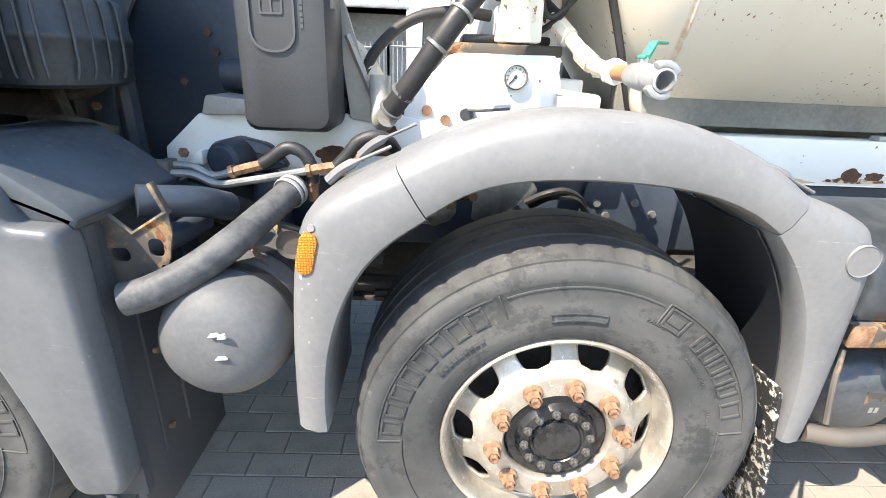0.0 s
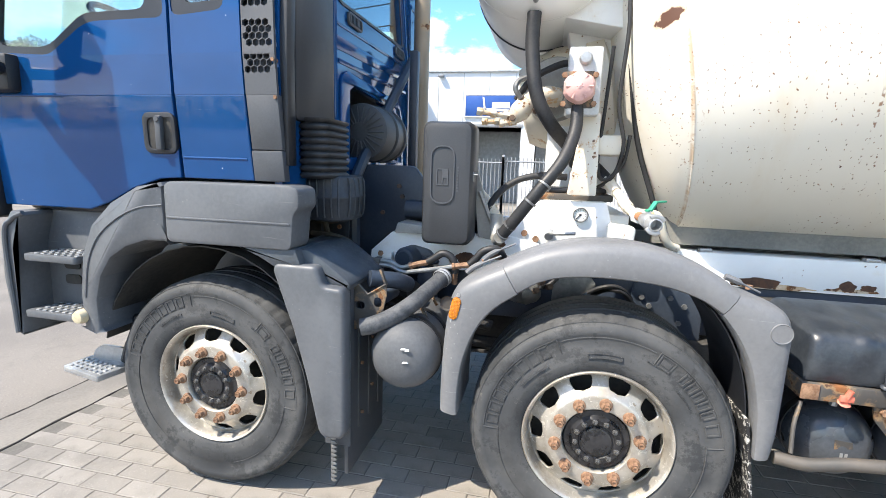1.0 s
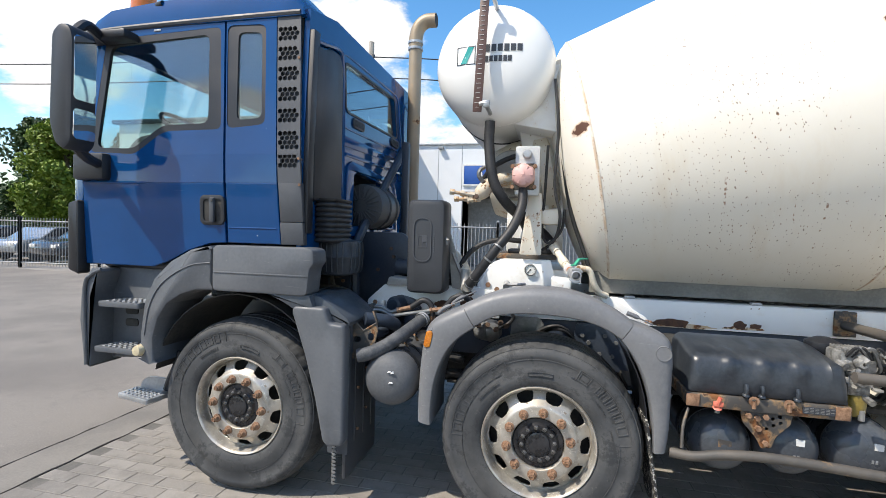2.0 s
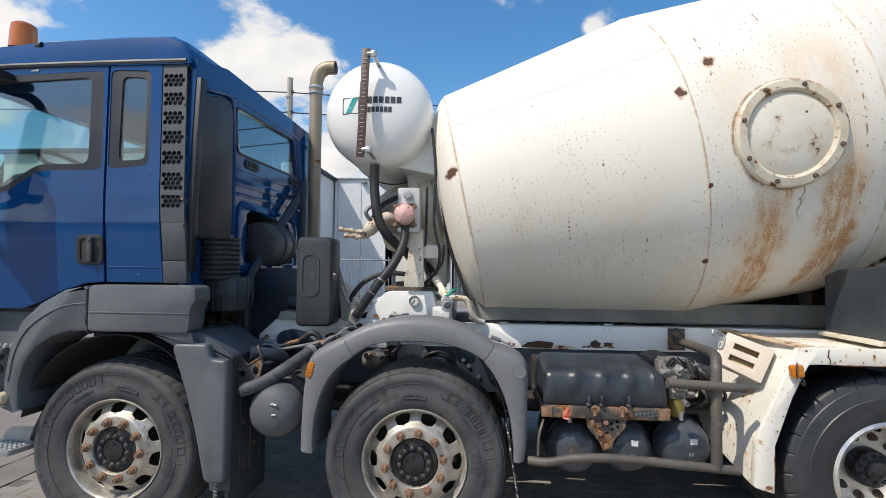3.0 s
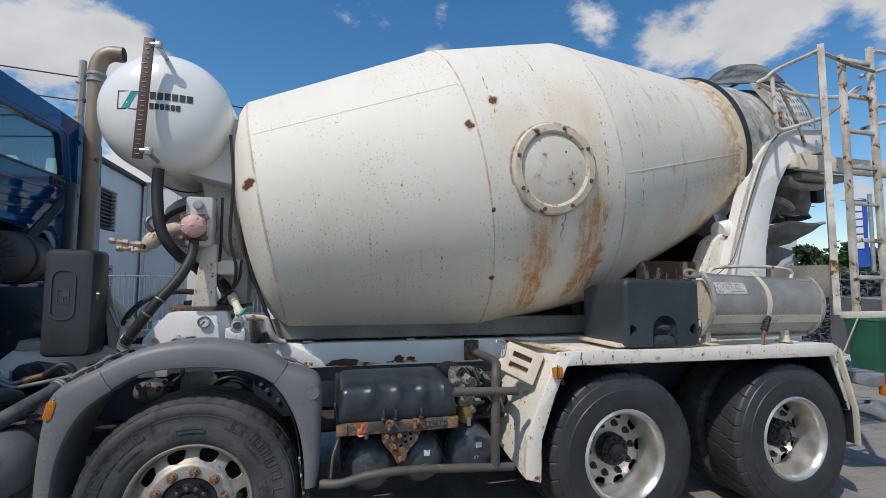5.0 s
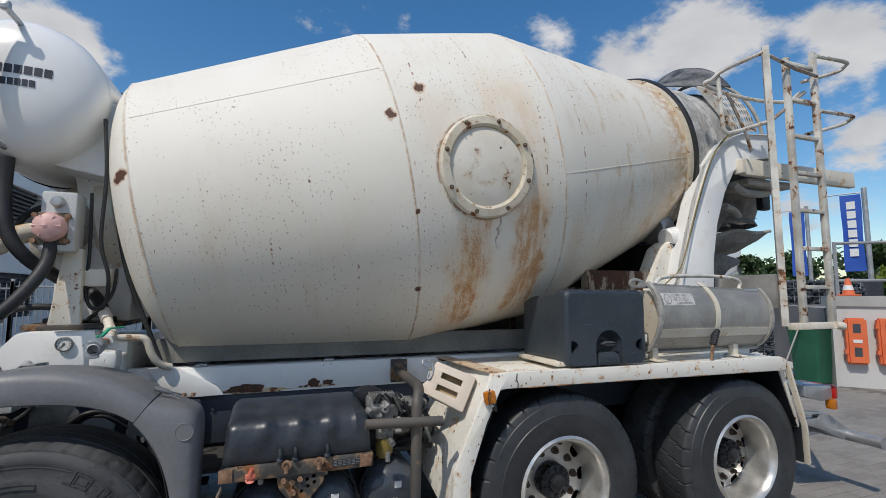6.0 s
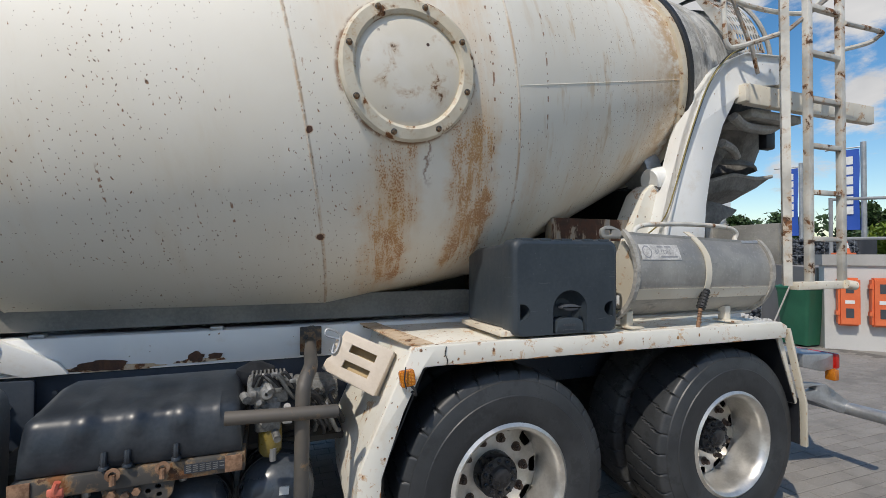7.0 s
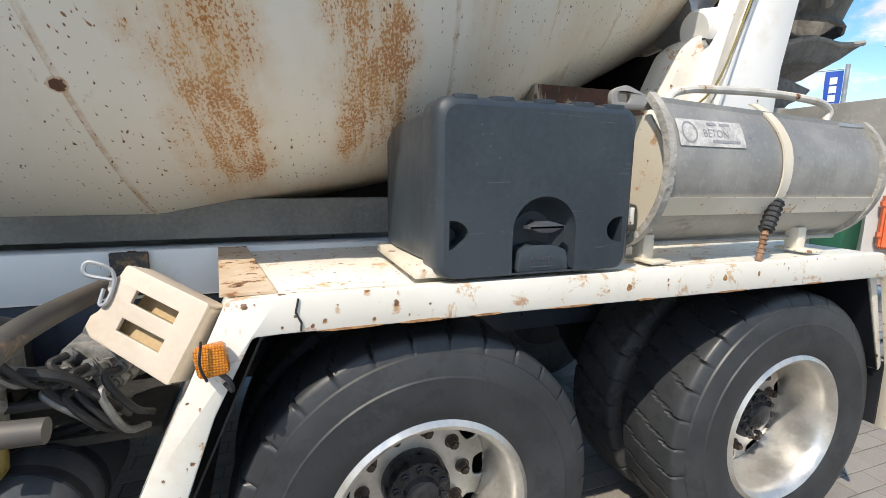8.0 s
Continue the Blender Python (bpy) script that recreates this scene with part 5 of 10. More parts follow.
def rear_wheel():
    """Twin tyres on a deep dished rim."""
    dish = [(0.105, 0.205), (0.112, 0.188), (0.195, 0.186), (0.200, 0.188), (0.254, 0.196), (0.258, 0.186), (0.262, 0.15), (0.270, 0.03), (0.280, -0.004), (0.289, -0.012), (0.297, -0.006), (0.298, 0.015)]
    wheel = new("wheel", mesh_of("wheel", holed_disc(dish, 10, 3, 9.5), ALU_DARK))
    mod = wheel.modifiers.new("thickness", "SOLIDIFY")
    mod.thickness, mod.offset = 0.010, -1.0
    wheel.parent = truck
    ORG[wheel.name] = V(0, 0, 0)
    tagged(wheel, "deep dished polished aluminium rim")
    side = [(0.285, 0.01), (0.294, -0.006), (0.31, -0.016), (0.36, -0.024), (0.43, -0.026), (0.434, -0.021), (0.47, -0.014), (0.492, -0.006), (0.496, 0.0), (0.522, 0.010), (0.533, 0.018)]
    tread = [(0.537 + 0.007 * math.sin(math.pi * k / 14), 0.026 + 0.236 * k / 14) for k in range(15)]
    side += tread + [(0.51, 0.282), (0.45, 0.298), (0.36, 0.295), (0.285, 0.27)]
    wave = (0, 0, 1, 3, 4, 4, 5, 7, 8, 8, 9, 11, 12, 12, 12)

    def lugs(k, i):
        # narrow wavy cuts across the tread, deeper at the shoulders
        j = k - 11
        if not -2 <= j <= 15:
            return 0.0
        cut = (i + wave[min(max(j, 0), 14)]) % 16 == 0
        depth = 0.014 if j < 3 or j > 11 else 0.008
        return -depth if cut else 0.0
    bm = B()
    lathe(bm, side, segs=480, wobble=lugs)
    part("tyre", bm, TYRE_DARK, wheel, "black block-tread tyre", angle=30)
    bm = B()
    lathe(bm, [(r, y + 0.335) for r, y in side], segs=480, wobble=lugs)
    part("tyre", bm, TYRE, wheel, "muddy inner tyre", angle=30)
    bm = B()
    lathe(bm, [(0.108, 0.20), (0.104, 0.12), (0.098, 0.108), (0.060, 0.10), (0.052, 0.085), (0.03, 0.078), (0, 0.078)], segs=36)
    part("hub", bm, HUBBLACK, wheel, "greasy black axle hub")
    nut, bolt = mesh_of("wheel_nut", nut_mesh(0.0185, 0.042, 1.0), RUST_DULL), mesh_of("hub_bolt", nut_mesh(0.010, 0.018, 0.8), HUBBLACK)
    for k in range(10):
        a = radians(36 * k + 4)
        o = new("wheel_nut", nut)
        o.parent, o.location = wheel, (0.1675 * math.cos(a), 0.184, 0.1675 * math.sin(a))
    for k in range(10):
        a = radians(36 * k + 20)
        o = new("hub_bolt", bolt)
        o.parent, o.location = wheel, (0.078 * math.cos(a), 0.102, 0.078 * math.sin(a))
    liner = B()
    lathe(liner, [(0.285, 0.02), (0.283, 0.6), (0.0, 0.6)], segs=40)
    lathe(liner, [(0.262, 0.30), (0.0, 0.30)], segs=40)
    part("brake_drum", liner, SOOT_SHADE, wheel)
    return wheel


def at_truck(x, y, z, turn=0.0):
    o = ORG[truck.name]
    return pose(x - o.x, y - o.y, z - o.z, 0, 0, 0) @ pose(0, 0, 0, 0, 0, turn)


FRONT_AXLES, REAR_AXLES = (-1.795, 0.007), (2.575, 4.015)
wheel = front_wheel()
wheel.matrix_basis = at_truck(FRONT_AXLES[0], 0.050, 0.531) @ pose(0, 0, 0, 0, 14, 0)
copy_thing(wheel, at_truck(FRONT_AXLES[1], 0.046, 0.531))
for x in FRONT_AXLES:
    copy_thing(wheel, at_truck(x, 2 * MID - 0.055, 0.531, 180))
wheel = rear_wheel()
wheel.matrix_basis = at_truck(REAR_AXLES[0], 0.075, 0.535)
copy_thing(wheel, at_truck(REAR_AXLES[1], 0.075, 0.535) @ pose(0, 0, 0, 0, 25, 0))
for x in REAR_AXLES:
    copy_thing(wheel, at_truck(x, 2 * MID - 0.05, 0.535, 180))
for x in FRONT_AXLES + REAR_AXLES:
    bm = B()
    cyl(bm, (x, 0.30, 0.527), (x, 2 * MID - 0.30, 0.527), 0.075)
    if x > 1:
        lathe(bm, [(0.0, -0.2), (0.14, -0.17), (0.2, 0), (0.14, 0.17), (0.0, 0.2)], (x, MID, 0.53), segs=24)
    part("axle", bm, SOOT_SHADE, truck)

# -- chassis --
for y in (0.80, 2 * MID - 0.80):
    bm = B()
    box(bm, (-2.9, y - 0.035, 0.79), (5.1, y + 0.035, 1.065), 0.006)
    for k in range(34):
        x = 0.62 + 0.125 * k
        for z in (0.86, 0.99):
            if (k * 7 + int(z * 100)) % 5 > 1:
                cyl(bm, (x, y - 0.035, z), (x, y - 0.047, z), 0.011, segs=6)
    part("chassis_rail", bm, NAVY, truck)
for x in (-0.75, 0.62, 1.75, 3.3, 4.9):
    bm = B()
    box(bm, (x - 0.05, 0.83, 0.82), (x + 0.05, 2 * MID - 0.83, 1.03), 0.01)
    part("cross_member", bm, SOOT_SHADE, truck)
bm = B()
tube(bm, [(0.4, MID, 0.72), (2.3, MID, 0.58)], 0.06, 14, False)
part("drive_shaft", bm, SOOT_SHADE, truck)
for x in FRONT_AXLES:
    bm = B()
    for k in range(4):
        box(bm, (x - 0.62 + 0.08 * k, 0.60, 0.62 + 0.022 * k), (x + 0.62 - 0.08 * k, 0.69, 0.638 + 0.022 * k), 0.004)
    part("leaf_spring", bm, SOOT_SHADE, truck)
bm = B()
box(bm, (-2.7, 0.85, 0.6), (-0.9, 2 * MID - 0.85, 1.3), 0.08)
part("engine", bm, SOOT_SHADE, truck)
# gearbox between the rails, far-side fuel tank: unseen, added to keep light out below
bm = B()
rings = [[V(x, MID + r * math.cos(a), 0.74 + 0.8 * r * math.sin(a)) for a in [2 * math.pi * k / 16 for k in range(16)]] for x, r in ((-0.90, 0.34), (-0.60, 0.36), (-0.30, 0.28), (0.10, 0.24), (0.42, 0.20), (0.45, 0.10))]
loft(bm, rings)
part("gearbox", bm, SOOT_SHADE, truck)
bm = B()
box(bm, (0.50, 2 * MID - 0.66, 0.30), (1.98, 2 * MID - 0.02, 1.04), 0.07, 3)
part("fuel_tank", bm, SOOT_SHADE, truck)
# the white sub-frame above the chassis, wider at its front end
for y0, y1, yf in ((0.745, 0.86, 0.635), (2 * MID - 0.86, 2 * MID - 0.745, 2 * MID - 0.73)):
    bm = B()
    box(bm, (-0.30, y0, 1.068), (5.0, y1, 1.235), 0.006)
    rail_end = [(-1.21, 1.085), (-1.205, 1.145), (-1.085, 1.255), (-0.42, 1.268), (-0.28, 1.24), (-0.28, 1.068), (-1.20, 1.066)]
    prism(bm, soften(rail_end, 0.006), yf, yf + 0.10, bevel=0.005)
    part("sub_frame", bm, WHITE, truck, "white box rail with rust patches")
for x, z, r in ((-1.148, 1.130, 0.016),):
    bm = B()
    cyl(bm, (x, 0.636, z), (x, 0.624, z), r, segs=6)
    part("bolt", bm, RUST_NUT, truck)
bm = B()
prism(bm, [(-1.12, 1.10), (-1.085, 1.145), (-1.07, 1.145), (-1.07, 1.10)], 0.59, 0.636, bevel=0.002)
part("gusset", bm, WHITE, truck)
# round bearing housing below the rail
bm = B()
lathe(bm, [(0.0, 0.0), (0.042, 0.0), (0.046, 0.006), (0.056, 0.008), (0.062, 0.02), (0.064, 0.10), (0.075, 0.18)], (-0.985, 0.53, 1.125), (0.25, 1, 0), 28)
prism(bm, soften([(-1.04, 1.07), (-0.93, 1.07), (-0.80, 1.10), (-0.86, 1.17), (-0.95, 1.19), (-1.03, 1.17)], 0.02), 0.60, 0.66, bevel=0.01)
part("stabiliser_bearing", bm, NAVY, truck, "dark round bearing housing")
bm = B()
box(bm, (0.30, 0.80, 1.26), (3.0, 0.86, 1.40), 0.004)
part("drum_cradle", bm, plain("dusty_grey_beam", (0.14, 0.14, 0.13), (0.23, 0.225, 0.205), 0.75, bump=0.3), truck, "dusty grey beam under the drum")
bm = B()
box(bm, (0.30, 2 * MID - 0.86, 1.24), (3.4, 2 * MID - 0.80, 1.47), 0.004)
part("drum_cradle", bm, bpy.data.materials["dusty_grey_beam"], truck)
bm = B()
box(bm, (0.30, 0.9, 1.05), (4.6, 2 * MID - 0.9, 1.11), 0.004)
part("frame_plate", bm, SOOT_SHADE, truck)
# lit gusset where the rail meets the front pedestal
bm = B()
prism(bm, [(0.28, 1.245), (0.42, 1.245), (0.64, 1.13), (0.68, 1.075), (0.52, 1.072), (0.36, 1.13)], 0.715, 0.743, bevel=0.004)
part("gusset", bm, WHITE, truck)
def flake(x0, x1, z0, z1, y, seed, material, parent, thick=0.0025, name="rust_patch"):
    """A ragged scab of rust in a box of x and z, lying on a face at y."""
    rr = random.Random(seed)
    n = 34
    raw = [0.5 + 0.5 * rr.random() for _ in range(n)]
    soft = [(raw[k - 2] + 2 * raw[k - 1] + 2 * raw[k] + raw[(k + 1) % n]) / 6 + 0.10 * (rr.random() - 0.5) for k in range(n)]
    bm = B()
    pts = []
    for k in range(n):
        a, f = 2 * math.pi * k / n, soft[k]
        pts.append(((x0 + x1) / 2 + (x1 - x0) / 2 * f * 1.25 * math.cos(a), max(z0, (z0 + z1) / 2 + (z1 - z0) / 2 * f * 1.35 * math.sin(a))))
    prism(bm, pts, y - thick, y + 0.002)
    return part(name, bm, material, parent)


SCAB = plain("rust_scab", (0.060, 0.032, 0.022), (0.125, 0.062, 0.036), 0.9, scale=25, fine=120, bump=0.6)
STAIN = rusty("rust_stain", (0.60, 0.44, 0.28), (0.72, 0.62, 0.48), 0.6, 0.52, 22.0)
for k, (x0, x1, z0, z1) in enumerate(((0.70, 0.90, 1.070, 1.125), (1.15, 1.23, 1.085, 1.135), (1.24, 1.31, 1.095, 1.125), (1.10, 1.12, 1.085, 1.095), (0.55, 0.60, 1.09, 1.115), (2.02, 2.10, 1.20, 1.232), (1.72, 1.76, 1.21, 1.236))):
    flake(x0, x1, z0, z1, 0.743, 11 + k, SCAB, truck)
for k, (x0, x1, z0, z1) in enumerate(((0.62, 1.06, 1.070, 1.100), (1.09, 1.34, 1.080, 1.10))):
    flake(x0, x1, z0, z1, 0.7445, 31 + k, STAIN, truck, 0.001, "rust_stain")
for k, (x0, x1, z0, z1) in enumerate(((-0.72, -0.60, 1.105, 1.165), (-0.555, -0.45, 1.14, 1.205), (-0.50, -0.455, 1.205, 1.24))):
    flake(x0, x1, z0, z1, 0.635, 51 + k, SCAB, truck)
for x in (0.55, 1.28):
    bm = B()
    box(bm, (x - 0.03, 0.75, 1.236), (x + 0.03, 0.79, 1.252), 0.003)
    part("clip", bm, GALV, truck)

# -- cab --
CREASE, BELT = 1.89, 2.06


def cab_lean(q):
    """The cab's side leans in above the belt and tucks in below the crease."""
    return V(q.x, q.y + max(q.z - BELT, 0) * 0.07 + max(CREASE - q.z, 0) * 0.05, q.z)


bm = B()
roof_line = [(-2.99, 2.80), (-2.97, 2.86), (-2.91, 2.965), (-2.80, 3.035), (-2.42, 3.075), (-1.9, 3.092), (-1.57, 3.088), (-1.485, 3.045), (-1.435, 2.96), (-1.42, 2.87)]
rings = []
for y, f in ((0.058, 0.0), (0.062, 0.48), (0.078, 0.78), (0.13, 0.93), (0.28, 0.99), (0.7, 1.0), (MID, 1.03), (2 * MID - 0.7, 1.0), (2 * MID - 0.30, 0.94), (2 * MID - 0.17, 0.82), (2 * MID - 0.10, 0.62), (2 * MID - 0.066, 0.35), (2 * MID - 0.058, 0.0)):
    rings.append([V(x + (1 - f) * 0.02, y, min(z, 2.87) + max(z - 2.87, 0) * f) for x, z in roof_line])
loft(bm, rings, closed=False, caps=False)
cab = part("cab", bm, BLUE, truck, "glossy blue sleeper cab with scratched paint", thick=0.02)


def side_panels(mirror):
    """Door, corner panel and their glass on one side of the cab."""
    def face(q):
        q = cab_lean(q)
        return V(q.x, 2 * MID - q.y, q.z) if mirror else q
    glass_w = soften([(-2.835, 2.112), (-2.55, 2.102), (-2.375, 2.226), (-2.33, 2.245), (-2.014, 2.251), (-2.042, 2.800), (-2.775, 2.768)], 0.05)
    win = soften([(-2.885, 2.085), (-2.54, 2.066), (-2.365, 2.186), (-2.30, 2.208), (-1.922, 2.212), (-1.963, 2.840), (-2.815, 2.815)], 0.04)
    door_low = [(-2.945, 1.36), (-2.42, 1.36), (-2.30, 1.40), (-2.16, 1.47), (-2.0, 1.522), (-1.884, 1.530), (-1.893, CREASE), (-2.945, CREASE)]
    bm = B()
    prism(bm, door_low, 0.0, 0.03, bend=face, bevel=0.005)
    prism(bm, [(-2.945, CREASE), (-1.893, CREASE), (-1.896, BELT), (-2.94, BELT)], 0.0, 0.03, bend=face)
    prism(bm, [(-2.94, BELT), (-1.896, BELT), (-1.940, 2.872), (-2.83, 2.862), (-2.885, 2.66)], 0.0, 0.03, holes=[win], bend=face)
    part("door", bm, BLUE, cab, "closed blue door with a sharp crease", angle=1.5)
    # the crease that runs along the door and fades before its rear edge
    bm = B()
    tube(bm, [face(V(x, 0.004, 1.893 + 0.004 * math.sin(x * 3))) for x in (-2.94, -2.7, -2.45, -2.25, -2.12)], [0.010] * 12 + [0.006, 0.005, 0.004], 8)
    part("pressed_line", bm, BLUE, cab)
    bm = B()
    tube(bm, [face(V(x, 0.003, 1.622)) for x in (-1.86, -1.70, -1.54)], 0.007, 8)
    part("pressed_line", bm, BLUE, cab)
    bm = B()
    prism(bm, win, 0.001, 0.022, holes=[glass_w], bend=face)
    part("window_seal", bm, BLACK, cab)
    quarter = soften([(-1.882, 2.215), (-1.625, 2.235), (-1.655, 2.835), (-1.918, 2.845)], 0.045)
    glass_q = soften([(-1.822, 2.265), (-1.652, 2.275), (-1.680, 2.790), (-1.842, 2.800)], 0.04)
    bm = B()
    prism(bm, [(-1.868, 1.530), (-1.513, 1.530), (-1.535, CREASE), (-1.877, CREASE)], 0.0, 0.03, bend=face, bevel=0.005)
    prism(bm, [(-1.877, CREASE), (-1.535, CREASE), (-1.543, BELT), (-1.880, BELT)], 0.0, 0.03, bend=face)
    prism(bm, [(-1.880, BELT), (-1.543, BELT), (-1.588, 2.872), (-1.926, 2.872)], 0.0, 0.03, holes=[quarter], bend=face)
    part("corner_panel", bm, BLUE, cab, "blue cab corner panel", angle=1.5)
    bm = B()
    prism(bm, quarter, 0.004, 0.02, holes=[glass_q], bend=face)
    part("window_seal", bm, BLACK, cab)
    for outline in (glass_w, glass_q):
        bm = B()
        prism(bm, outline, 0.012, 0.017, bend=face)
        g = part("side_window", bm, GLASS, cab, "clear side window")
        g.visible_shadow = False
    return face


side_panels(False)
side_panels(True)
# inner lining that makes the door gap and the pillars dark
bm = B()
prism(bm, [(-2.84, 1.38), (-2.4, 1.38), (-2.0, 1.54), (-1.42, 1.54), (-1.42, CREASE), (-2.84, CREASE)], 0.035, 0.07, bend=cab_lean)
prism(bm, [(-2.84, CREASE), (-1.42, CREASE), (-1.42, 2.06), (-2.84, 2.06)], 0.035, 0.07)
prism(bm, [(-1.93, 2.06), (-1.86, 2.06), (-1.90, 2.86), (-1.975, 2.86)], 0.035, 0.10, bend=cab_lean)
prism(bm, [(-1.62, 2.06), (-1.42, 2.06), (-1.45, 2.86), (-1.62, 2.86)], 0.035, 0.10, bend=cab_lean)
prism(bm, [(-2.0, 2.835), (-1.5, 2.845), (-1.5, 2.88), (-2.80, 2.88), (-2.82, 2.81)], 0.035, 0.10, bend=cab_lean)
part("door_lining", bm, BLACK, cab)
bm = B()
box(bm, (-2.84, 0.06, 1.34), (-1.42, 2 * MID - 0.06, 1.40), 0.02)
part("cab_floor", bm, BLACK, cab)
bm = B()
prism(bm, [(0.20, 1.34), (2 * MID - 0.20, 1.34), (2 * MID - 0.20, 2.05), (0.20, 2.05)], -3.14, -2.955, "yz", bevel=0.012)
part("front_panel", bm, BLUE, cab)
for near in (True, False):
    bm = B()
    cols = []
    for k in range(11):
        a = radians(90 * k / 10)
        x, y = -2.955 - 0.18 * math.sin(a), 0.02 + 0.19 * (1 - math.cos(a))
        y = y if near else 2 * MID - y
        cols.append([V(x, y, 1.34), V(x, y, 1.70), V(x, y, 2.05), V(x + 0.05, y + (0.04 if near else -0.04), 2.05)])
    loft(bm, cols, closed=False, caps=False)
    part("front_corner", bm, BLUE, cab, thick=0.02)
bm = B()
prism(bm, [(0.05, 2.06), (2 * MID - 0.05, 2.06), (2 * MID - 0.12, 2.80), (0.12, 2.80)], 0.0, 0.006, "yz", bend=lambda q: V(-3.06 + q.x + (q.z - 2.06) * 0.22, q.y, q.z))
screen = part("windscreen", bm, GLASS, cab)
screen.visible_shadow = False
for y in (0.05, 2 * MID - 0.05):
    bm = B()
    tube(bm, [(-2.985, y, 2.05), (-2.93, y + (0.03 if y < 1 else -0.03), 2.5), (-2.86, y + (0.04 if y < 1 else -0.04), 2.86)], 0.038, 8)
    part("pillar", bm, BLUE, cab)
# interior: seats, wheel, dashboard
bm = B()
box(bm, (-2.92, 0.15, 1.40), (-2.62, 2 * MID - 0.15, 2.10), 0.06)
part("dashboard", bm, GREY_DARK, cab)
bm = B()
prism(bm, soften([(-2.96, 2.05), (-2.66, 2.05), (-2.66, 2.20), (-2.72, 2.27), (-2.84, 2.26), (-2.94, 2.18)], 0.04), 0.32, 0.82, bevel=0.03)
part("instrument_hood", bm, BLACK, cab)
bm = B()
rim = [V(-2.60 - 0.175 * math.sin(a), 0.55 + 0.22 * math.cos(a), 2.325 + 0.125 * math.sin(a)) for a in [2 * math.pi * k / 28 for k in range(29)]]
tube(bm, rim, 0.016, 8, False, caps=False)
tube(bm, [(-2.60, 0.55, 2.325), (-2.74, 0.55, 2.12), (-2.80, 0.55, 2.0)], 0.035, 8, False)
tube(bm, [(-2.60, 0.33, 2.325), (-2.61, 0.55, 2.315), (-2.60, 0.77, 2.325)], 0.016, 6, False)
part("steering_wheel", bm, BLACK, cab)
for y in (0.35, 1.65):
    bm = B()
    box(bm, (-2.2, y, 1.55), (-1.75, y + 0.48, 1.72), 0.05)
    box(bm, (-1.86, y, 1.70), (-1.72, y + 0.48, 2.38), 0.06)
    box(bm, (-1.86, y + 0.12, 2.40), (-1.75, y + 0.36, 2.58), 0.04)
    part("seat", bm, GREY_DARK, cab)
# rear wall with its window, vents and recess
rear_win = [(0.60, 2.46), (1.70, 2.49), (1.60, 2.815), (0.57, 2.775)]
recess = [(0.72, 1.66), (1.60, 1.66), (1.56, 1.94), (1.48, 2.01), (0.79, 2.055), (0.73, 2.02)]
bm = B()
prism(bm, [(0.03, 1.40), (2 * MID - 0.03, 1.40), (2 * MID - 0.03, 2.1), (2 * MID - 0.09, 2.92), (2.0, 3.0), (0.44, 3.0), (0.09, 2.92), (0.03, 2.1)], -1.42, -1.385, "yz", holes=[soften(rear_win, 0.05), recess])
wall = part("rear_wall", bm, BLUE, cab, "blue rear wall in shade")
bm = B()
prism(bm, soften(rear_win, 0.05), -1.405, -1.40, "yz")
pane = part("rear_window", bm, GLASS, cab)
pane.visible_shadow = False
bm = B()
prism(bm, soften([(0.585, 2.445), (1.715, 2.475), (1.612, 2.832), (0.555, 2.79)], 0.06), -1.388, -1.378, "yz", holes=[soften(rear_win, 0.05)])
part("window_seal", bm, BLACK, cab)
for y, z in ((0.81, 2.405), (1.63, 2.43)):
    bm = B()
    prism(bm, rounded(y - 0.10, z - 0.035, y + 0.10, z + 0.035, 0.03), -1.387, -1.37, "yz", bevel=0.003)
    v = part("cab_vent", bm, GREY_DARK, cab)
    bm = B()
    for k in range(9):
        box(bm, (-1.371, y - 0.082 + 0.019 * k, z - 0.022), (-1.366, y - 0.074 + 0.019 * k, z + 0.022))
    part("vent_slats", bm, BLACK, cab)
# pressed ribs: round the window, down the wall and across it
ring = soften([(0.53, 2.33), (1.86, 2.36), (1.72, 2.875), (0.50, 2.845)], 0.08)
shrink = [(1.16 + (y - 1.16) * 0.975, 2.60 + (z - 2.60) * 0.94) for y, z in ring]
for poly, hole in ((ring, shrink), (soften([(0.56, 2.21), (1.84, 2.25), (1.82, 2.30), (0.58, 2.285)], 0.02), None), (soften([(0.60, 2.145), (1.80, 2.165), (1.80, 2.19), (0.60, 2.172)], 0.01), None),
                   (soften([(1.90, 2.36), (2.20, 2.40), (2.10, 2.84), (1.88, 2.86)], 0.05), soften([(1.93, 2.39), (2.16, 2.43), (2.07, 2.81), (1.91, 2.83)], 0.05))):
    bm = B()
    prism(bm, poly, -1.388, -1.379, "yz", bevel=0.004, holes=[hole] if hole else [])
    part("pressed_rib", bm, BLUE, cab)
bm = B()
outer = soften([(0.60, 1.58), (1.74, 1.58), (1.70, 1.98), (1.60, 2.085), (0.68, 2.125), (0.61, 2.07)], 0.06)
prism(bm, outer, -1.388, -1.370, "yz", bevel=0.007, holes=[recess])
part("recess_frame", bm, BLUE, cab)
bm = B()
box(bm, (-1.75, 0.68, 1.64), (-1.70, 1.64, 2.08))
box(bm, (-1.75, 0.68, 1.63), (-1.42, 0.70, 2.08))
box(bm, (-1.75, 0.68, 2.06), (-1.42, 1.64, 2.08))
part("recess_lining", bm, SOOT_SHADE, cab)
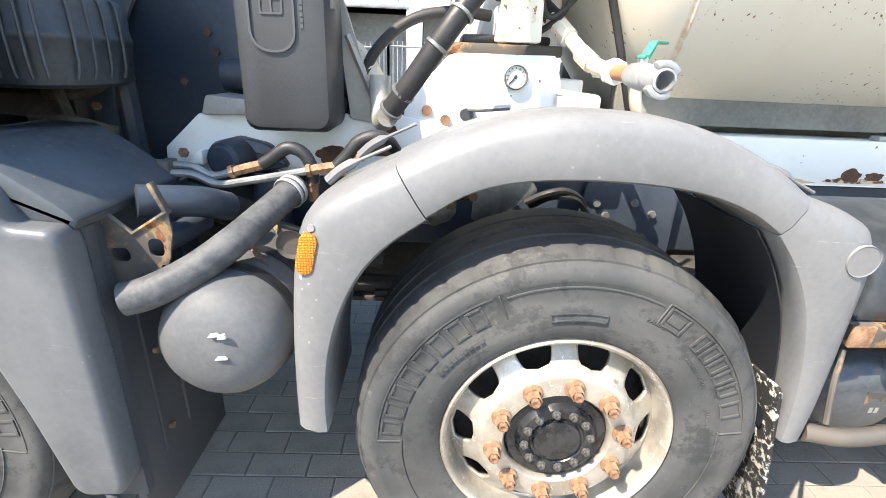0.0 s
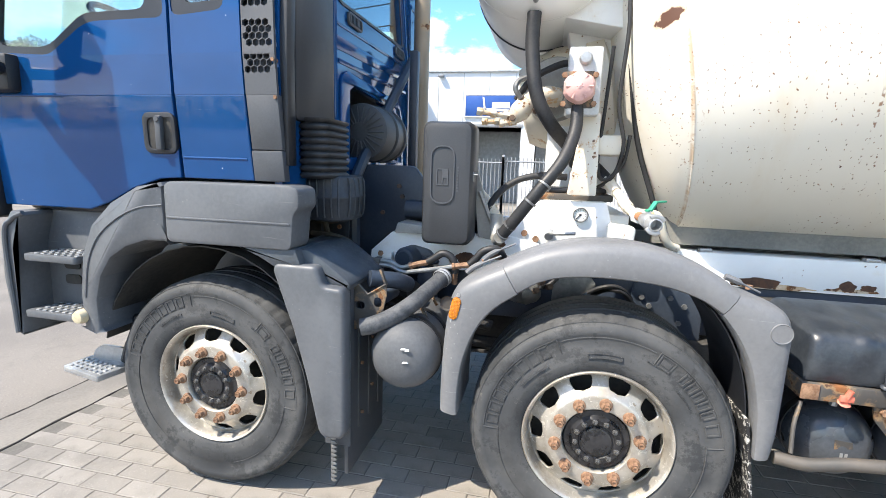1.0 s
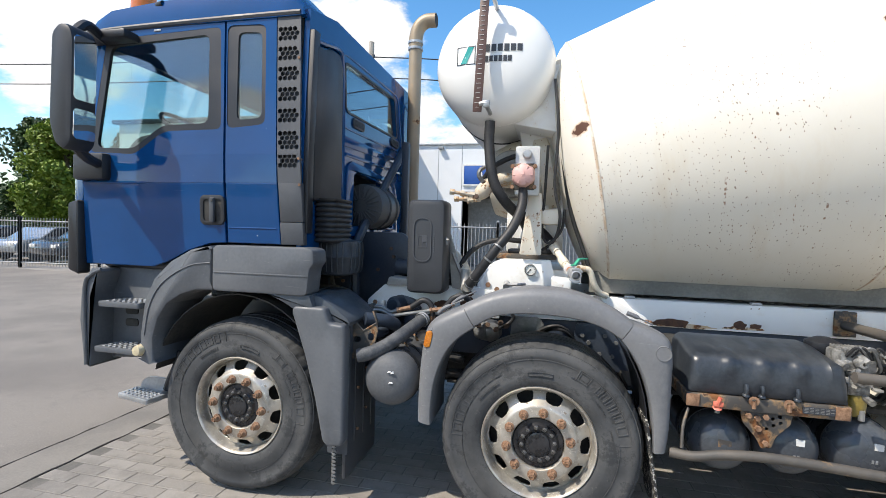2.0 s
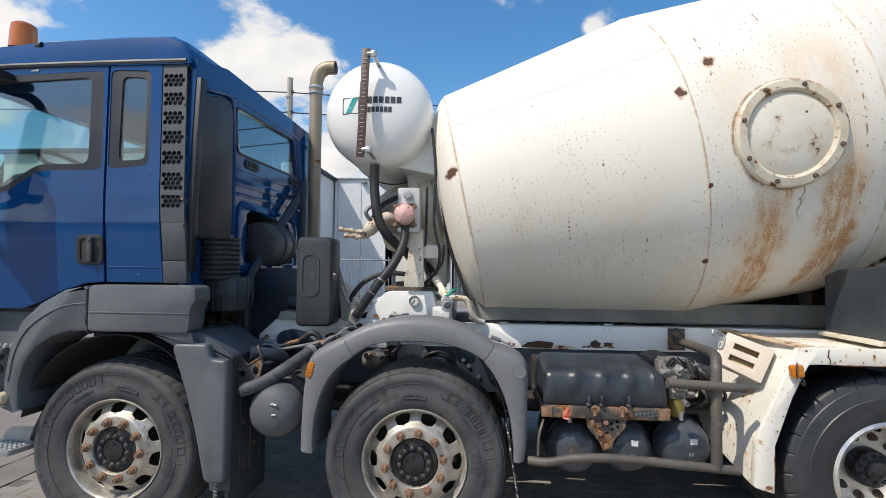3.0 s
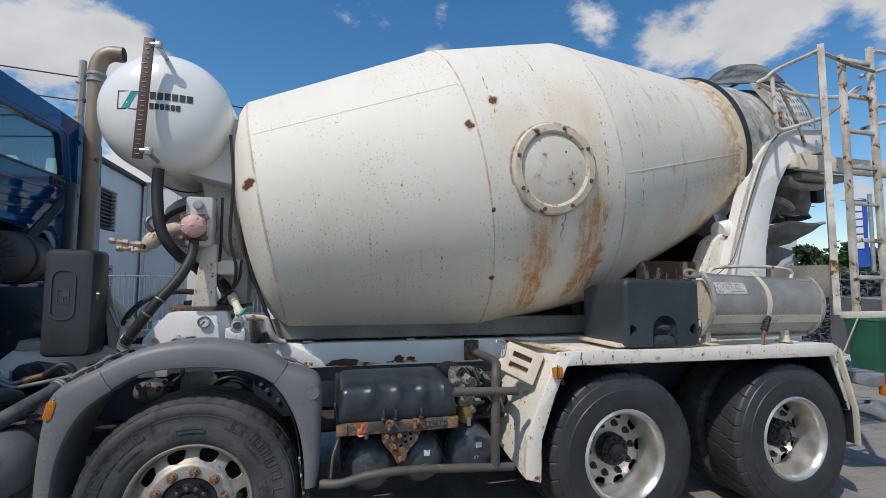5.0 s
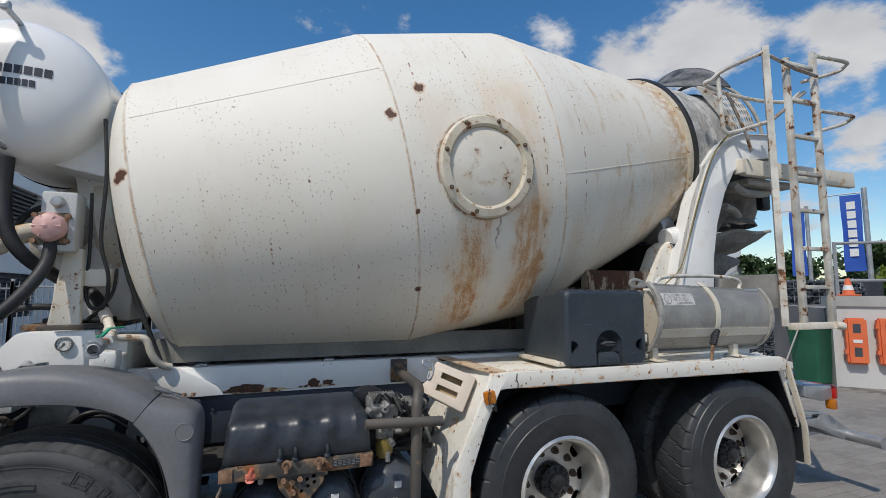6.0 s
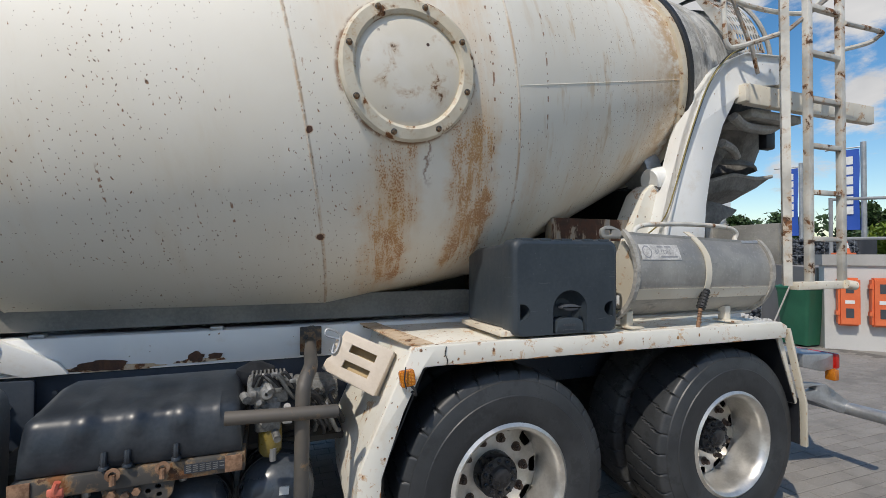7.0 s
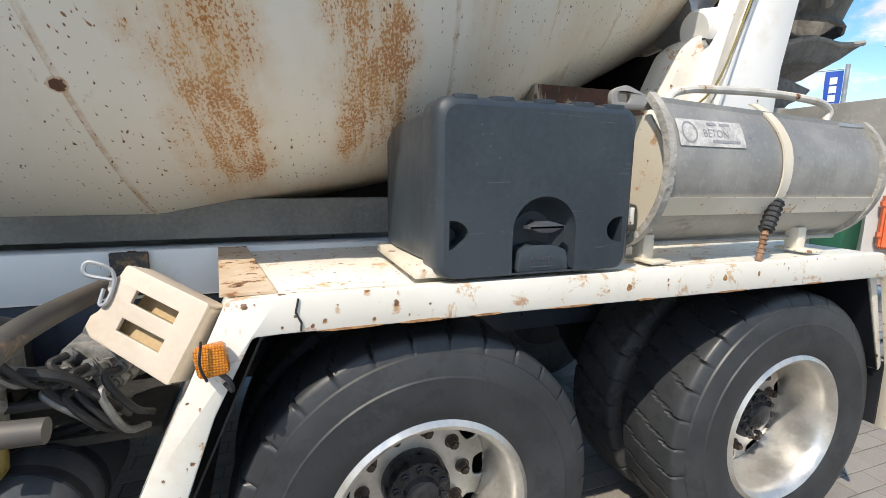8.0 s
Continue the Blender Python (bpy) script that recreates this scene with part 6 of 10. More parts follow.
# upright outer corner behind the vents: the dark air-intake column with its pleated boot
bm = B()
prism(bm, soften([(0.105, 1.80), (0.49, 1.80), (0.475, 2.70), (0.43, 2.775), (0.30, 2.765), (0.24, 2.735), (0.12, 2.725)], 0.025), -1.386, -1.352, "yz", bevel=0.01)
part("air_intake_column", bm, BLACK, cab, "black plastic intake column")
bm = B()
rings = []
for k in range(27):
    z = 1.545 + 0.0105 * k
    g = 0.012 if k % 3 == 0 else 0.0
    rings.append([V(x, y, z) for x, y in rounded(-1.40 + g, 0.17 + g, -1.24 - g, 0.44 - g, 0.04, 3)])
loft(bm, rings)
part("pleated_boot", bm, RUBBER, cab, angle=60)
# raised blue moulding round the intake panel
bm = B()
tube(bm, [(-1.375, 0.12, 2.755), (-1.375, 0.24, 2.775), (-1.375, 0.44, 2.815), (-1.375, 0.505, 2.74), (-1.375, 0.525, 2.40), (-1.375, 0.535, 1.85)], 0.018, 8, steps=3)
part("pressed_rib", bm, BLUE, cab)
# air box: a moulded trunk with upright ribs and a seam round its waist
bm = B()
trunk = [(-1.47, 0.235), (-1.25, 0.235), (-1.185, 0.30), (-1.19, 0.50), (-1.26, 0.66), (-1.47, 0.66)]


def trunk_ring(z, grow):
    return [V(-1.34 + (x + 1.34) * (1 + grow * 2.4), 0.45 + (y - 0.45) * (1 + grow * 2.0), z) for x, y in soften(trunk, 0.05, 3)]


loft(bm, [trunk_ring(z, g) for z, g in ((1.335, -0.10), (1.345, -0.04), (1.38, -0.015), (1.445, 0.0), (1.448, 0.007), (1.462, 0.007), (1.465, 0.0), (1.53, -0.01), (1.552, -0.03), (1.56, -0.09))])
part("air_box", bm, INTAKE, cab, "dusty black ribbed plastic air box", angle=50)
for k in range(7):
    x = -1.44 + 0.037 * k
    bm = B()
    tube(bm, [(x, 0.238, 1.36), (x, 0.2335, 1.40), (x, 0.2335, 1.52), (x, 0.240, 1.55)], 0.0045, 6)
    part("box_rib", bm, INTAKE, cab)
for k in range(5):
    y = 0.30 + 0.06 * k
    x = -1.182 - max(0.0, y - 0.48) * 0.45
    bm = B()
    tube(bm, [(x - 0.016, y, 1.36), (x - 0.006, y, 1.40), (x - 0.006, y, 1.52), (x - 0.016, y, 1.55)], 0.0045, 6)
    part("box_rib", bm, INTAKE, cab)
bm = B()
prism(bm, [(0.035, 1.60), (0.10, 1.60), (0.10, 2.06), (0.155, 2.80), (0.085, 2.80), (0.035, 2.06)], -1.386, -1.353, "yz", bevel=0.004)
part("corner_strip", bm, BLACK, cab)
# honeycomb vent strip at the cab's rear edge: five short groups above a long one
def strip_x(z, f):
    """Across the strip from its front edge (0) to its rear edge (1)."""
    return (-1.508 - (z - 1.53) * 0.0554) * (1 - f) + (-1.362 - (z - 1.53) * 0.052) * f


bm = B()
prism(bm, [(strip_x(z, f), z) for z, f in ((1.53, 0), (1.53, 1), (1.66, 1), (1.66, 0))], -0.004, 0.04, bend=cab_lean, bevel=0.004)
prism(bm, [(strip_x(z, f), z) for z, f in ((1.664, 0), (1.664, 1), (CREASE, 1), (CREASE, 0))], 0.002, 0.04, bend=cab_lean, bevel=0.003)
holes = []
for top, rows in ((2.808, 3), (2.690, 3), (2.570, 3), (2.448, 3), (2.322, 3), (2.190, 4)):
    for r in range(rows):
        for c in range(4):
            cz = top - 0.0265 * r - 0.012
            cx = strip_x(cz, 0.13 + 0.205 * c + (0.10 if r % 2 else 0.0))
            holes.append([(cx + 0.0158 * math.cos(radians(60 * k + 30)), cz + 0.0158 * math.sin(radians(60 * k + 30))) for k in range(6)])
low_holes = []
for r in range(3):
    for c in range(4):
        cz = 2.045 - 0.0265 * r
        cx = strip_x(cz, 0.13 + 0.205 * c + (0.10 if r % 2 else 0.0))
        low_holes.append([(cx + 0.0158 * math.cos(radians(60 * k + 30)), cz + 0.0158 * math.sin(radians(60 * k + 30))) for k in range(6)])
prism(bm, [(strip_x(z, f), z) for z, f in ((CREASE, 0), (CREASE, 1), (BELT, 1), (BELT, 0))], 0.002, 0.016, bend=cab_lean, holes=low_holes)
prism(bm, [(strip_x(z, f), z) for z, f in ((BELT, 0), (BELT, 1), (2.872, 1), (2.872, 0))], 0.002, 0.016, bend=cab_lean, holes=holes)
part("vent_grille", bm, GREY_DARK, cab, "dark grey honeycomb vent strip")
bm = B()
prism(bm, [(strip_x(z, f), z) for z, f in ((CREASE, 0), (CREASE, 1), (2.872, 1), (2.872, 0))], 0.035, 0.045, bend=cab_lean)
part("grille_backing", bm, SOOT_SHADE, cab)
for z in (1.88, 2.03, 2.62):
    bm = B()
    cyl(bm, (strip_x(z, 0.94), -0.004 + max(z - BELT, 0) * 0.07, z), (strip_x(z, 0.94), 0.06, z), 0.008, segs=8)
    part("screw", bm, RUST_NUT, cab)
# roof edge seal, roof lamp, beacon, air horn knob
bm = B()
tube(bm, [(-2.90, 0.052, 2.845), (-2.78, 0.055, 2.875), (-2.0, 0.058, 2.888), (-1.43, 0.058, 2.890)], 0.018, 8)
part("roof_seal", bm, GREY_DARK, cab)
bm = B()
lathe(bm, [(0.085, 0), (0.088, 0.03), (0.075, 0.035), (0.075, 0.06)], (-2.84, 0.36, 3.075), (0, 0, 1), 24)
base = part("beacon_base", bm, BLACK, cab)
bm = B()
lathe(bm, [(0.082, 0.035), (0.078, 0.15), (0.072, 0.205), (0.05, 0.222), (0, 0.225)], (-2.84, 0.36, 3.10), (0, 0, 1), 28)
part("beacon", bm, ORANGE_BEACON, cab, "orange rotating beacon on the roof")
bm = B()
lathe(bm, [(0.0, -0.05), (0.022, -0.045), (0.026, 0.0), (0.018, 0.05)], (-2.44, 0.085, 3.015), (1, -0.4, 0.1), 14)
part("roof_knob", bm, BLACK, cab)
bm = B()
box(bm, (-2.45, 0.050, 2.842), (-2.40, 0.056, 2.855), 0.002)
part("door_badge", bm, GALV, cab)
# door handle: recessed cup, grip
bm = B()
prism(bm, rounded(-2.055, 1.635, -1.885, 1.815, 0.035), -0.010, 0.012, bevel=0.004, bend=cab_lean, holes=[rounded(-2.03, 1.655, -1.905, 1.79, 0.025)])
part("handle_frame", bm, BLACK, cab)
bm = B()
prism(bm, rounded(-2.035, 1.65, -1.90, 1.795, 0.03), -0.003, 0.004, bend=cab_lean)
part("handle_cup", bm, SOOT_SHADE, cab)
bm = B()
box(bm, (-1.975, -0.022, 1.65), (-1.945, 0.004, 1.80), 0.007)
cyl(bm, (-1.96, -0.027, 1.785), (-1.96, 0.0, 1.785), 0.012)
part("door_handle", bm, GREY_DARK, cab, "black door handle")
# mirror on its two arms
bm = B()
prism(bm, soften([(-2.73, 2.07), (-2.66, 2.03), (-2.61, 2.08), (-2.595, 2.66), (-2.62, 2.73), (-2.69, 2.75), (-2.75, 2.70), (-2.77, 2.2)], 0.04), -0.35, -0.19, bevel=0.025)
mirror = part("wing_mirror", bm, BLACK, cab, "black twin wing mirror on two arms")
for z0, z1, z2 in ((2.72, 2.80, 2.80), (2.08, 2.02, 2.0)):
    bm = B()
    tube(bm, [(-2.68, -0.27, z0), (-2.70, -0.18, z1), (-2.76, -0.05, z2), (-2.80, 0.03, z2)], [0.024, 0.026, 0.028, 0.030], 8)
    part("mirror_arm", bm, BLACK, mirror)
bm = B()
box(bm, (-2.96, -0.06, 1.90), (-2.72, 0.02, 2.07), 0.02)
part("mirror_foot", bm, BLACK, mirror)
bm = B()
box(bm, (-2.90, -0.06, 2.775), (-2.56, 0.055, 2.83), 0.015)
part("mirror_foot", bm, BLACK, mirror)
for z0, z1 in ((2.32, 2.68), (2.10, 2.27)):
    bm = B()
    prism(bm, rounded(-0.335, z0, -0.205, z1, 0.02), -2.607, -2.599, "yz", bend=lambda q: V(q.x + (q.z - 2.3) * 0.02, q.y, q.z))
    part("mirror_glass", bm, MIRROR, mirror)
# folded grab frame in front of the door
bm = B()
prism(bm, soften([(-3.03, 1.32), (-2.945, 1.29), (-2.945, 1.775), (-3.03, 1.755)], 0.02), -0.03, 0.06, bevel=0.012)
part("corner_deflector", bm, BLACK, cab)


# -- grey mudguards and steps of the front axle --
def band(outer, inner, y0, y1, bevel=0.02):
    """A curved band between two outlines of equal length, given in x and z."""
    bm = B()
    prism(bm, list(outer) + list(inner)[::-1], y0, y1, bevel=bevel)
    return bm


bm = B()
prism(bm, soften([(-1.915, 1.245), (-1.915, 1.50), (-1.89, 1.516), (-1.30, 1.520), (-1.262, 1.505), (-1.258, 1.43), (-1.285, 1.40), (-1.30, 1.245)], 0.03, 4), -0.06, 0.10, bevel=0.010, segments=2)
box(bm, (-1.905, -0.064, 1.353), (-1.30, -0.058, 1.362), 0.002)
guard = part("front_mudguard", bm, GREY_CAB, truck, "grey plastic mudguard over the front wheel")
arch_out = [(-2.425, 0.775), (-2.43, 0.95), (-2.40, 1.15), (-2.33, 1.30), (-2.21, 1.41), (-2.07, 1.485), (-1.925, 1.512)]
arch_in = [(-2.335, 0.775), (-2.335, 0.93), (-2.30, 1.05), (-2.235, 1.145), (-2.14, 1.205), (-2.03, 1.24), (-1.925, 1.245)]
bm = band(soften(arch_out, 0.0001, 1), arch_in and soften(arch_in, 0.0001, 1), -0.06, 0.28, 0.02)
part("mudguard_arch", bm, GREY_CAB, guard)
bm = B()
mid_line = [((a[0] * 0.62 + b[0] * 0.38), (a[1] * 0.62 + b[1] * 0.38)) for a, b in zip(arch_out, arch_in)]
tube(bm, [(x, -0.061, z) for x, z in mid_line[1:]], 0.004, 6)
part("moulded_line", bm, GREY_CAB, guard)
# inner liner of the wheel arch
bm = B()
pts = [(-1.795 + 0.60 * math.cos(radians(a)), 0.60 + 0.62 * math.sin(radians(a))) for a in range(20, 175, 10)]
loft(bm, [[V(x, 0.02, z), V(x, 0.72, z)] for x, z in pts], closed=False, caps=False)
part("wheel_arch_liner", bm, SOOT_SHADE, guard, thick=0.006)
# rear leg of the mudguard: shelf, upright skirt and its dark inner plate
bm = B()
prism(bm, soften([(-1.40, 1.245), (-1.25, 1.245), (-1.18, 1.20), (-1.07, 1.12), (-1.05, 1.085), (-1.30, 1.09), (-1.36, 1.13)], 0.02), 0.0, 0.42, bevel=0.015)
prism(bm, soften([(-1.56, 1.245), (-1.29, 1.250), (-1.26, 1.17), (-1.385, 1.165), (-1.46, 1.205)], 0.012), -0.045, 0.26, bevel=0.006)
part("mudguard_shelf", bm, SHELF_SHADED, guard, "dark slate plastic shelf, with the cab's shade in its colour")
bm = B()
prism(bm, soften([(-1.395, 1.155), (-1.38, 1.185), (-1.19, 1.185), (-1.16, 1.10), (-1.075, 1.095), (-1.062, 1.06), (-1.062, 0.44), (-1.075, 0.405), (-1.165, 0.400), (-1.19, 0.425), (-1.24, 0.66), (-1.305, 0.90)], 0.02), -0.055, 0.03, bevel=0.018, segments=3)
part("mudguard_skirt", bm, GREY_CAB, guard, "grey skirt behind the front wheel")
bm = B()
prism(bm, [(-1.19, 0.33), (-1.065, 0.33), (-1.06, 1.08), (-1.24, 1.08)], 0.02, 0.05)
box(bm, (-1.10, 0.03, 0.18), (-1.08, 0.50, 1.08), 0.003)
part("splash_plate", bm, GREY_DARK, guard, "black ribbed splash plate")
for y in (0.14, 0.27, 0.40):
    bm = B()
    box(bm, (-1.081, y, 0.36), (-1.072, y + 0.012, 0.95), 0.003)
    part("plate_rib", bm, GREY_DARK, guard)
bm = B()
for k in range(11):
    z = 0.40 - 0.021 * k
    prism(bm, [(-1.142, z), (-1.122, z - 0.004), (-1.112, z - 0.012), (-1.124, z - 0.020), (-1.138, z - 0.019)], -0.026, -0.016, bevel=0.002)
part("brush_seal", bm, LINE_STEEL, guard, kind="stuff")
for k in range(7):
    y, z = (0.16, 0.29, 0.42)[k % 3], 0.42 + 0.085 * k
    bm = B()
    cyl(bm, (-1.078, y + 0.02, z), (-1.066, y + 0.02, z), 0.009, segs=8)
    part("screw", bm, RUST_NUT, guard)
# bracket plate on the skirt's edge
bm = B()
prism(bm, soften([(-1.107, 1.075), (-1.063, 1.085), (-1.014, 1.040), (-0.929, 1.095), (-0.925, 1.05), (-0.94, 0.98), (-0.965, 0.93), (-1.04, 0.88), (-1.117, 0.86)], 0.01), 0.10, 0.106, holes=[rounded(-0.985, 0.985, -0.95, 1.03, 0.015), rounded(-1.075, 0.97, -1.03, 1.005, 0.015), rounded(-0.965, 0.945, -0.945, 0.965, 0.008)])
tube(bm, [(-1.107, 0.10, 1.076), (-1.063, 0.10, 1.086), (-1.014, 0.10, 1.041), (-0.929, 0.10, 1.095)], 0.006, 6, False)
prism(bm, [(-0.935, 1.09), (-0.925, 1.09), (-0.952, 1.162), (-0.962, 1.158)], 0.095, 0.115, bevel=0.002)
part("skirt_bracket", bm, RUST_PLATE, guard, "rust-edged black bracket")
bm = B()
tube(bm, [(-1.05, 0.14, 0.985), (-1.0, 0.22, 0.99), (-0.97, 0.34, 1.0)], 0.032, 12)
tube(bm, [(-1.03, 0.16, 1.10), (-0.93, 0.24, 1.08), (-0.90, 0.34, 1.04)], 0.040, 12)
part("brake_chamber_pipe", bm, NAVY, guard)

# entry steps
bm = B()
prism(bm, soften([(-2.87, 0.72), (-2.42, 0.76), (-2.42, 1.16), (-2.36, 1.34), (-2.84, 1.34), (-2.89, 1.21)], 0.02), 0.10, 0.18, bevel=0.01)
prism(bm, soften([(-2.86, 0.72), (-2.81, 0.70), (-2.80, 1.16), (-2.74, 1.33), (-2.80, 1.345), (-2.88, 1.22), (-2.895, 1.0)], 0.015), -0.06, 0.18, bevel=0.012)
steps = part("step_well", bm, GREY_CAB, truck, "grey plastic entry step well")
bm = B()
tube(bm, [(-2.835, -0.065, 0.72), (-2.845, -0.068, 1.20), (-2.79, -0.066, 1.30), (-2.72, -0.062, 1.335)], 0.011, 8)
part("grab_edge", bm, GREY_CAB, steps)
for z, x0 in ((1.10, -2.74), (0.81, -2.77)):
    bm = B()
    prism(bm, soften([(x0, -0.07), (-2.43, -0.07), (-2.43, 0.12), (x0 + 0.05, 0.12), (x0, 0.02)], 0.015), z, z + 0.035, "xy", bevel=0.005)
    tread = part("step", bm, GREY_CAB, steps, "grey step with a checker tread")
    bm = B()
    for i in range(7):
        for j in range(4):
            box(bm, (x0 + 0.05 + 0.04 * i, -0.055 + 0.04 * j, z + 0.034), (x0 + 0.072 + 0.04 * i, -0.035 + 0.04 * j, z + 0.041), 0.003)
    part("checker_tread", bm, GALV, steps, kind="stuff")
# flat dark plates stand for the shade in the step slots
for z in (0.95, 1.03):
    bm = B()
    prism(bm, rounded(-2.70, z, -2.60, z + 0.05, 0.018), 0.094, 0.101)
    part("step_slot", bm, SOOT_SHADE, steps)
bm = B()
lathe(bm, [(0, -0.03), (0.028, -0.022), (0.036, 0), (0.036, 0.02)], (-2.425, -0.07, 0.845), segs=18)
part("side_lamp", bm, plain("yellowed_lens", (0.50, 0.42, 0.27), (0.60, 0.52, 0.36), 0.3, scale=20), steps, "round yellowed side lamp")
bm = B()
tube(bm, [(-2.30, 0.14, 0.80), (-2.33, 0.13, 0.70), (-2.37, 0.13, 0.62), (-2.40, 0.13, 0.54)], 0.026, 8)
hang = part("drop_step_arm", bm, BLACK, steps)
bm = B()
prism(bm, soften([(-2.655, -0.005), (-2.375, -0.062), (-2.345, 0.10), (-2.40, 0.135), (-2.645, 0.15)], 0.012), 0.505, 0.535, "xy", bevel=0.004)
prism(bm, soften([(-2.60, 0.535), (-2.345, 0.535), (-2.345, 0.575), (-2.40, 0.618), (-2.54, 0.618), (-2.59, 0.58)], 0.03), 0.118, 0.13)
part("drop_step", bm, GALV, steps, "hinged aluminium drop step")
bm = B()
for i in range(7):
    for j in range(4):
        box(bm, (-2.63 + 0.037 * i, 0.004 - 0.006 * i + 0.030 * j, 0.534), (-2.61 + 0.037 * i, 0.020 - 0.006 * i + 0.030 * j, 0.541), 0.003)
part("checker_tread", bm, GALV, steps, kind="stuff")

# -- mudguard of the second axle: front leg, crown, rear leg --
def guard_piece(outer, inner, label, depth=0.40):
    """Outer lip and the sheet that runs in from it over the tyre."""
    bm = B()

    def eased(line):
        return [(p.x, p.z) for p in smooth_path([(x, 0, z) for x, z in line], 4)]
    rings = []
    for (ox, oz), (ix, iz) in zip(eased(outer), eased(inner)):
        def at(f, y, grow=1.0):
            """A place between the inner and the outer line."""
            x, z = ix + (ox - ix) * f, iz + (oz - iz) * f
            return V(x * grow, y, 0.52 + (z - 0.52) * grow)
        rings.append([at(1, depth, 0.962), at(1, 0.24, 0.990), at(1, 0.11, 0.999), at(0.985, 0.05), at(0.95, 0.018), at(0.86, -0.004), at(0.68, -0.016), at(0.25, -0.022), at(0.04, -0.016), at(0, -0.006), at(0, 0.02, 0.998), at(0, depth, 1.004)])
    loft(bm, rings, closed=True, caps=True)
    return bm


FRONT_LEG = ([(-0.655, 0.585), (-0.655, 0.70), (-0.650, 0.85), (-0.640, 0.98), (-0.625, 1.08), (-0.585, 1.145), (-0.50, 1.195), (-0.415, 1.235)],
             [(-0.572, 0.575), (-0.574, 0.66), (-0.565, 0.77), (-0.545, 0.86), (-0.515, 0.94), (-0.475, 1.01), (-0.42, 1.07), (-0.345, 1.125)])
CROWN = ([(-0.415, 1.240), (-0.30, 1.295), (-0.20, 1.328), (-0.08, 1.350), (0.05, 1.352), (0.17, 1.338), (0.28, 1.305), (0.38, 1.255), (0.455, 1.205)],
         [(-0.345, 1.130), (-0.27, 1.178), (-0.19, 1.205), (-0.08, 1.217), (0.05, 1.217), (0.16, 1.208), (0.25, 1.190), (0.33, 1.160), (0.395, 1.120)])
REAR_LEG = ([(0.455, 1.200), (0.56, 1.168), (0.628, 1.128), (0.648, 1.05), (0.646, 0.92), (0.644, 0.78), (0.640, 0.66), (0.628, 0.575)],
            [(0.395, 1.115), (0.445, 1.05), (0.485, 0.98), (0.515, 0.91), (0.54, 0.82), (0.555, 0.73), (0.562, 0.65), (0.565, 0.570)])
guard2 = part("mudguard", guard_piece(*CROWN, "crown"), GREY, truck, "grey three-piece plastic mudguard over the second axle", angle=40)
part("mudguard_leg", guard_piece(*FRONT_LEG, "leg", 0.34), GREY, guard2, angle=40)
part("mudguard_leg", guard_piece(*REAR_LEG, "leg", 0.34), GREY, guard2, angle=40)
for x0, z0, x1, z1, y in ((-0.575, 1.168, -0.43, 1.252, 0.13), (-0.52, 1.205, -0.38, 1.288, 0.26), (0.44, 1.232, 0.57, 1.178, 0.14)):
    bm = B()
    tube(bm, [(x0, y, z0), (x0 + (x1 - x0) * 0.3, y, z0 + (z1 - z0) * 0.35 + 0.006), (x1, y, z1)], [0.012] * 8 + [0.004], 8)
    part("retaining_strap", bm, GREY, guard2)
for x, y, z in ((-0.56, 0.20, 1.172), (-0.52, 0.26, 1.198), (0.55, 0.20, 1.182), (0.58, 0.26, 1.17)):
    bm = B()
    cyl(bm, (x, y, z - 0.006), (x, y, z + 0.010), 0.011, segs=6)
    part("screw", bm, RUST_NUT, guard2)
# black liner inside the rear leg
bm = B()
loft(bm, [[V(x * 0.975 - 0.004, 0.035, z), V(x * 0.965 - 0.004, 0.42, z + 0.004)] for x, z in [(p.x, p.z) for p in smooth_path([(x, 0, z) for x, z in REAR_LEG[1]], 4)]], closed=False, caps=False)
part("leg_liner", bm, BLACK, guard2, thick=0.004)
guard2.location.y += 0.012
# amber reflector and the empty lamp hole beside it
# shallow dark disc for the shade in the empty hole
bm = B()
lathe(bm, [(0.0, 0.004), (0.026, 0.003), (0.032, -0.006), (0.030, 0.0)], (-0.630, 0.004, 1.060), segs=20)
part("lamp_hole", bm, SOOT_SHADE, guard2)
tilt = Matrix.Translation((-0.596, -0.006, 1.046)) @ pose(0, 0, 0, 0, 12, 0)
bm = B()
t = B()
prism(t, rounded(-0.019, -0.047, 0.019, 0.047, 0.018), -0.016, 0.012, bevel=0.004)
t.transform(tilt)
merge(bm, t)
part("side_reflector", bm, AMBER, guard2, "amber oval side reflector")
for z in (-0.057, 0.057):
    bm = B()
    c = tilt @ V(0, 0, z)
    cyl(bm, (c.x, 0.004, c.z), (c.x, -0.012, c.z), 0.008, segs=8)
    part("rivet", bm, GALV, guard2)
bm = B()
lathe(bm, [(0.0, -0.002), (0.034, -0.002), (0.036, -0.0035), (0.038, 0.004)], (0.592, -0.0185, 1.068), segs=24)
part("blank_cap", bm, GREY, guard2)
# cement-splashed mudflap hanging behind the second axle
bm = B()
t = B()
prism(t, rounded(-0.19, -0.26, 0.19, 0.26, 0.02), -0.006, 0.006, "yz", bevel=0.003)
t.transform(Matrix.Translation((0.575, 0.20, 0.46)) @ pose(0, 0, 0, 0, -9, 0))
merge(bm, t)
flap_mat = Mat("splashed_mudflap", 0.8)
flap_mat.color(flap_mat.mix(flap_mat.step(flap_mat.noise(38, 5, 0.7), 0.52, 0.58), (0.012, 0.012, 0.013), (0.42, 0.41, 0.38))).bump(flap_mat.noise(38, 5), 0.6, 0.006)
part("mudflap", bm, flap_mat.m, truck, "black rubber mudflap splashed with cement")
bm = B()
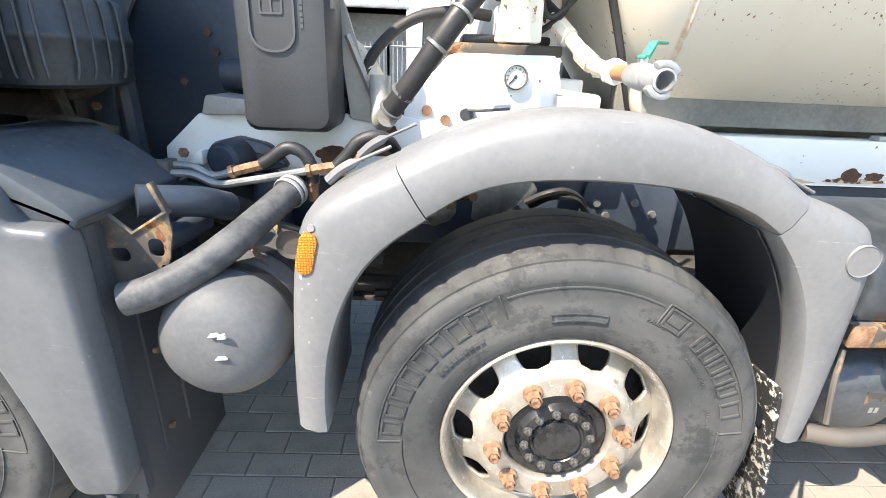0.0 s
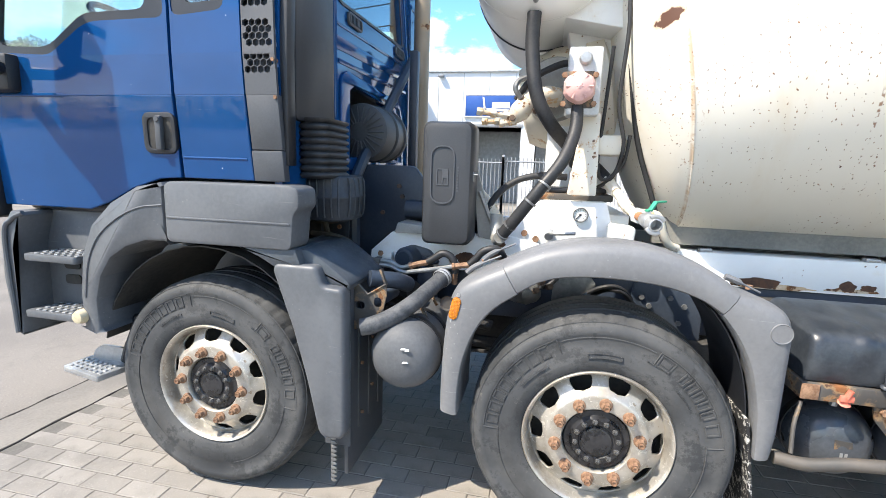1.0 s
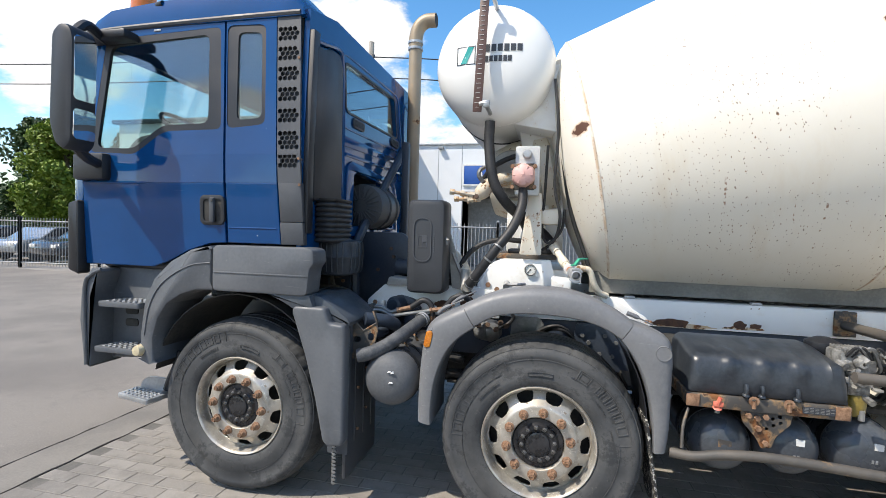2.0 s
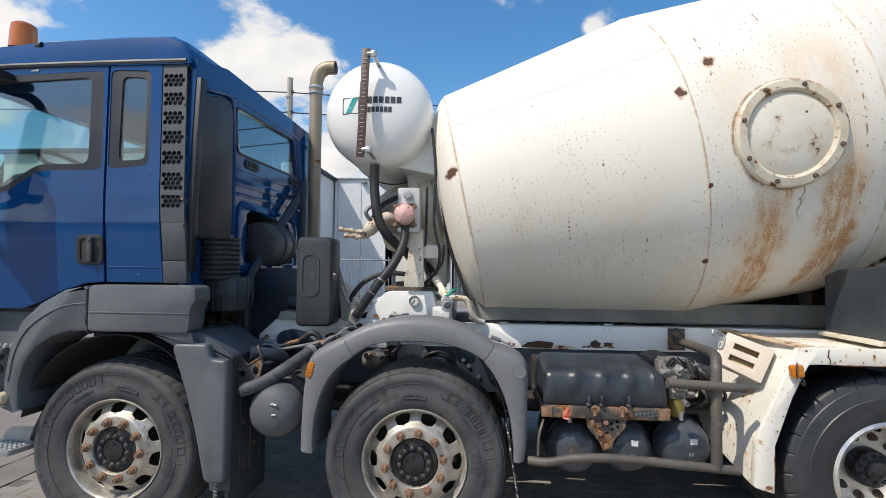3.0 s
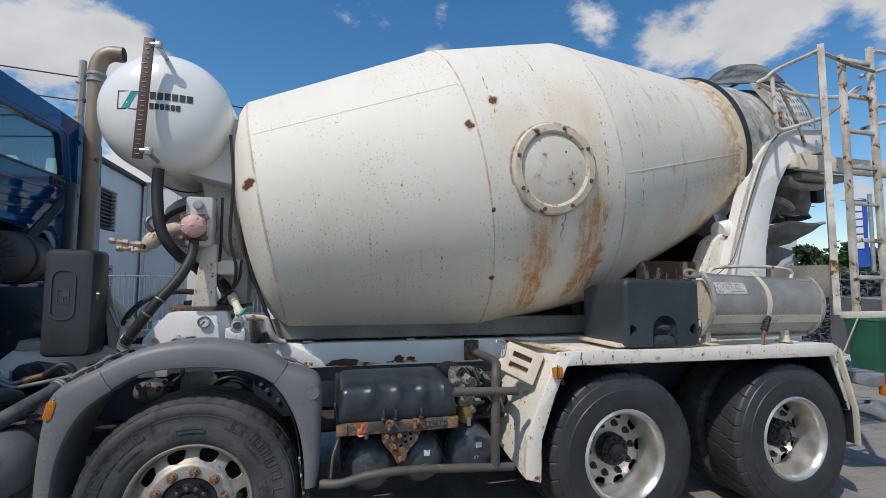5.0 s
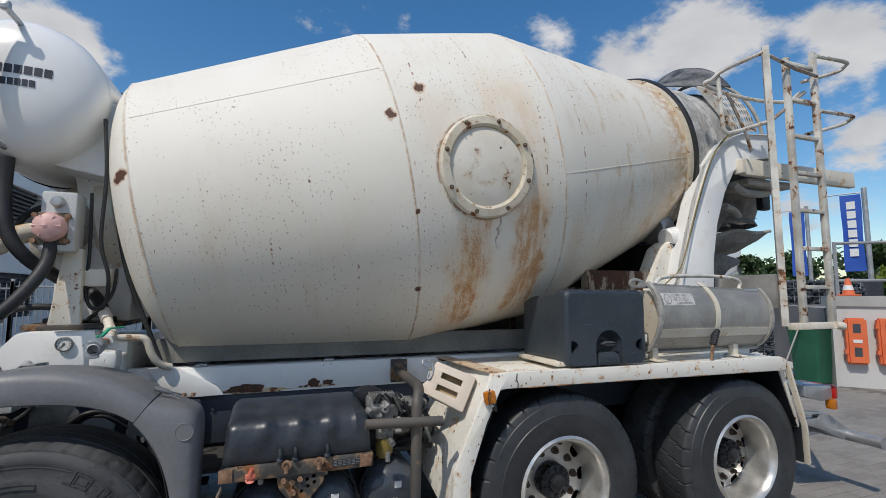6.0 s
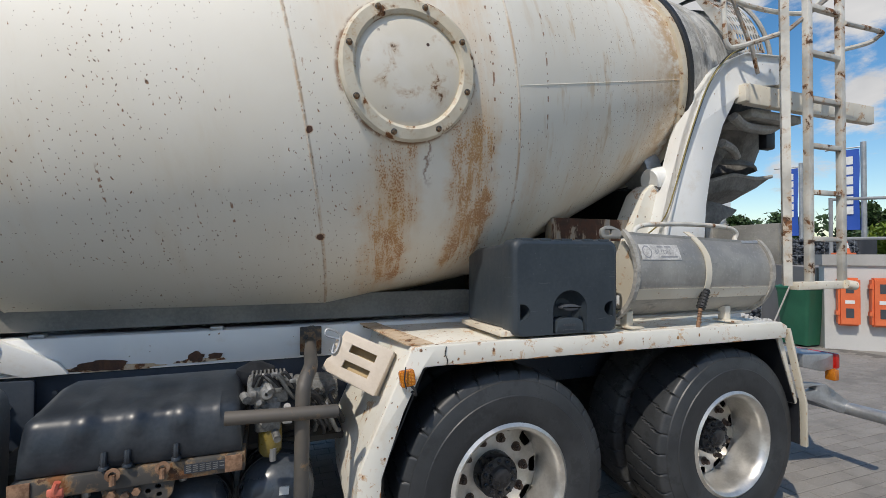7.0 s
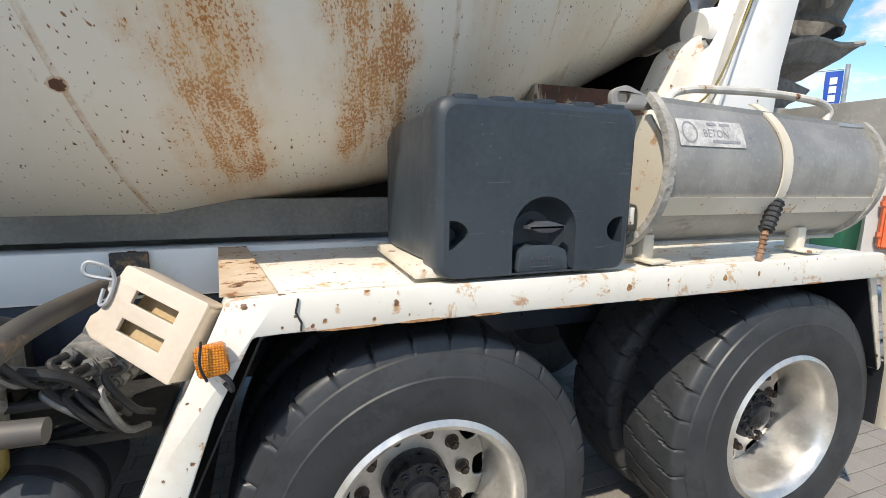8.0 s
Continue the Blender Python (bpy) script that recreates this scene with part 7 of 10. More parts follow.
lathe(bm, [(0, -0.01), (0.016, -0.008), (0.022, 0.0)], (0.565, 0.06, 0.66), segs=12)
part("flap_bolt", bm, RUST_NUT, truck)
# -- between the front wheels: air tank, intake pipe, hydraulic lines --
def air_tank(x, z, r, y0, y1, label, bands=True):
    bm = B()
    lathe(bm, [(0, y0), (r * 0.35, y0 + r * 0.03), (r * 0.66, y0 + r * 0.14), (r * 0.87, y0 + r * 0.34), (r * 0.97, y0 + r * 0.58), (r, y0 + r * 0.85), (r, y1 - r * 0.6), (r * 0.8, y1 - r * 0.2), (0, y1)], (x, 0, z), segs=40)
    tank = part("air_tank", bm, plain("tank_grey", (0.085, 0.090, 0.098), (0.118, 0.123, 0.131), 0.62, scale=4, spec=0.3) if x < 0 else plain("tank_black", (0.042, 0.050, 0.062), (0.080, 0.090, 0.103), 0.33, scale=4), truck, label)
    if bands:
        for yy in (y0 + r * 0.9, y0 + r * 1.7):
            bm = B()
            lathe(bm, [(r + 0.001, yy), (r + 0.006, yy), (r + 0.006, yy + 0.035), (r + 0.001, yy + 0.035)], (x, 0, z), segs=40)
            part("tank_strap", bm, BLACK, tank)
    return tank


tank = air_tank(-0.835, 0.782, 0.160, -0.008, 0.62, "grey domed air tank with scraps of a sticker")
for dx, dz, w, h in ((0.02, 0.06, 0.016, 0.009), (0.04, 0.055, 0.010, 0.013), (0.028, 0.0, 0.018, 0.008)):
    bm = B()
    prism(bm, [(-0.835 + dx - 0.01, 0.782 + dz), (-0.835 + dx + w, 0.782 + dz + 0.002), (-0.835 + dx + w * 0.7, 0.782 + dz + h), (-0.835 + dx - 0.004, 0.782 + dz + h * 0.8)], -0.013, -0.006)
    part("sticker_scrap", bm, LABEL_WHITE, tank)
bm = B()
tube(bm, [(-1.018, 0.03, 0.910), (-0.965, 0.045, 0.922), (-0.885, 0.09, 0.958), (-0.815, 0.155, 1.006), (-0.775, 0.26, 1.040), (-0.735, 0.385, 1.076)], 0.039, 18)
tube(bm, [(-0.741, 0.37, 1.072), (-0.728, 0.405, 1.083)], 0.044, 18, False)
pipe = part("air_pipe", bm, plain("grey_pipe_paint", (0.050, 0.055, 0.062), (0.105, 0.108, 0.114), 0.6, scale=24, fine=90, bump=0.25, spec=0.3), truck, "chipped grey intake pipe")
bm = B()
for k in (0.0, 0.5):
    lathe(bm, [(0.044, 0), (0.047, 0.002), (0.047, 0.010), (0.044, 0.012)], (-0.741 + 0.013 * k, 0.37 + 0.035 * k, 1.072 + 0.011 * k), (0.32, 0.9, 0.29), 20)
part("pipe_clamp", bm, GALV, pipe)
for p0, p1 in (((-0.80, 0.24, 0.955), (-0.75, 0.20, 0.905)), ((-0.79, 0.36, 1.0), (-0.745, 0.32, 0.955))):
    bm = B()
    tube(bm, [p0, p1], 0.010, 4, False)
    part("pipe_stay", bm, RUST_PLATE, truck)
# steel lines, fittings and hoses in front of the sub-frame
for pts in ([(-1.40, 0.47, 1.150), (-1.286, 0.45, 1.143), (-1.183, 0.43, 1.139), (-1.089, 0.42, 1.134), (-1.018, 0.42, 1.130), (-0.964, 0.42, 1.106), (-0.909, 0.42, 1.119)],
            [(-1.30, 0.42, 1.124), (-1.218, 0.40, 1.120), (-1.082, 0.40, 1.115), (-1.011, 0.40, 1.112), (-0.945, 0.40, 1.087), (-0.855, 0.40, 1.100), (-0.739, 0.40, 1.123), (-0.683, 0.40, 1.135)]):
    bm = B()
    tube(bm, pts, 0.0115, 10)
    part("hydraulic_line", bm, LINE_STEEL, truck, "bent steel hydraulic line")
bm = B()
box(bm, (-1.10, 0.385, 1.098), (-1.068, 0.44, 1.150), 0.004)
part("line_clamp", bm, RUST_PLATE, truck)
for p0, p1 in (((-0.915, 0.42, 1.118), (-0.822, 0.42, 1.143)), ((-0.690, 0.40, 1.134), (-0.605, 0.40, 1.150)), ((-0.681, 0.42, 1.10), (-0.682, 0.43, 1.04))):
    bm = B()
    for k in range(5):
        a = Vector(p0).lerp(Vector(p1), k / 5)
        b = Vector(p0).lerp(Vector(p1), (k + 0.72) / 5)
        cyl(bm, a, b, 0.0155 if k else 0.020, segs=6)
    cyl(bm, p0, p1, 0.014, segs=8)
    part("pipe_fitting", bm, RUST_NUT, truck, "rusty hose fitting")
for pts in ([(-0.822, 0.42, 1.143), (-0.793, 0.42, 1.162), (-0.747, 0.42, 1.192), (-0.704, 0.42, 1.180), (-0.681, 0.42, 1.138), (-0.681, 0.42, 1.095)],
            [(-0.605, 0.40, 1.150), (-0.578, 0.40, 1.178), (-0.542, 0.40, 1.220), (-0.495, 0.40, 1.236), (-0.462, 0.42, 1.222), (-0.44, 0.46, 1.180)]):
    bm = B()
    tube(bm, pts, 0.0185, 12)
    part("hydraulic_hose", bm, RUBBER, truck)
bm = B()
prism(bm, [(-0.95, 0.70), (-0.80, 0.70), (-0.84, 1.08), (-0.92, 1.08)], 0.60, 0.68, bevel=0.01)
part("steering_gear", bm, NAVY, truck)
bm = B()
for a, b, r in (((-1.3, 0.55, 0.95), (-0.5, 0.60, 0.78), 0.03), ((-1.3, 0.7, 1.0), (-0.9, 0.45, 0.98), 0.05), ((-1.2, 0.62, 0.70), (-0.4, 0.66, 0.66), 0.035)):
    tube(bm, [a, b], r, 10, False)
part("underbody_linkage", bm, SOOT_SHADE, truck)

# dirty brackets and pipes in the gap below the cab's corner
for y0, y1, poly in ((0.640, 0.655, [(-1.43, 1.15), (-1.35, 1.14), (-1.34, 1.36), (-1.40, 1.36)]), (0.72, 0.74, [(-1.52, 1.08), (-1.40, 1.08), (-1.40, 1.32), (-1.48, 1.34)])):
    bm = B()
    prism(bm, soften(poly, 0.012), y0, y1, bevel=0.003)
    plate = part("cab_bracket", bm, NAVY, truck, "dark cab bracket plate")
    for x, z in ((poly[0][0] + 0.03, poly[0][1] + 0.045), (poly[0][0] + 0.032, poly[0][1] + 0.115)):
        bm = B()
        cyl(bm, (x, y0, z), (x, y0 - 0.012, z), 0.013, segs=6)
        part("bolt", bm, RUST_NUT, plate)
DIRT = plain("caked_dirt", (0.055, 0.047, 0.038), (0.12, 0.105, 0.085), 0.9, scale=12, fine=50, bump=0.7, dist=0.008)
for pts, r in (([(-1.50, 0.50, 1.24), (-1.38, 0.50, 1.235), (-1.30, 0.56, 1.20)], 0.014), ([(-1.52, 0.60, 1.30), (-1.40, 0.60, 1.31), (-1.34, 0.66, 1.36)], 0.020), ([(-1.46, 0.56, 1.36), (-1.44, 0.57, 1.24), (-1.40, 0.60, 1.14), (-1.34, 0.64, 1.10)], 0.016), ([(-1.52, 0.46, 1.165), (-1.40, 0.46, 1.17), (-1.30, 0.50, 1.16)], 0.013)):
    bm = B()
    tube(bm, pts, r, 8)
    part("dirty_pipe", bm, DIRT, truck)
for x, z in ((-1.11, 1.50), (-1.09, 1.44), (-1.21, 1.34)):
    bm = B()
    cyl(bm, (x, 0.84, z), (x, 0.825, z), 0.014, segs=6)
    part("bolt", bm, RUST_DULL, truck)

# -- behind the cab: diagonal bar, filter, extinguisher box, exhaust --
bm = B()
tube(bm, [(-1.33, 0.69, 1.03), (-1.33, 0.69, 1.20), (-1.335, 0.70, 1.46), (-1.335, 0.78, 1.60), (-1.325, 1.16, 1.93), (-1.305, 1.70, 2.39)], 0.034, 8)
part("cab_stay_bar", bm, NAVY, truck, "dark bent stay bar behind the cab")
bm = B()
box(bm, (-1.24, 1.42, 1.10), (-1.18, 1.48, 2.40), 0.01)
part("cab_stay_bar", bm, NAVY, truck)
bm = B()
lathe(bm, [(0, -0.02), (0.05, -0.025), (0.14, -0.01), (0.165, 0.0), (0.17, 0.02), (0.17, 0.16), (0.155, 0.17), (0.155, 0.20), (0.17, 0.21), (0.165, 0.42), (0, 0.44)], (-1.37, 0.88, 1.81), segs=36)
for y in (1.06, 1.22):
    lathe(bm, [(0.168, 0), (0.178, 0.004), (0.178, 0.018), (0.168, 0.022)], (-1.37, y, 1.81), segs=36)
FILTER = plain("filter_grey", (0.040, 0.043, 0.048), (0.062, 0.066, 0.072), 0.5)
air_filter = part("air_filter", bm, FILTER, truck, "round grey air filter housing")
for k in range(22):
    a = 2 * math.pi * k / 22
    c, w = math.cos(a), math.sin(a)
    bm = B()
    tube(bm, [(-1.37 + 0.055 * c, 0.852, 1.81 + 0.055 * w), (-1.37 + 0.15 * c, 0.868, 1.81 + 0.15 * w)], 0.006, 5, False)
    part("fin", bm, FILTER, air_filter)
bm = B()
prism(bm, soften([(-1.62, 1.02), (-0.62, 1.02), (-0.62, 1.40), (-0.90, 1.46), (-1.02, 1.62), (-1.62, 1.62)], 0.03), 0.84, 0.88, bevel=0.01)
tube(bm, [(-1.05, 0.80, 1.37), (-0.55, 0.80, 1.36)], 0.055, 16, False)
part("engine_cover", bm, NAVY, truck, "dark navy cover plate")
bm = B()
prism(bm, soften([(-1.06, 1.255), (-0.87, 1.258), (-0.87, 1.30), (-1.04, 1.315)], 0.01), 0.60, 0.76, bevel=0.004)
part("deflector_plate", bm, STEEL, truck)
# fire-extinguisher box
rings = []
bm = B()
for y, g in ((0.42, 0.03), (0.425, 0.012), (0.45, 0.0), (0.60, 0.0), (0.62, 0.01)):
    rings.append([V(x, y, z) for x, z in rounded(-0.865 + g, 1.235 + g, -0.615 - g, 1.835 - g, 0.035, 4)])
loft(bm, rings)
BOX_GREY = plain("dark_box_plastic", (0.024, 0.027, 0.032), (0.040, 0.043, 0.049), 0.44, scale=3, fine=140, bump=0.15)
ext = part("extinguisher_box", bm, BOX_GREY, truck, "dark grey plastic extinguisher box")
bm = B()
for r0, r1 in ((0.0, 0.006),):
    prism(bm, rounded(-0.82, 1.44, -0.70, 1.72, 0.05), 0.414, 0.424, holes=[rounded(-0.814, 1.446, -0.706, 1.714, 0.046)])
part("moulded_ring", bm, GREY_DARK, ext)
bm = B()
prism(bm, rounded(-0.79, 1.53, -0.73, 1.61, 0.006), 0.417, 0.424, holes=[rounded(-0.785, 1.535, -0.762, 1.605, 0.004), rounded(-0.757, 1.535, -0.735, 1.565, 0.004)])
part("pictogram", bm, GREY_DARK, ext)
bm = B()
for k in range(9):
    box(bm, (-0.688, 0.418, 1.50 + 0.014 * k), (-0.680, 0.424, 1.510 + 0.014 * k))
part("moulded_marks", bm, GREY_DARK, ext)
bm = B()
box(bm, (-0.62, 0.45, 1.55), (-0.605, 0.47, 1.60), 0.004)
tube(bm, [(-0.61, 0.44, 1.585), (-0.59, 0.44, 1.585)], 0.005, 6, False)
part("box_catch", bm, LINE_STEEL, ext)
bm = B()
prism(bm, [(-0.60, 1.26), (-0.50, 1.24), (-0.62, 1.62), (-0.64, 1.62)], 0.62, 0.64)
tube(bm, [(-0.60, 0.60, 1.50), (-0.49, 0.60, 1.24)], 0.010, 4, False)
part("box_bracket", bm, STEEL, ext)
# exhaust stack
bm = B()
tube(bm, [(-1.30, 1.95, 1.0), (-1.30, 1.95, 3.40)], 0.062, 20, False)
tube(bm, [(-1.30, 1.95, 3.40), (-1.30, 1.95, 3.50), (-1.27, 1.95, 3.60), (-1.20, 1.95, 3.655), (-1.10, 1.95, 3.66)], 0.066, 20)
stack = part("exhaust_pipe", bm, PIPE_TAN, truck, "rusty tan exhaust stack with an elbow")
bm = B()
for z in (3.38, 3.44):
    lathe(bm, [(0.064, 0), (0.073, 0.004), (0.073, 0.026), (0.064, 0.03)], (-1.30, 1.95, z), (0, 0, 1), 20)
part("pipe_clamp", bm, GALV, stack)
bm = B()
lathe(bm, [(0.06, 0), (0.06, 0.008), (0, 0.008)], (-1.105, 1.95, 3.66), (1, 0, 0), 20)
part("pipe_mouth", bm, SOOT_SHADE, stack)


# -- front pedestal, gearbox, water tank and its hoses --
bm = B()
prism(bm, soften([(-0.44, 1.235), (-0.43, 1.30), (-0.30, 1.455), (-0.27, 1.465), (0.04, 1.468), (0.06, 1.40), (0.07, 1.36), (0.17, 1.335), (0.185, 1.235)], 0.012), 0.65, 0.76, bevel=0.005)
box(bm, (-0.42, 0.76, 1.20), (0.17, 2 * MID - 0.76, 1.40), 0.01)
pedestal = part("front_pedestal", bm, WHITE, truck, "white steel pedestal with rust spots")
bm = B()
box(bm, (-0.32, 0.74, 1.465), (0.08, 1.6, 1.50), 0.008)
part("pedestal_top", bm, RUST_PLATE, pedestal)
bm = B()
box(bm, (-0.25, 0.80, 1.50), (0.05, 1.55, 1.53), 0.01)
part("rubber_mount", bm, BLACK, pedestal)
bm = B()
lathe(bm, [(0.037, 0.0), (0.039, -0.018), (0.035, -0.022), (0.032, -0.014)], (-0.085, 0.65, 1.402), segs=28)
gauge = part("pressure_gauge", bm, LINE_STEEL, pedestal, "round dial pressure gauge")
bm = B()
lathe(bm, [(0.033, -0.013), (0, -0.0135)], (-0.085, 0.65, 1.402), segs=28)
part("dial", bm, DIAL, gauge)
bm = B()
prism(bm, [(-0.087, 1.404), (-0.106, 1.380), (-0.103, 1.378), (-0.083, 1.401)], 0.633, 0.6355)
lathe(bm, [(0, -0.016), (0.006, -0.0155)], (-0.085, 0.65, 1.402), segs=10)
for k in range(11):
    a = radians(-45 + 27 * k)
    c, s = math.cos(a), math.sin(a)
    prism(bm, [(-0.085 + 0.023 * c - 0.001 * s, 1.402 + 0.023 * s + 0.001 * c), (-0.085 + 0.029 * c - 0.001 * s, 1.402 + 0.029 * s + 0.001 * c), (-0.085 + 0.029 * c + 0.001 * s, 1.402 + 0.029 * s - 0.001 * c), (-0.085 + 0.023 * c + 0.001 * s, 1.402 + 0.023 * s - 0.001 * c)], 0.634, 0.6362)
part("needle", bm, INK, gauge)
bm = B()
cyl(bm, (-0.235, 0.65, 1.305), (-0.235, 0.60, 1.285), 0.022)
tube(bm, [(-0.235, 0.605, 1.305), (-0.20, 0.57, 1.306), (-0.11, 0.53, 1.318)], 0.009, 8)
part("lever", bm, GALV, pedestal, "steel lever on a pivot")
for x, z in ((-0.36, 1.29), (-0.30, 1.262), (0.11, 1.27)):
    bm = B()
    cyl(bm, (x, 0.65, z), (x, 0.640, z), 0.017, segs=10)
    part("plug", bm, RUST_NUT, pedestal)
bm = B()
prism(bm, soften([(0.05, 1.27), (0.17, 1.27), (0.175, 1.36), (0.05, 1.37)], 0.02), 0.56, 0.66, bevel=0.015)
part("pedestal_lug", bm, WHITE, pedestal)
# column that carries the water tank
bm = B()
prism(bm, soften([(-0.20, 1.50), (0.0, 1.50), (0.0, 1.72), (0.04, 2.0), (0.06, 2.5), (-0.22, 2.45), (-0.14, 2.0), (-0.16, 1.7)], 0.02), 0.95, 1.20, bevel=0.012)
prism(bm, soften([(-0.30, 2.38), (0.10, 2.30), (0.16, 2.75), (0.0, 2.75)], 0.02), 0.72, 1.7, bevel=0.01)
box(bm, (-0.14, 0.80, 1.50), (-0.02, 0.95, 1.62), 0.01)
part("tank_column", bm, WHITE, truck, "white column under the water tank")
bm = B()
box(bm, (-0.20, 0.55, 1.88), (-0.045, 0.68, 2.19), 0.012)
part("valve_box", bm, plain("grey_box_paint", (0.42, 0.43, 0.43), (0.55, 0.56, 0.55), 0.5), truck, "pale grey valve box")
bm = B()
lathe(bm, [(0, -0.03), (0.022, -0.028), (0.030, -0.015), (0.030, 0)], (-0.125, 0.55, 2.135), segs=18)
part("sight_plug", bm, GALV, truck)
bm = B()
lathe(bm, [(0, -0.05), (0.03, -0.05), (0.064, -0.030), (0.076, 0.0), (0.070, 0.03)], (-0.145, 0.52, 2.0), segs=18, wobble=lambda k, i: -0.006 if i % 3 == 0 and k in (2, 3) else 0)
valve = part("valve_wheel", bm, PINK, truck, "faded pink plastic valve wheel")
for k in range(6):
    a = radians(60 * k)
    bm = B()
    tube(bm, [(-0.145, 0.47, 2.0), (-0.145 + 0.06 * math.cos(a), 0.488, 2.0 + 0.06 * math.sin(a))], 0.006, 6, False)
    part("wheel_rib", bm, PINK, valve)
for x, z in ((-0.215, 2.06), (-0.075, 2.06), (-0.215, 1.93), (-0.075, 1.93)):
    bm = B()
    cyl(bm, (x, 0.55, z), (x, 0.53, z), 0.014, segs=6)
    part("flange_bolt", bm, RUST_NUT, truck)
bm = B()
box(bm, (-0.21, 0.545, 1.91), (-0.075, 0.56, 2.08), 0.008)
part("valve_flange", bm, RUST_PLATE, truck)
bm = B()
prism(bm, soften([(-0.16, 1.50), (-0.02, 1.50), (-0.03, 1.90), (-0.11, 1.90)], 0.01), 0.62, 0.66, bevel=0.004)
box(bm, (-0.04, 0.66, 1.70), (0.10, 0.80, 1.80), 0.02)
part("valve_bracket", bm, CREAM_WORN, truck, "chipped white valve bracket")
# water tank
TX, TZ, TR = -0.362, 2.732, 0.390
bm = B()
dome = [(0.0, 0.475), (0.085, 0.478), (0.17, 0.489), (0.255, 0.511), (0.325, 0.547), (0.367, 0.595), (TR, 0.66), (TR, 1.9), (0.305, 2.01), (0.16, 2.07), (0, 2.085)]
lathe(bm, dome, (TX, 0, TZ), segs=72)
tank = part("water_tank", bm, TANK_WHITE, truck, "glossy white water tank with a printed mark")
for y, lift, wide, coat in ((0.675, 0.003, 0.008, TANK_WHITE), (1.25, 0.007, 0.03, BLACK)):
    bm = B()
    lathe(bm, [(TR + 0.001, y), (TR + lift, y + wide * 0.15), (TR + lift, y + wide * 0.85), (TR + 0.001, y + wide)], (TX, 0, TZ), segs=64)
    part("tank_strap", bm, coat, tank)


def on_dome(q):
    r = math.hypot(q.x - TX, q.z - TZ)
    y = dome[0][1]
    for (r0, y0), (r1, y1) in zip(dome[:6], dome[1:7]):
        if r0 <= r <= r1:
            y = y0 + (y1 - y0) * (r - r0) / (r1 - r0)
    return V(q.x, y + q.y, q.z)


def bars(poly, material, name="print", lo=-0.0035, hi=0.002):
    bm = B()
    prism(bm, poly, lo, hi, bend=on_dome)
    return part(name, bm, material, tank)


bars([(-0.585, 2.69), (-0.465, 2.69), (-0.465, 2.805), (-0.585, 2.805), (-0.585, 2.80), (-0.47, 2.80), (-0.47, 2.695), (-0.58, 2.695), (-0.58, 2.80), (-0.585, 2.80)], INK)
bars([(-0.560, 2.697), (-0.522, 2.697), (-0.475, 2.798), (-0.513, 2.798)], TEAL)
for k in range(6):
    bars([(-0.405 + 0.040 * k, 2.762), (-0.374 + 0.040 * k, 2.762), (-0.374 + 0.040 * k, 2.806), (-0.405 + 0.040 * k, 2.806)], INK)
for k in range(6):
    bars([(-0.405 + 0.029 * k, 2.70), (-0.383 + 0.029 * k, 2.70), (-0.383 + 0.029 * k, 2.735), (-0.405 + 0.029 * k, 2.735)], INK)
# brown level board with its sight tube fittings
bm = B()
prism(bm, [(-0.460, 2.375), (-0.405, 2.372), (-0.375, 3.11), (-0.43, 3.113)], 0.405, 0.418, bevel=0.002)
board = part("level_board", bm, BROWN, tank, "brown level board with scale ticks")
for k in range(24):
    bm = B()
    z = 2.40 + 0.029 * k
    x = -0.458 + (z - 2.37) * 0.0405
    box(bm, (x + (0.008 if k % 2 else 0.014), 0.4025, z), (x + 0.036, 0.4055, z + 0.002))
    part("scale_tick", bm, LABEL_WHITE, board)
for x, z in ((-0.365, 3.07), (-0.39, 2.42)):
    bm = B()
    tube(bm, [(x - 0.03, 0.41, z), (x + 0.02, 0.41, z + 0.005)], 0.016, 8, False)
    tube(bm, [(x + 0.01, 0.40, z), (x + 0.02, 0.56, z - 0.02)], 0.014, 8, False)
    box(bm, (x - 0.005, 0.395, z - 0.022), (x + 0.035, 0.425, z + 0.022), 0.006)
    part("sight_fitting", bm, GALV, board)
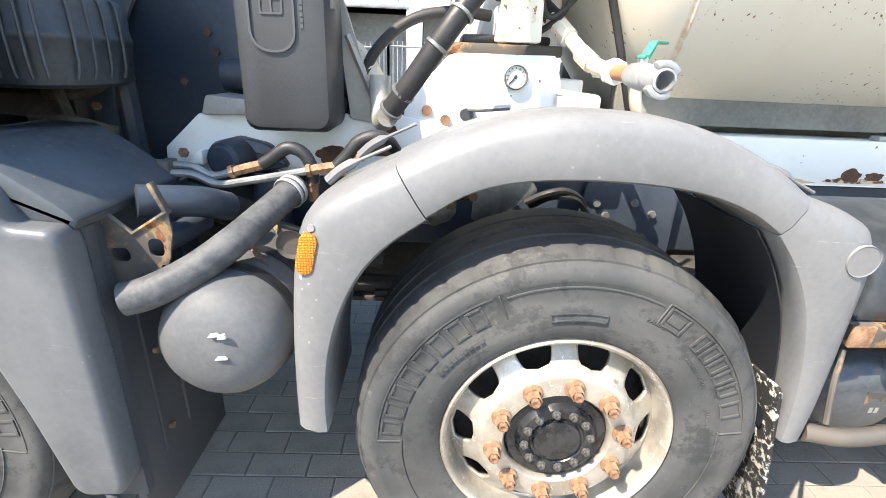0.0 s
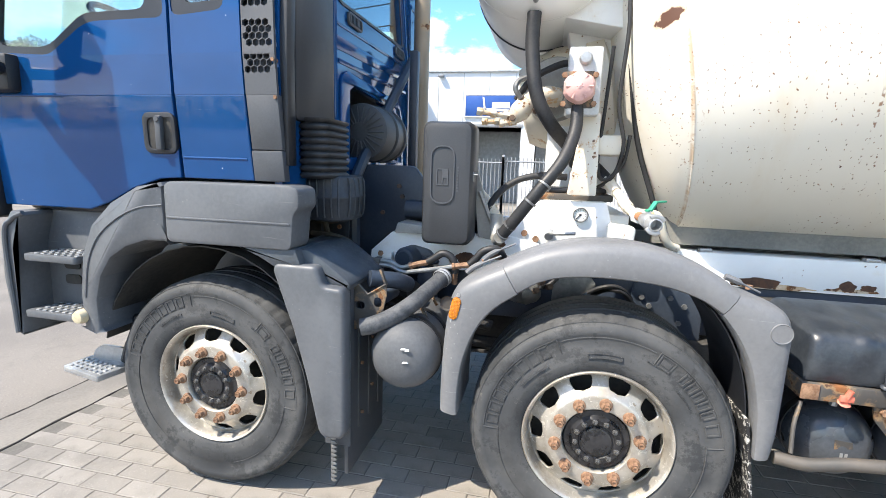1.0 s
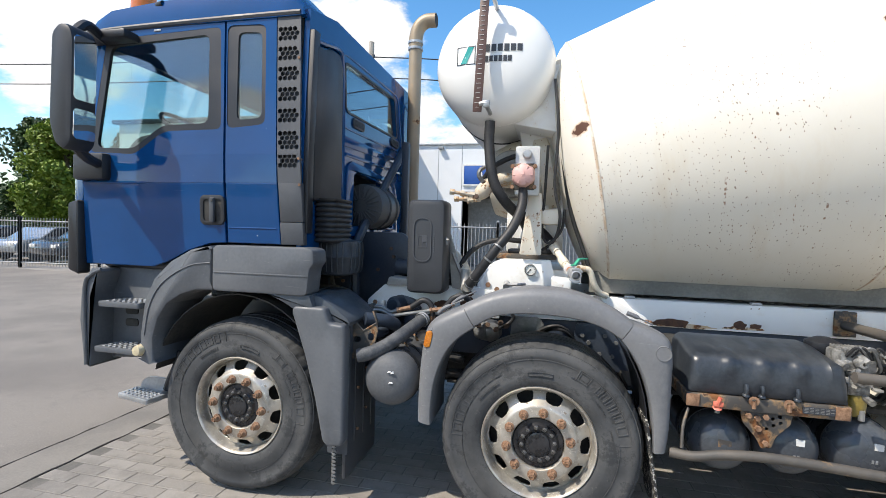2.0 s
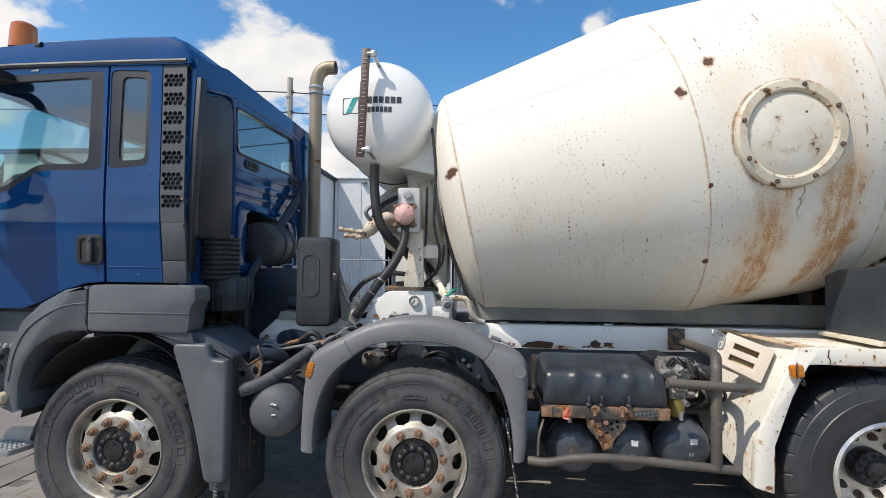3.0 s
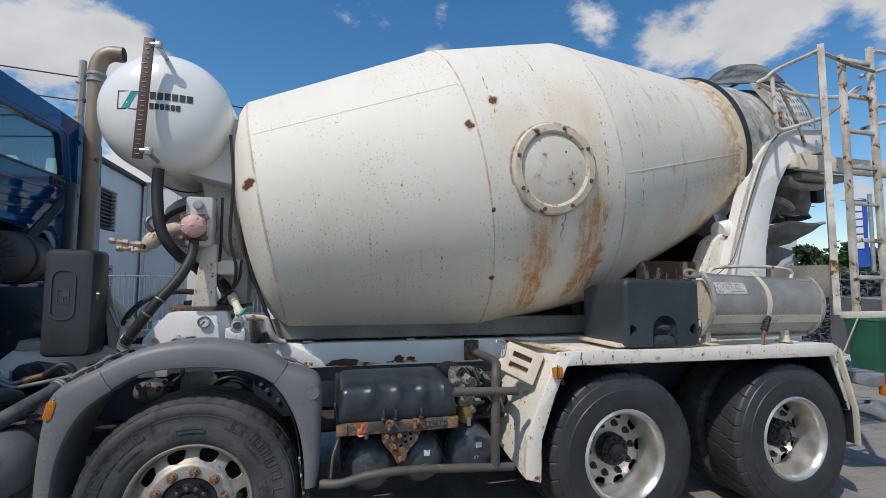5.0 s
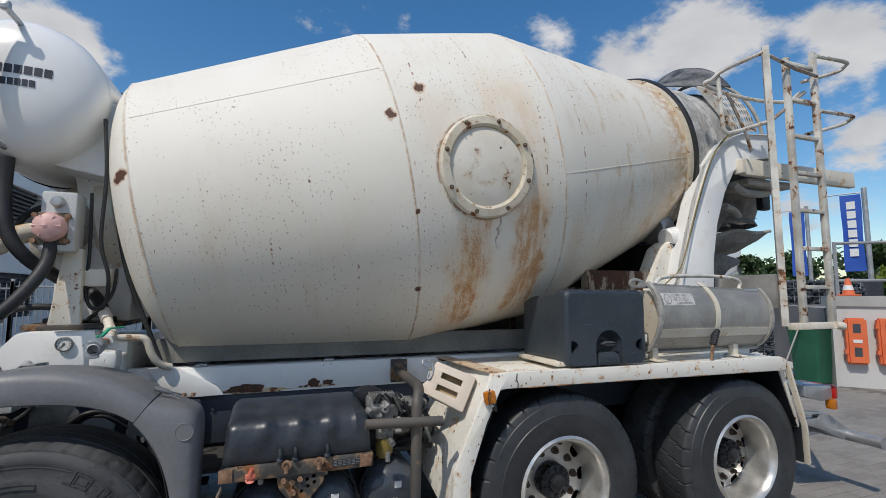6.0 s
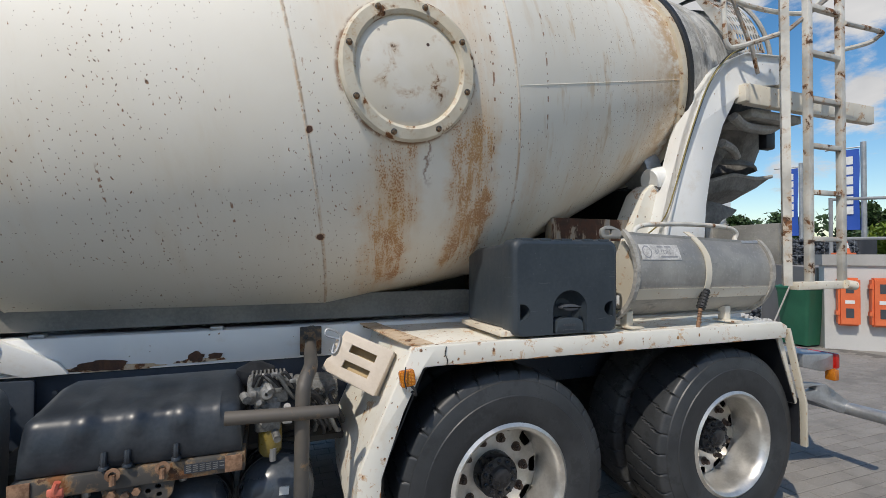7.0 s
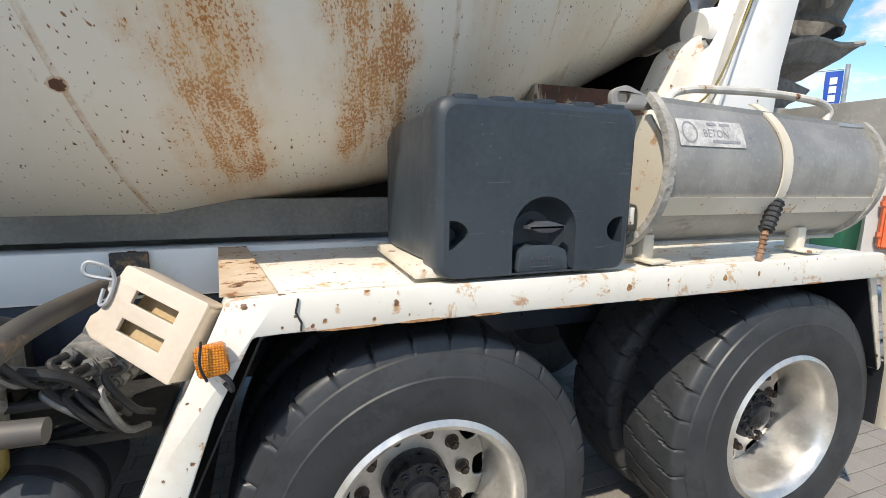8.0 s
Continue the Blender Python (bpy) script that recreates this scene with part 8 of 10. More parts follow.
# hoses round the tank and pedestal
for pts, r in (([(-0.375, 0.60, 2.36), (-0.375, 0.60, 2.20), (-0.34, 0.58, 1.98), (-0.26, 0.62, 1.84), (-0.16, 0.76, 1.74), (-0.12, 0.86, 1.66)], 0.034),
               ([(-0.145, 0.56, 1.92), (-0.15, 0.52, 1.80), (-0.20, 0.44, 1.66), (-0.30, 0.40, 1.52), (-0.40, 0.42, 1.38), (-0.46, 0.46, 1.30)], 0.030),
               ([(-0.16, 0.80, 1.585), (-0.28, 0.78, 1.592), (-0.42, 0.77, 1.56), (-0.53, 0.76, 1.47), (-0.60, 0.75, 1.34), (-0.62, 0.76, 1.27)], 0.018),
               ([(-0.14, 0.75, 2.16), (-0.24, 0.80, 2.16), (-0.38, 0.86, 2.10), (-0.46, 0.90, 2.00)], 0.018),
               ([(0.03, 0.62, 2.62), (0.06, 0.60, 2.30), (0.05, 0.62, 1.95), (0.09, 0.64, 1.75), (0.06, 0.70, 1.60), (-0.03, 0.76, 1.52)], 0.010),
               ([(0.05, 0.70, 2.5), (0.10, 0.68, 2.1), (0.16, 0.70, 1.78), (0.26, 0.72, 1.5), (0.34, 0.74, 1.28)], 0.013),
               ([(0.0, 0.60, 2.20), (-0.01, 0.66, 1.90), (-0.02, 0.68, 1.66), (0.02, 0.70, 1.58), (0.10, 0.68, 1.66), (0.12, 0.66, 1.80)], 0.009),
               ([(-0.14, 0.92, 1.78), (-0.08, 0.88, 1.70), (-0.01, 0.82, 1.64), (0.05, 0.745, 1.572)], 0.030)):
    bm = B()
    tube(bm, pts, r, 12)
    part("hose", bm, RUBBER, truck, "black rubber hose")
for c, d, r in (((-0.27, 0.405, 1.555), (-0.4, -0.16, -0.55), 0.0345), ((-0.33, 0.40, 1.475), (-0.42, 0.0, -0.55), 0.0345), ((-0.42, 0.435, 1.355), (-0.4, 0.2, -0.5), 0.0345), ((-0.455, 0.455, 1.308), (-0.4, 0.3, -0.5), 0.035)):
    bm = B()
    lathe(bm, [(r - 0.005, 0), (r, 0.002), (r, 0.010), (r - 0.005, 0.012)], c, d, 18)
    part("hose_clamp", bm, LINE_STEEL, truck)
bm = B()
tube(bm, [(-0.47, 0.47, 1.285), (-0.49, 0.52, 1.27), (-0.50, 0.56, 1.33), (-0.50, 0.57, 1.39)], 0.032, 12)
part("pipe_elbow", bm, STEEL, truck)
bm = B()
tube(bm, [(-0.70, 0.85, 1.52), (-0.60, 0.80, 1.44), (-0.54, 0.78, 1.36), (-0.53, 0.78, 1.28)], 0.04, 12)
cyl(bm, (-0.585, 0.792, 1.42), (-0.565, 0.785, 1.39), 0.052, segs=8)
part("pipe_elbow", bm, CREAM_WORN, truck, "chipped cream pipe bend")
bm = B()
for k in range(7):
    rr = random.Random(k)
    box(bm, (-0.66 + 0.035 * k, 0.70, 1.24), (-0.635 + 0.035 * k, 0.76, 1.27 + 0.05 * rr.random()), 0.006)
part("pipe_block", bm, SOOT_SHADE, truck)
# pump outlet with its pipes beside the column
GRUBBY = spotted("grubby_casting", (0.46, 0.40, 0.31), (0.62, 0.56, 0.46), 0.6, ((14.0, 0.018, 0.30), (40.0, 0.007, 0.30)), 0.6, 0.50)
bm = B()
tube(bm, [(-0.46, 0.70, 1.87), (-0.42, 0.71, 1.92), (-0.38, 0.74, 1.965), (-0.30, 0.78, 2.0), (-0.24, 0.82, 2.0)], [0.030, 0.034, 0.040, 0.046, 0.050, 0.052, 0.052], 12)
box(bm, (-0.485, 0.665, 1.845), (-0.435, 0.735, 1.905), 0.010)
pump = part("pump_outlet", bm, GRUBBY, truck, "cement-splashed pump outlet")
for p0, p1, r in (((-0.64, 0.655, 1.908), (-0.47, 0.675, 1.886), 0.013), ((-0.62, 0.72, 1.862), (-0.46, 0.72, 1.862), 0.012), ((-0.52, 0.66, 1.845), (-0.46, 0.68, 1.858), 0.011)):
    a, b = Vector(p0), Vector(p1)
    bm = B()
    cyl(bm, a, b, r, segs=10)
    stub = part("outlet_pipe", bm, GRUBBY, pump)
    for f, g in ((0.0, 0.18), (0.42, 0.58), (0.78, 1.0)):
        bm = B()
        cyl(bm, a.lerp(b, f), a.lerp(b, g), r * 1.7, segs=6)
        part("hex_fitting", bm, GRUBBY, stub)
for c, d in (((-0.40, 0.70, 1.955), (-0.5, -0.3, 0.6)), ((-0.455, 0.66, 1.875), (0, -1, 0)), ((-0.35, 0.72, 1.93), (0.2, -1, -0.5))):
    bm = B()
    cyl(bm, c, Vector(c) + Vector(d).normalized() * 0.035, 0.016, segs=6)
    part("plug", bm, RUST_DULL, pump)
bm = B()
tube(bm, [(-0.42, 0.69, 1.975), (-0.45, 0.68, 2.02), (-0.44, 0.69, 2.06), (-0.40, 0.72, 2.085)], 0.014, 8)
part("outlet_nozzle", bm, LINE_STEEL, pump)
bm = B()
lathe(bm, [(0, 0), (0.16, 0.0), (0.17, 0.02), (0.17, 0.25), (0.1, 0.3)], (-0.26, 0.90, 2.06), (0.2, 1, 0), 32)
part("hydraulic_pump", bm, STEEL, truck, "round grey drive pump")
# gearbox and drive between pedestal and drum
bm = B()
lathe(bm, [(0.0, -0.55), (0.22, -0.52), (0.26, -0.45), (0.30, -0.30), (0.30, -0.18), (0.36, -0.14), (0.36, -0.05), (0.25, 0.0)], (0.08, MID, 2.10), (0.98, 0, 0.2), 32)
part("drum_gearbox", bm, CREAM_WORN, truck, "cream drum gearbox")
bm = B()
prism(bm, [(-0.28, 1.5), (0.12, 1.5), (0.12, 1.95), (-0.02, 2.0), (-0.28, 1.95)], 0.98, 2 * MID - 0.98, bevel=0.02)
part("gearbox_stand", bm, WHITE, truck)
# water outlet: white elbow, rusty nipple, ball valve with a green lever, claw coupling
bm = B()
tube(bm, [(0.075, 0.705, 1.535), (0.105, 0.655, 1.492), (0.13, 0.595, 1.452), (0.146, 0.52, 1.434), (0.152, 0.45, 1.428)], 0.023, 14)
cyl(bm, (0.040, 0.755, 1.580), (0.082, 0.69, 1.522), 0.031, segs=8)
cyl(bm, (0.112, 0.64, 1.478), (0.134, 0.585, 1.447), 0.029, segs=8)
outlet = part("water_outlet", bm, CREAM_WORN, truck, "chipped white water outlet")
OUT = V(0.10, -1.0, -0.06).normalized()


def along(d):
    return V(0.152, 0.45, 1.428) + OUT * d


bm = B()
cyl(bm, along(-0.01), along(0.02), 0.035, segs=8)
part("union_nut", bm, WHITE, outlet)
bm = B()
cyl(bm, along(0.015), along(0.12), 0.0205)
part("rusty_nipple", bm, BRASS, outlet)
bm = B()
lathe(bm, [(0.021, 0.11), (0.029, 0.112), (0.031, 0.13), (0.033, 0.165), (0.030, 0.185), (0.026, 0.19), (0.026, 0.21), (0.033, 0.214), (0.035, 0.225), (0.032, 0.236), (0.027, 0.262), (0.022, 0.264), (0.020, 0.20), (0.0, 0.199)], along(0), OUT, 24)
for a in (20, 200):
    t = B()
    prism(t, [(0.028 * math.cos(radians(a + k)), 0.028 * math.sin(radians(a + k))) for k in range(0, 110, 12)] + [(0.043 * math.cos(radians(a + k)), 0.043 * math.sin(radians(a + k))) for k in range(104, -1, -12)], -0.010, 0.012, bevel=0.003)
    t.transform(Matrix.Translation(along(0.25)) @ pose(0, 0, 0, 0, 0, 5))
    merge(bm, t)
part("hose_coupling", bm, GALV, outlet, "aluminium claw coupling")
bm = B()
c = along(0.15)
box(bm, c + V(-0.010, -0.010, 0.02), c + V(0.010, 0.010, 0.045), 0.004)
part("valve_stem", bm, GALV, outlet)
bm = B()
t = B()
prism(t, soften([(-0.014, -0.006), (0.014, -0.006), (0.045, 0.030), (0.105, 0.033), (0.105, 0.040), (0.038, 0.038), (0.006, 0.004), (-0.014, 0.004)], 0.004), -0.010, 0.010, bevel=0.002)
t.transform(Matrix.Translation(c + V(0, 0, 0.045)) @ pose(0, 0, 0, 0, 0, 42))
merge(bm, t)
part("valve_lever", bm, GREEN, outlet, "green ball-valve lever")
bm = B()
tube(bm, [(0.15, 0.60, 1.43), (0.24, 0.63, 1.425), (0.285, 0.64, 1.41), (0.315, 0.65, 1.33), (0.35, 0.67, 1.275), (0.40, 0.70, 1.252)], 0.020, 12)
part("drain_pipe", bm, CREAM_WORN, truck)

# -- battery box, air tanks and side guard between the axles --
def flute(x):
    """How far the cover bulges at x: broad soft flutes."""
    return max(0.0, math.cos((x - 0.92) / 0.155 * 2 * math.pi)) ** 0.7 if 0.86 < x < 1.36 else 0.0


bm = B()
rings = []
stations = [(0.738, 0.055), (0.742, 0.03), (0.755, 0.012)] + [(0.775 + 0.0158 * k, 0.0) for k in range(40)] + [(1.412, 0.012), (1.424, 0.03), (1.428, 0.055)]
for x, g in stations:
    f = flute(x)
    sec = [(0.50, 0.868), (0.10, 0.868), (0.084 + g * 0.5, 0.90), (0.086 + g * 0.5, 0.96), (0.094 - 0.014 * f + g * 0.5, 0.985), (0.100 - 0.016 * f + g * 0.5, 1.020 - g * 0.2), (0.112 - 0.014 * f + g * 0.5, 1.040 + 0.004 * f - g * 0.3), (0.132 - 0.006 * f, 1.052 + 0.010 * f - g * 0.4), (0.17, 1.060 + 0.013 * f - g * 0.5), (0.215, 1.067 + 0.011 * f - g * 0.6), (0.235, 1.071 + 0.003 * f - g * 0.7), (0.40, 1.094 + 0.003 * f - g * 0.7), (0.50, 1.090 - g)]
    lean = (x - 1.08) * -0.06
    rings.append([V(x + lean * max(0.0, z - 0.90) / 0.27, y, z) for y, z in sec])
loft(bm, rings)
COVER = plain("dusty_cover_plastic", (0.017, 0.022, 0.030), (0.042, 0.049, 0.058), 0.38, scale=7, fine=60, bump=0.08)
battery = part("battery_box", bm, COVER, truck, "black fluted plastic battery cover", angle=38)
for x in (0.99, 1.06, 1.21):
    bm = B()
    tube(bm, [(x, 0.082, 0.872), (x, 0.074, 0.90), (x, 0.082, 0.93)], [0.012, 0.018, 0.016, 0.010], 8)
    part("cover_foot", bm, COVER, battery)
bm = B()
box(bm, (0.73, 0.085, 0.795), (1.44, 0.60, 0.862), 0.006)
tray = part("battery_tray", bm, RUST_PLATE, battery, "rusty steel battery tray")
for x in (0.755, 1.40):
    bm = B()
    box(bm, (x - 0.03, 0.078, 0.80), (x + 0.03, 0.086, 0.86), 0.002)
    part("rust_patch", bm, RUST_NUT, tray)
for x in (1.02, 1.17):
    bm = B()
    lathe(bm, [(0.022, 0), (0.024, -0.008), (0.012, -0.010), (0.010, 0)], (x, 0.07, 0.855), segs=14)
    tube(bm, [(x, 0.065, 0.855), (x, 0.062, 0.82)], 0.010, 8, False)
    part("cover_latch", bm, RUST_NUT, battery)
bm = B()
prism(bm, rounded(1.235, 0.815, 1.375, 0.848, 0.003), 0.081, 0.0845)
plate = part("type_plate", bm, INK, battery)
bm = B()
for j in range(4):
    for k in range(5 + j % 2):
        box(bm, (1.242 + 0.022 * k, 0.0795, 0.82 + 0.007 * j), (1.258 + 0.022 * k, 0.0812, 0.823 + 0.007 * j))
part("plate_marks", bm, LINE_STEEL, plate)
bm = B()
tube(bm, [(0.862, 0.07, 0.80), (0.862, 0.055, 0.835), (0.87, 0.052, 0.862)], [0.014, 0.022, 0.010], 8)
box(bm, (0.84, 0.05, 0.815), (0.885, 0.062, 0.84), 0.004)
part("battery_switch", bm, RED_FADED, battery, "faded red battery switch")
bm = B()
prism(bm, soften([(0.975, 0.80), (1.205, 0.80), (1.195, 0.745), (1.135, 0.68), (1.12, 0.625), (1.075, 0.615), (1.05, 0.665), (0.99, 0.735)], 0.01), 0.10, 0.11, holes=[rounded(1.115 + dx, 0.725 + dz, 1.133 + dx, 0.743 + dz, 0.008) for dx, dz in ((0, 0), (0.03, 0.015), (-0.03, -0.02), (-0.005, 0.032), (0.026, 0.045))])
br = part("tank_bracket", bm, RUST_PLATE, battery, "rusted perforated bracket")
for x, z in ((1.01, 0.775), (1.05, 0.765), (1.085, 0.775), (1.055, 0.715), (1.09, 0.645)):
    bm = B()
    cyl(bm, (x, 0.10, z), (x, 0.084, z), 0.014, segs=6)
    part("bolt", bm, RUST_NUT, br)
for x, z, r, lab in ((0.925, 0.585, 0.152, "dented dark air tank with flaked paint"), (1.235, 0.60, 0.145, "dark air tank with a small label"), (1.56, 0.62, 0.150, "dark air tank with a small label")):
    tk = air_tank(x, z, r, 0.13, 0.72, lab)
    bm = B()
    prism(bm, [(x + 0.004, z + 0.035), (x + 0.041, z + 0.033), (x + 0.042, z + 0.064), (x + 0.005, z + 0.066)] if x > 1 else [(x - 0.03, z + 0.04), (x + 0.03, z + 0.035), (x + 0.035, z + 0.01), (x - 0.028, z + 0.0)], 0.1315, 0.140)
    part("tank_label", bm, LABEL_WHITE if x > 1 else RUST_PLATE, tk)
    bm = B()
    for k in range(2):
        box(bm, (x - 0.006 + 0.016 * k, 0.1305, z - 0.03), (x + 0.004 + 0.016 * k, 0.136, z - 0.012))
    part("stamped_mark", bm, GALV, tk)
    bm = B()
    cyl(bm, (x - 0.02, 0.20, z + r), (x - 0.02, 0.20, z + r + 0.05), 0.014, segs=8)
    part("drain_valve", bm, GALV, tk)
bm = B()
lathe(bm, [(0, 0), (0.075, 0.0), (0.085, 0.02), (0.08, 0.06), (0.03, 0.085), (0, 0.088)], (1.47, 0.42, 1.045), (0, 0, 1), 24)
part("filler_dome", bm, BLACK, truck)
# air dryer: a casting with cooling fins, bosses, fittings, pipes and a yellow bowl
ALLOY = plain("cast_alloy", (0.13, 0.13, 0.125), (0.33, 0.325, 0.31), 0.5, 0.3, scale=24)
bm = B()
box(bm, (1.44, 0.20, 1.0), (1.60, 0.34, 1.10), 0.015)
box(bm, (1.47, 0.19, 0.89), (1.57, 0.30, 1.01), 0.012)
dryer = part("air_dryer", bm, ALLOY, truck, "grimy alloy air dryer with fittings")
for k in range(8):
    rr = random.Random(40 + k)
    x, z = 1.42 + 0.20 * rr.random(), 0.88 + 0.24 * rr.random()
    bm = B()
    cyl(bm, (x, 0.20, z), (x + 0.02 - 0.04 * rr.random(), 0.14 + 0.04 * rr.random(), z + 0.03 - 0.06 * rr.random()), 0.010 + 0.009 * rr.random(), segs=8)
    part("fitting", bm, ALLOY, dryer)
for k in range(6):
    rr = random.Random(80 + k)
    p = V(1.44 + 0.16 * rr.random(), 0.2, 1.08)
    bm = B()
    tube(bm, [p, p + V(0.03, -0.03, 0.05), p + V(0.10, 0.02, 0.02 - 0.1 * rr.random()), p + V(0.12, 0.2, -0.1)], 0.008, 6)
    part("air_pipe", bm, LINE_STEEL if k % 2 else RUBBER, dryer)
for k in range(11):
    rr = random.Random(140 + k)
    x, z = 1.43 + 0.19 * rr.random(), 0.90 + 0.22 * rr.random()
    bm = B()
    box(bm, (x, 0.165 + 0.03 * rr.random(), z), (x + 0.02 + 0.03 * rr.random(), 0.21, z + 0.012 + 0.02 * rr.random()), 0.003)
    part("casting_boss", bm, ALLOY, dryer)
for x, z in ((1.515, 1.055), (1.515, 0.965)):
    bm = B()
    lathe(bm, [(0.008, -0.012), (0.020, -0.010), (0.026, 0.0), (0.026, 0.03)], (x, 0.165, z), segs=16)
    part("end_cap", bm, ALLOY, dryer)
for k in range(9):
    bm = B()
    box(bm, (1.455 + 0.016 * k, 0.195, 1.095), (1.463 + 0.016 * k, 0.33, 1.115), 0.002)
    part("cooling_fin", bm, ALLOY, dryer)
bm = B()
lathe(bm, [(0.045, 0.1), (0.048, 0.05), (0.045, 0.0), (0.03, -0.02), (0, -0.025)], (1.53, 0.24, 0.80), (0, 0, 1), 20)
part("oil_bowl", bm, YELLOW_OIL, dryer)
for pts in ([(1.60, 0.22, 1.05), (1.72, 0.25, 1.0), (1.74, 0.35, 0.86), (1.62, 0.40, 0.80), (1.52, 0.42, 0.78)], [(1.58, 0.25, 0.95), (1.70, 0.30, 0.92), (1.70, 0.40, 0.80), (1.58, 0.45, 0.76)]):
    bm = B()
    tube(bm, pts, 0.014, 8)
    part("air_hose", bm, RUBBER, dryer)
# valve block behind the dryer: a row of short fittings with hoses
bm = B()
box(bm, (1.64, 0.40, 0.93), (1.83, 0.56, 1.03), 0.012)
block = part("valve_block", bm, ALLOY, truck, "grimy alloy valve block with hose fittings")
rr = random.Random(5)
for k in range(9):
    x, z = 1.655 + 0.05 * (k % 4) + 0.012 * rr.random(), 0.945 + 0.035 * (k // 4) + 0.01 * rr.random()
    a = V(x, 0.40, z)
    b = a + V(-0.03 + 0.05 * rr.random(), -0.07 - 0.03 * rr.random(), 0.03 * rr.random())
    bm = B()
    cyl(bm, a, b, 0.013, segs=10)
    cyl(bm, a.lerp(b, 0.15), a.lerp(b, 0.45), 0.019, segs=6)
    cyl(bm, a.lerp(b, 0.62), a.lerp(b, 0.9), 0.018, segs=6)
    part("hex_fitting", bm, ALLOY, block)
    bm = B()
    tube(bm, [b, b + V(-0.02, -0.04, -0.01), b + V(0.02 + 0.03 * rr.random(), -0.03, -0.08 - 0.04 * rr.random()), b + V(0.05, 0.06, -0.16)], 0.010, 8)
    part("air_hose", bm, RUBBER if k % 3 else LINE_STEEL, block)
# tubular side guard
bm = B()
tube(bm, [(0.645, 0.03, 0.575), (0.75, 0.01, 0.575), (0.90, 0.0, 0.605), (1.15, 0.0, 0.612), (1.752, 0.0, 0.575)], 0.024, 12)
rail = part("side_guard", bm, RUSTY, truck, "rusty tubular side guard")
bm = B()
tube(bm, [(1.638, 0.0, 0.58), (1.642, 0.0, 1.04), (1.652, 0.02, 1.125), (1.680, 0.10, 1.168), (1.70, 0.35, 1.168), (1.735, 0.74, 1.150)], 0.028, 12)
part("guard_post", bm, RUSTY, rail)
bm = B()
tube(bm, [(1.375, -0.03, 1.035), (1.77, -0.03, 1.018)], 0.025, 12, False)
part("guard_cross_bar", bm, RUSTY, rail)
bm = B()
tube(bm, [(0.70, 0.03, 0.60), (0.71, 0.06, 0.70), (0.74, 0.10, 0.78)], 0.008, 8)
part("guard_stay", bm, RUSTY, rail)
bm = B()
box(bm, (1.68, 0.72, 1.085), (1.79, 0.742, 1.232), 0.004)
part("guard_mount", bm, RUST_PLATE, rail)

# unseen block and plate between battery box and rail, added against sun patches
bm = B()
box(bm, (0.74, 0.505, 0.80), (1.44, 0.76, 1.03), 0.012)
part("battery_carrier", bm, SOOT_SHADE, truck)
bm = B()
box(bm, (0.50, 0.40, 0.745), (1.86, 0.764, 0.775), 0.006)
part("tank_shelf", bm, SOOT_SHADE, truck)
# brake chamber, hanger and pipes that show above the second tyre
bm = B()
lathe(bm, [(0.0, -0.10), (0.050, -0.095), (0.062, -0.06), (0.070, -0.015), (0.076, 0.0), (0.070, 0.015), (0.060, 0.05), (0.04, 0.07), (0, 0.075)], (-0.33, 0.58, 1.0), (0.9, -0.2, 0.12), 20)
chamber = part("brake_chamber", bm, LINE_STEEL, truck, "grimy brake chamber with its hose")
bm = B()
tube(bm, [(-0.27, 0.56, 1.02), (-0.22, 0.52, 1.05), (-0.18, 0.56, 1.09), (-0.20, 0.66, 1.12)], 0.012, 8)
part("brake_hose", bm, RUBBER, chamber)
for p in ((-0.40, 0.53, 1.03), (-0.34, 0.50, 1.045), (-0.285, 0.50, 1.02), (-0.26, 0.52, 1.06), (-0.22, 0.50, 1.045)):
    bm = B()
    cyl(bm, p, Vector(p) + V(0.01, -0.03, 0.012), 0.016, segs=6)
    part("hex_fitting", bm, RUST_DULL, chamber)
bm = B()
prism(bm, soften([(-0.20, 0.94), (-0.13, 0.93), (0.02, 1.05), (-0.02, 1.10), (-0.19, 1.10)], 0.015), 0.60, 0.612, bevel=0.002)
part("spring_hanger", bm, LINE_STEEL, truck, "dusty grey steel hanger plate")
for pts in ([(-0.02, 0.60, 1.01), (0.04, 0.57, 1.05), (0.10, 0.57, 1.06), (0.16, 0.60, 1.03), (0.20, 0.66, 0.98)], [(0.0, 0.62, 0.99), (0.06, 0.58, 1.035), (0.14, 0.58, 1.03), (0.22, 0.64, 0.95)]):
    bm = B()
    tube(bm, pts, 0.011, 8)
    part("brake_hose", bm, RUBBER, truck)
bm = B()
prism(bm, soften([(0.18, 0.76), (0.56, 0.76), (0.56, 1.06), (0.22, 1.06)], 0.02), 0.715, 0.73, bevel=0.003)
gusset = part("chassis_gusset", bm, NAVY, truck)
for x, z in ((0.26, 0.985), (0.30, 0.94), (0.37, 0.87), (0.40, 0.99), (0.45, 0.86), (0.47, 0.95), (0.28, 0.86)):
    bm = B()
    cyl(bm, (x, 0.715, z), (x, 0.70, z), 0.014, segs=6)
    part("bolt", bm, LINE_STEEL, gusset)


# -- the drum: turned round an axis that rises towards the rear --
DRUM_TILT = 11.53
DRUM = Matrix.Translation(V(0.109, 1.2, 2.104) - ORG[truck.name]) @ pose(0, 0, 0, 0, -DRUM_TILT, 0)
PROFILE = [(0.0, -0.06), (0.25, -0.055), (0.45, -0.035), (0.58, -0.008), (0.66, 0.012), (0.75, 0.048), (0.82, 0.085), (0.862, 0.118), (0.892, 0.155)]
PROFILE += [(0.892 + (1.15 - 0.892) * k / 8, 0.155 + (1.515 - 0.155) * k / 8) for k in range(1, 9)]
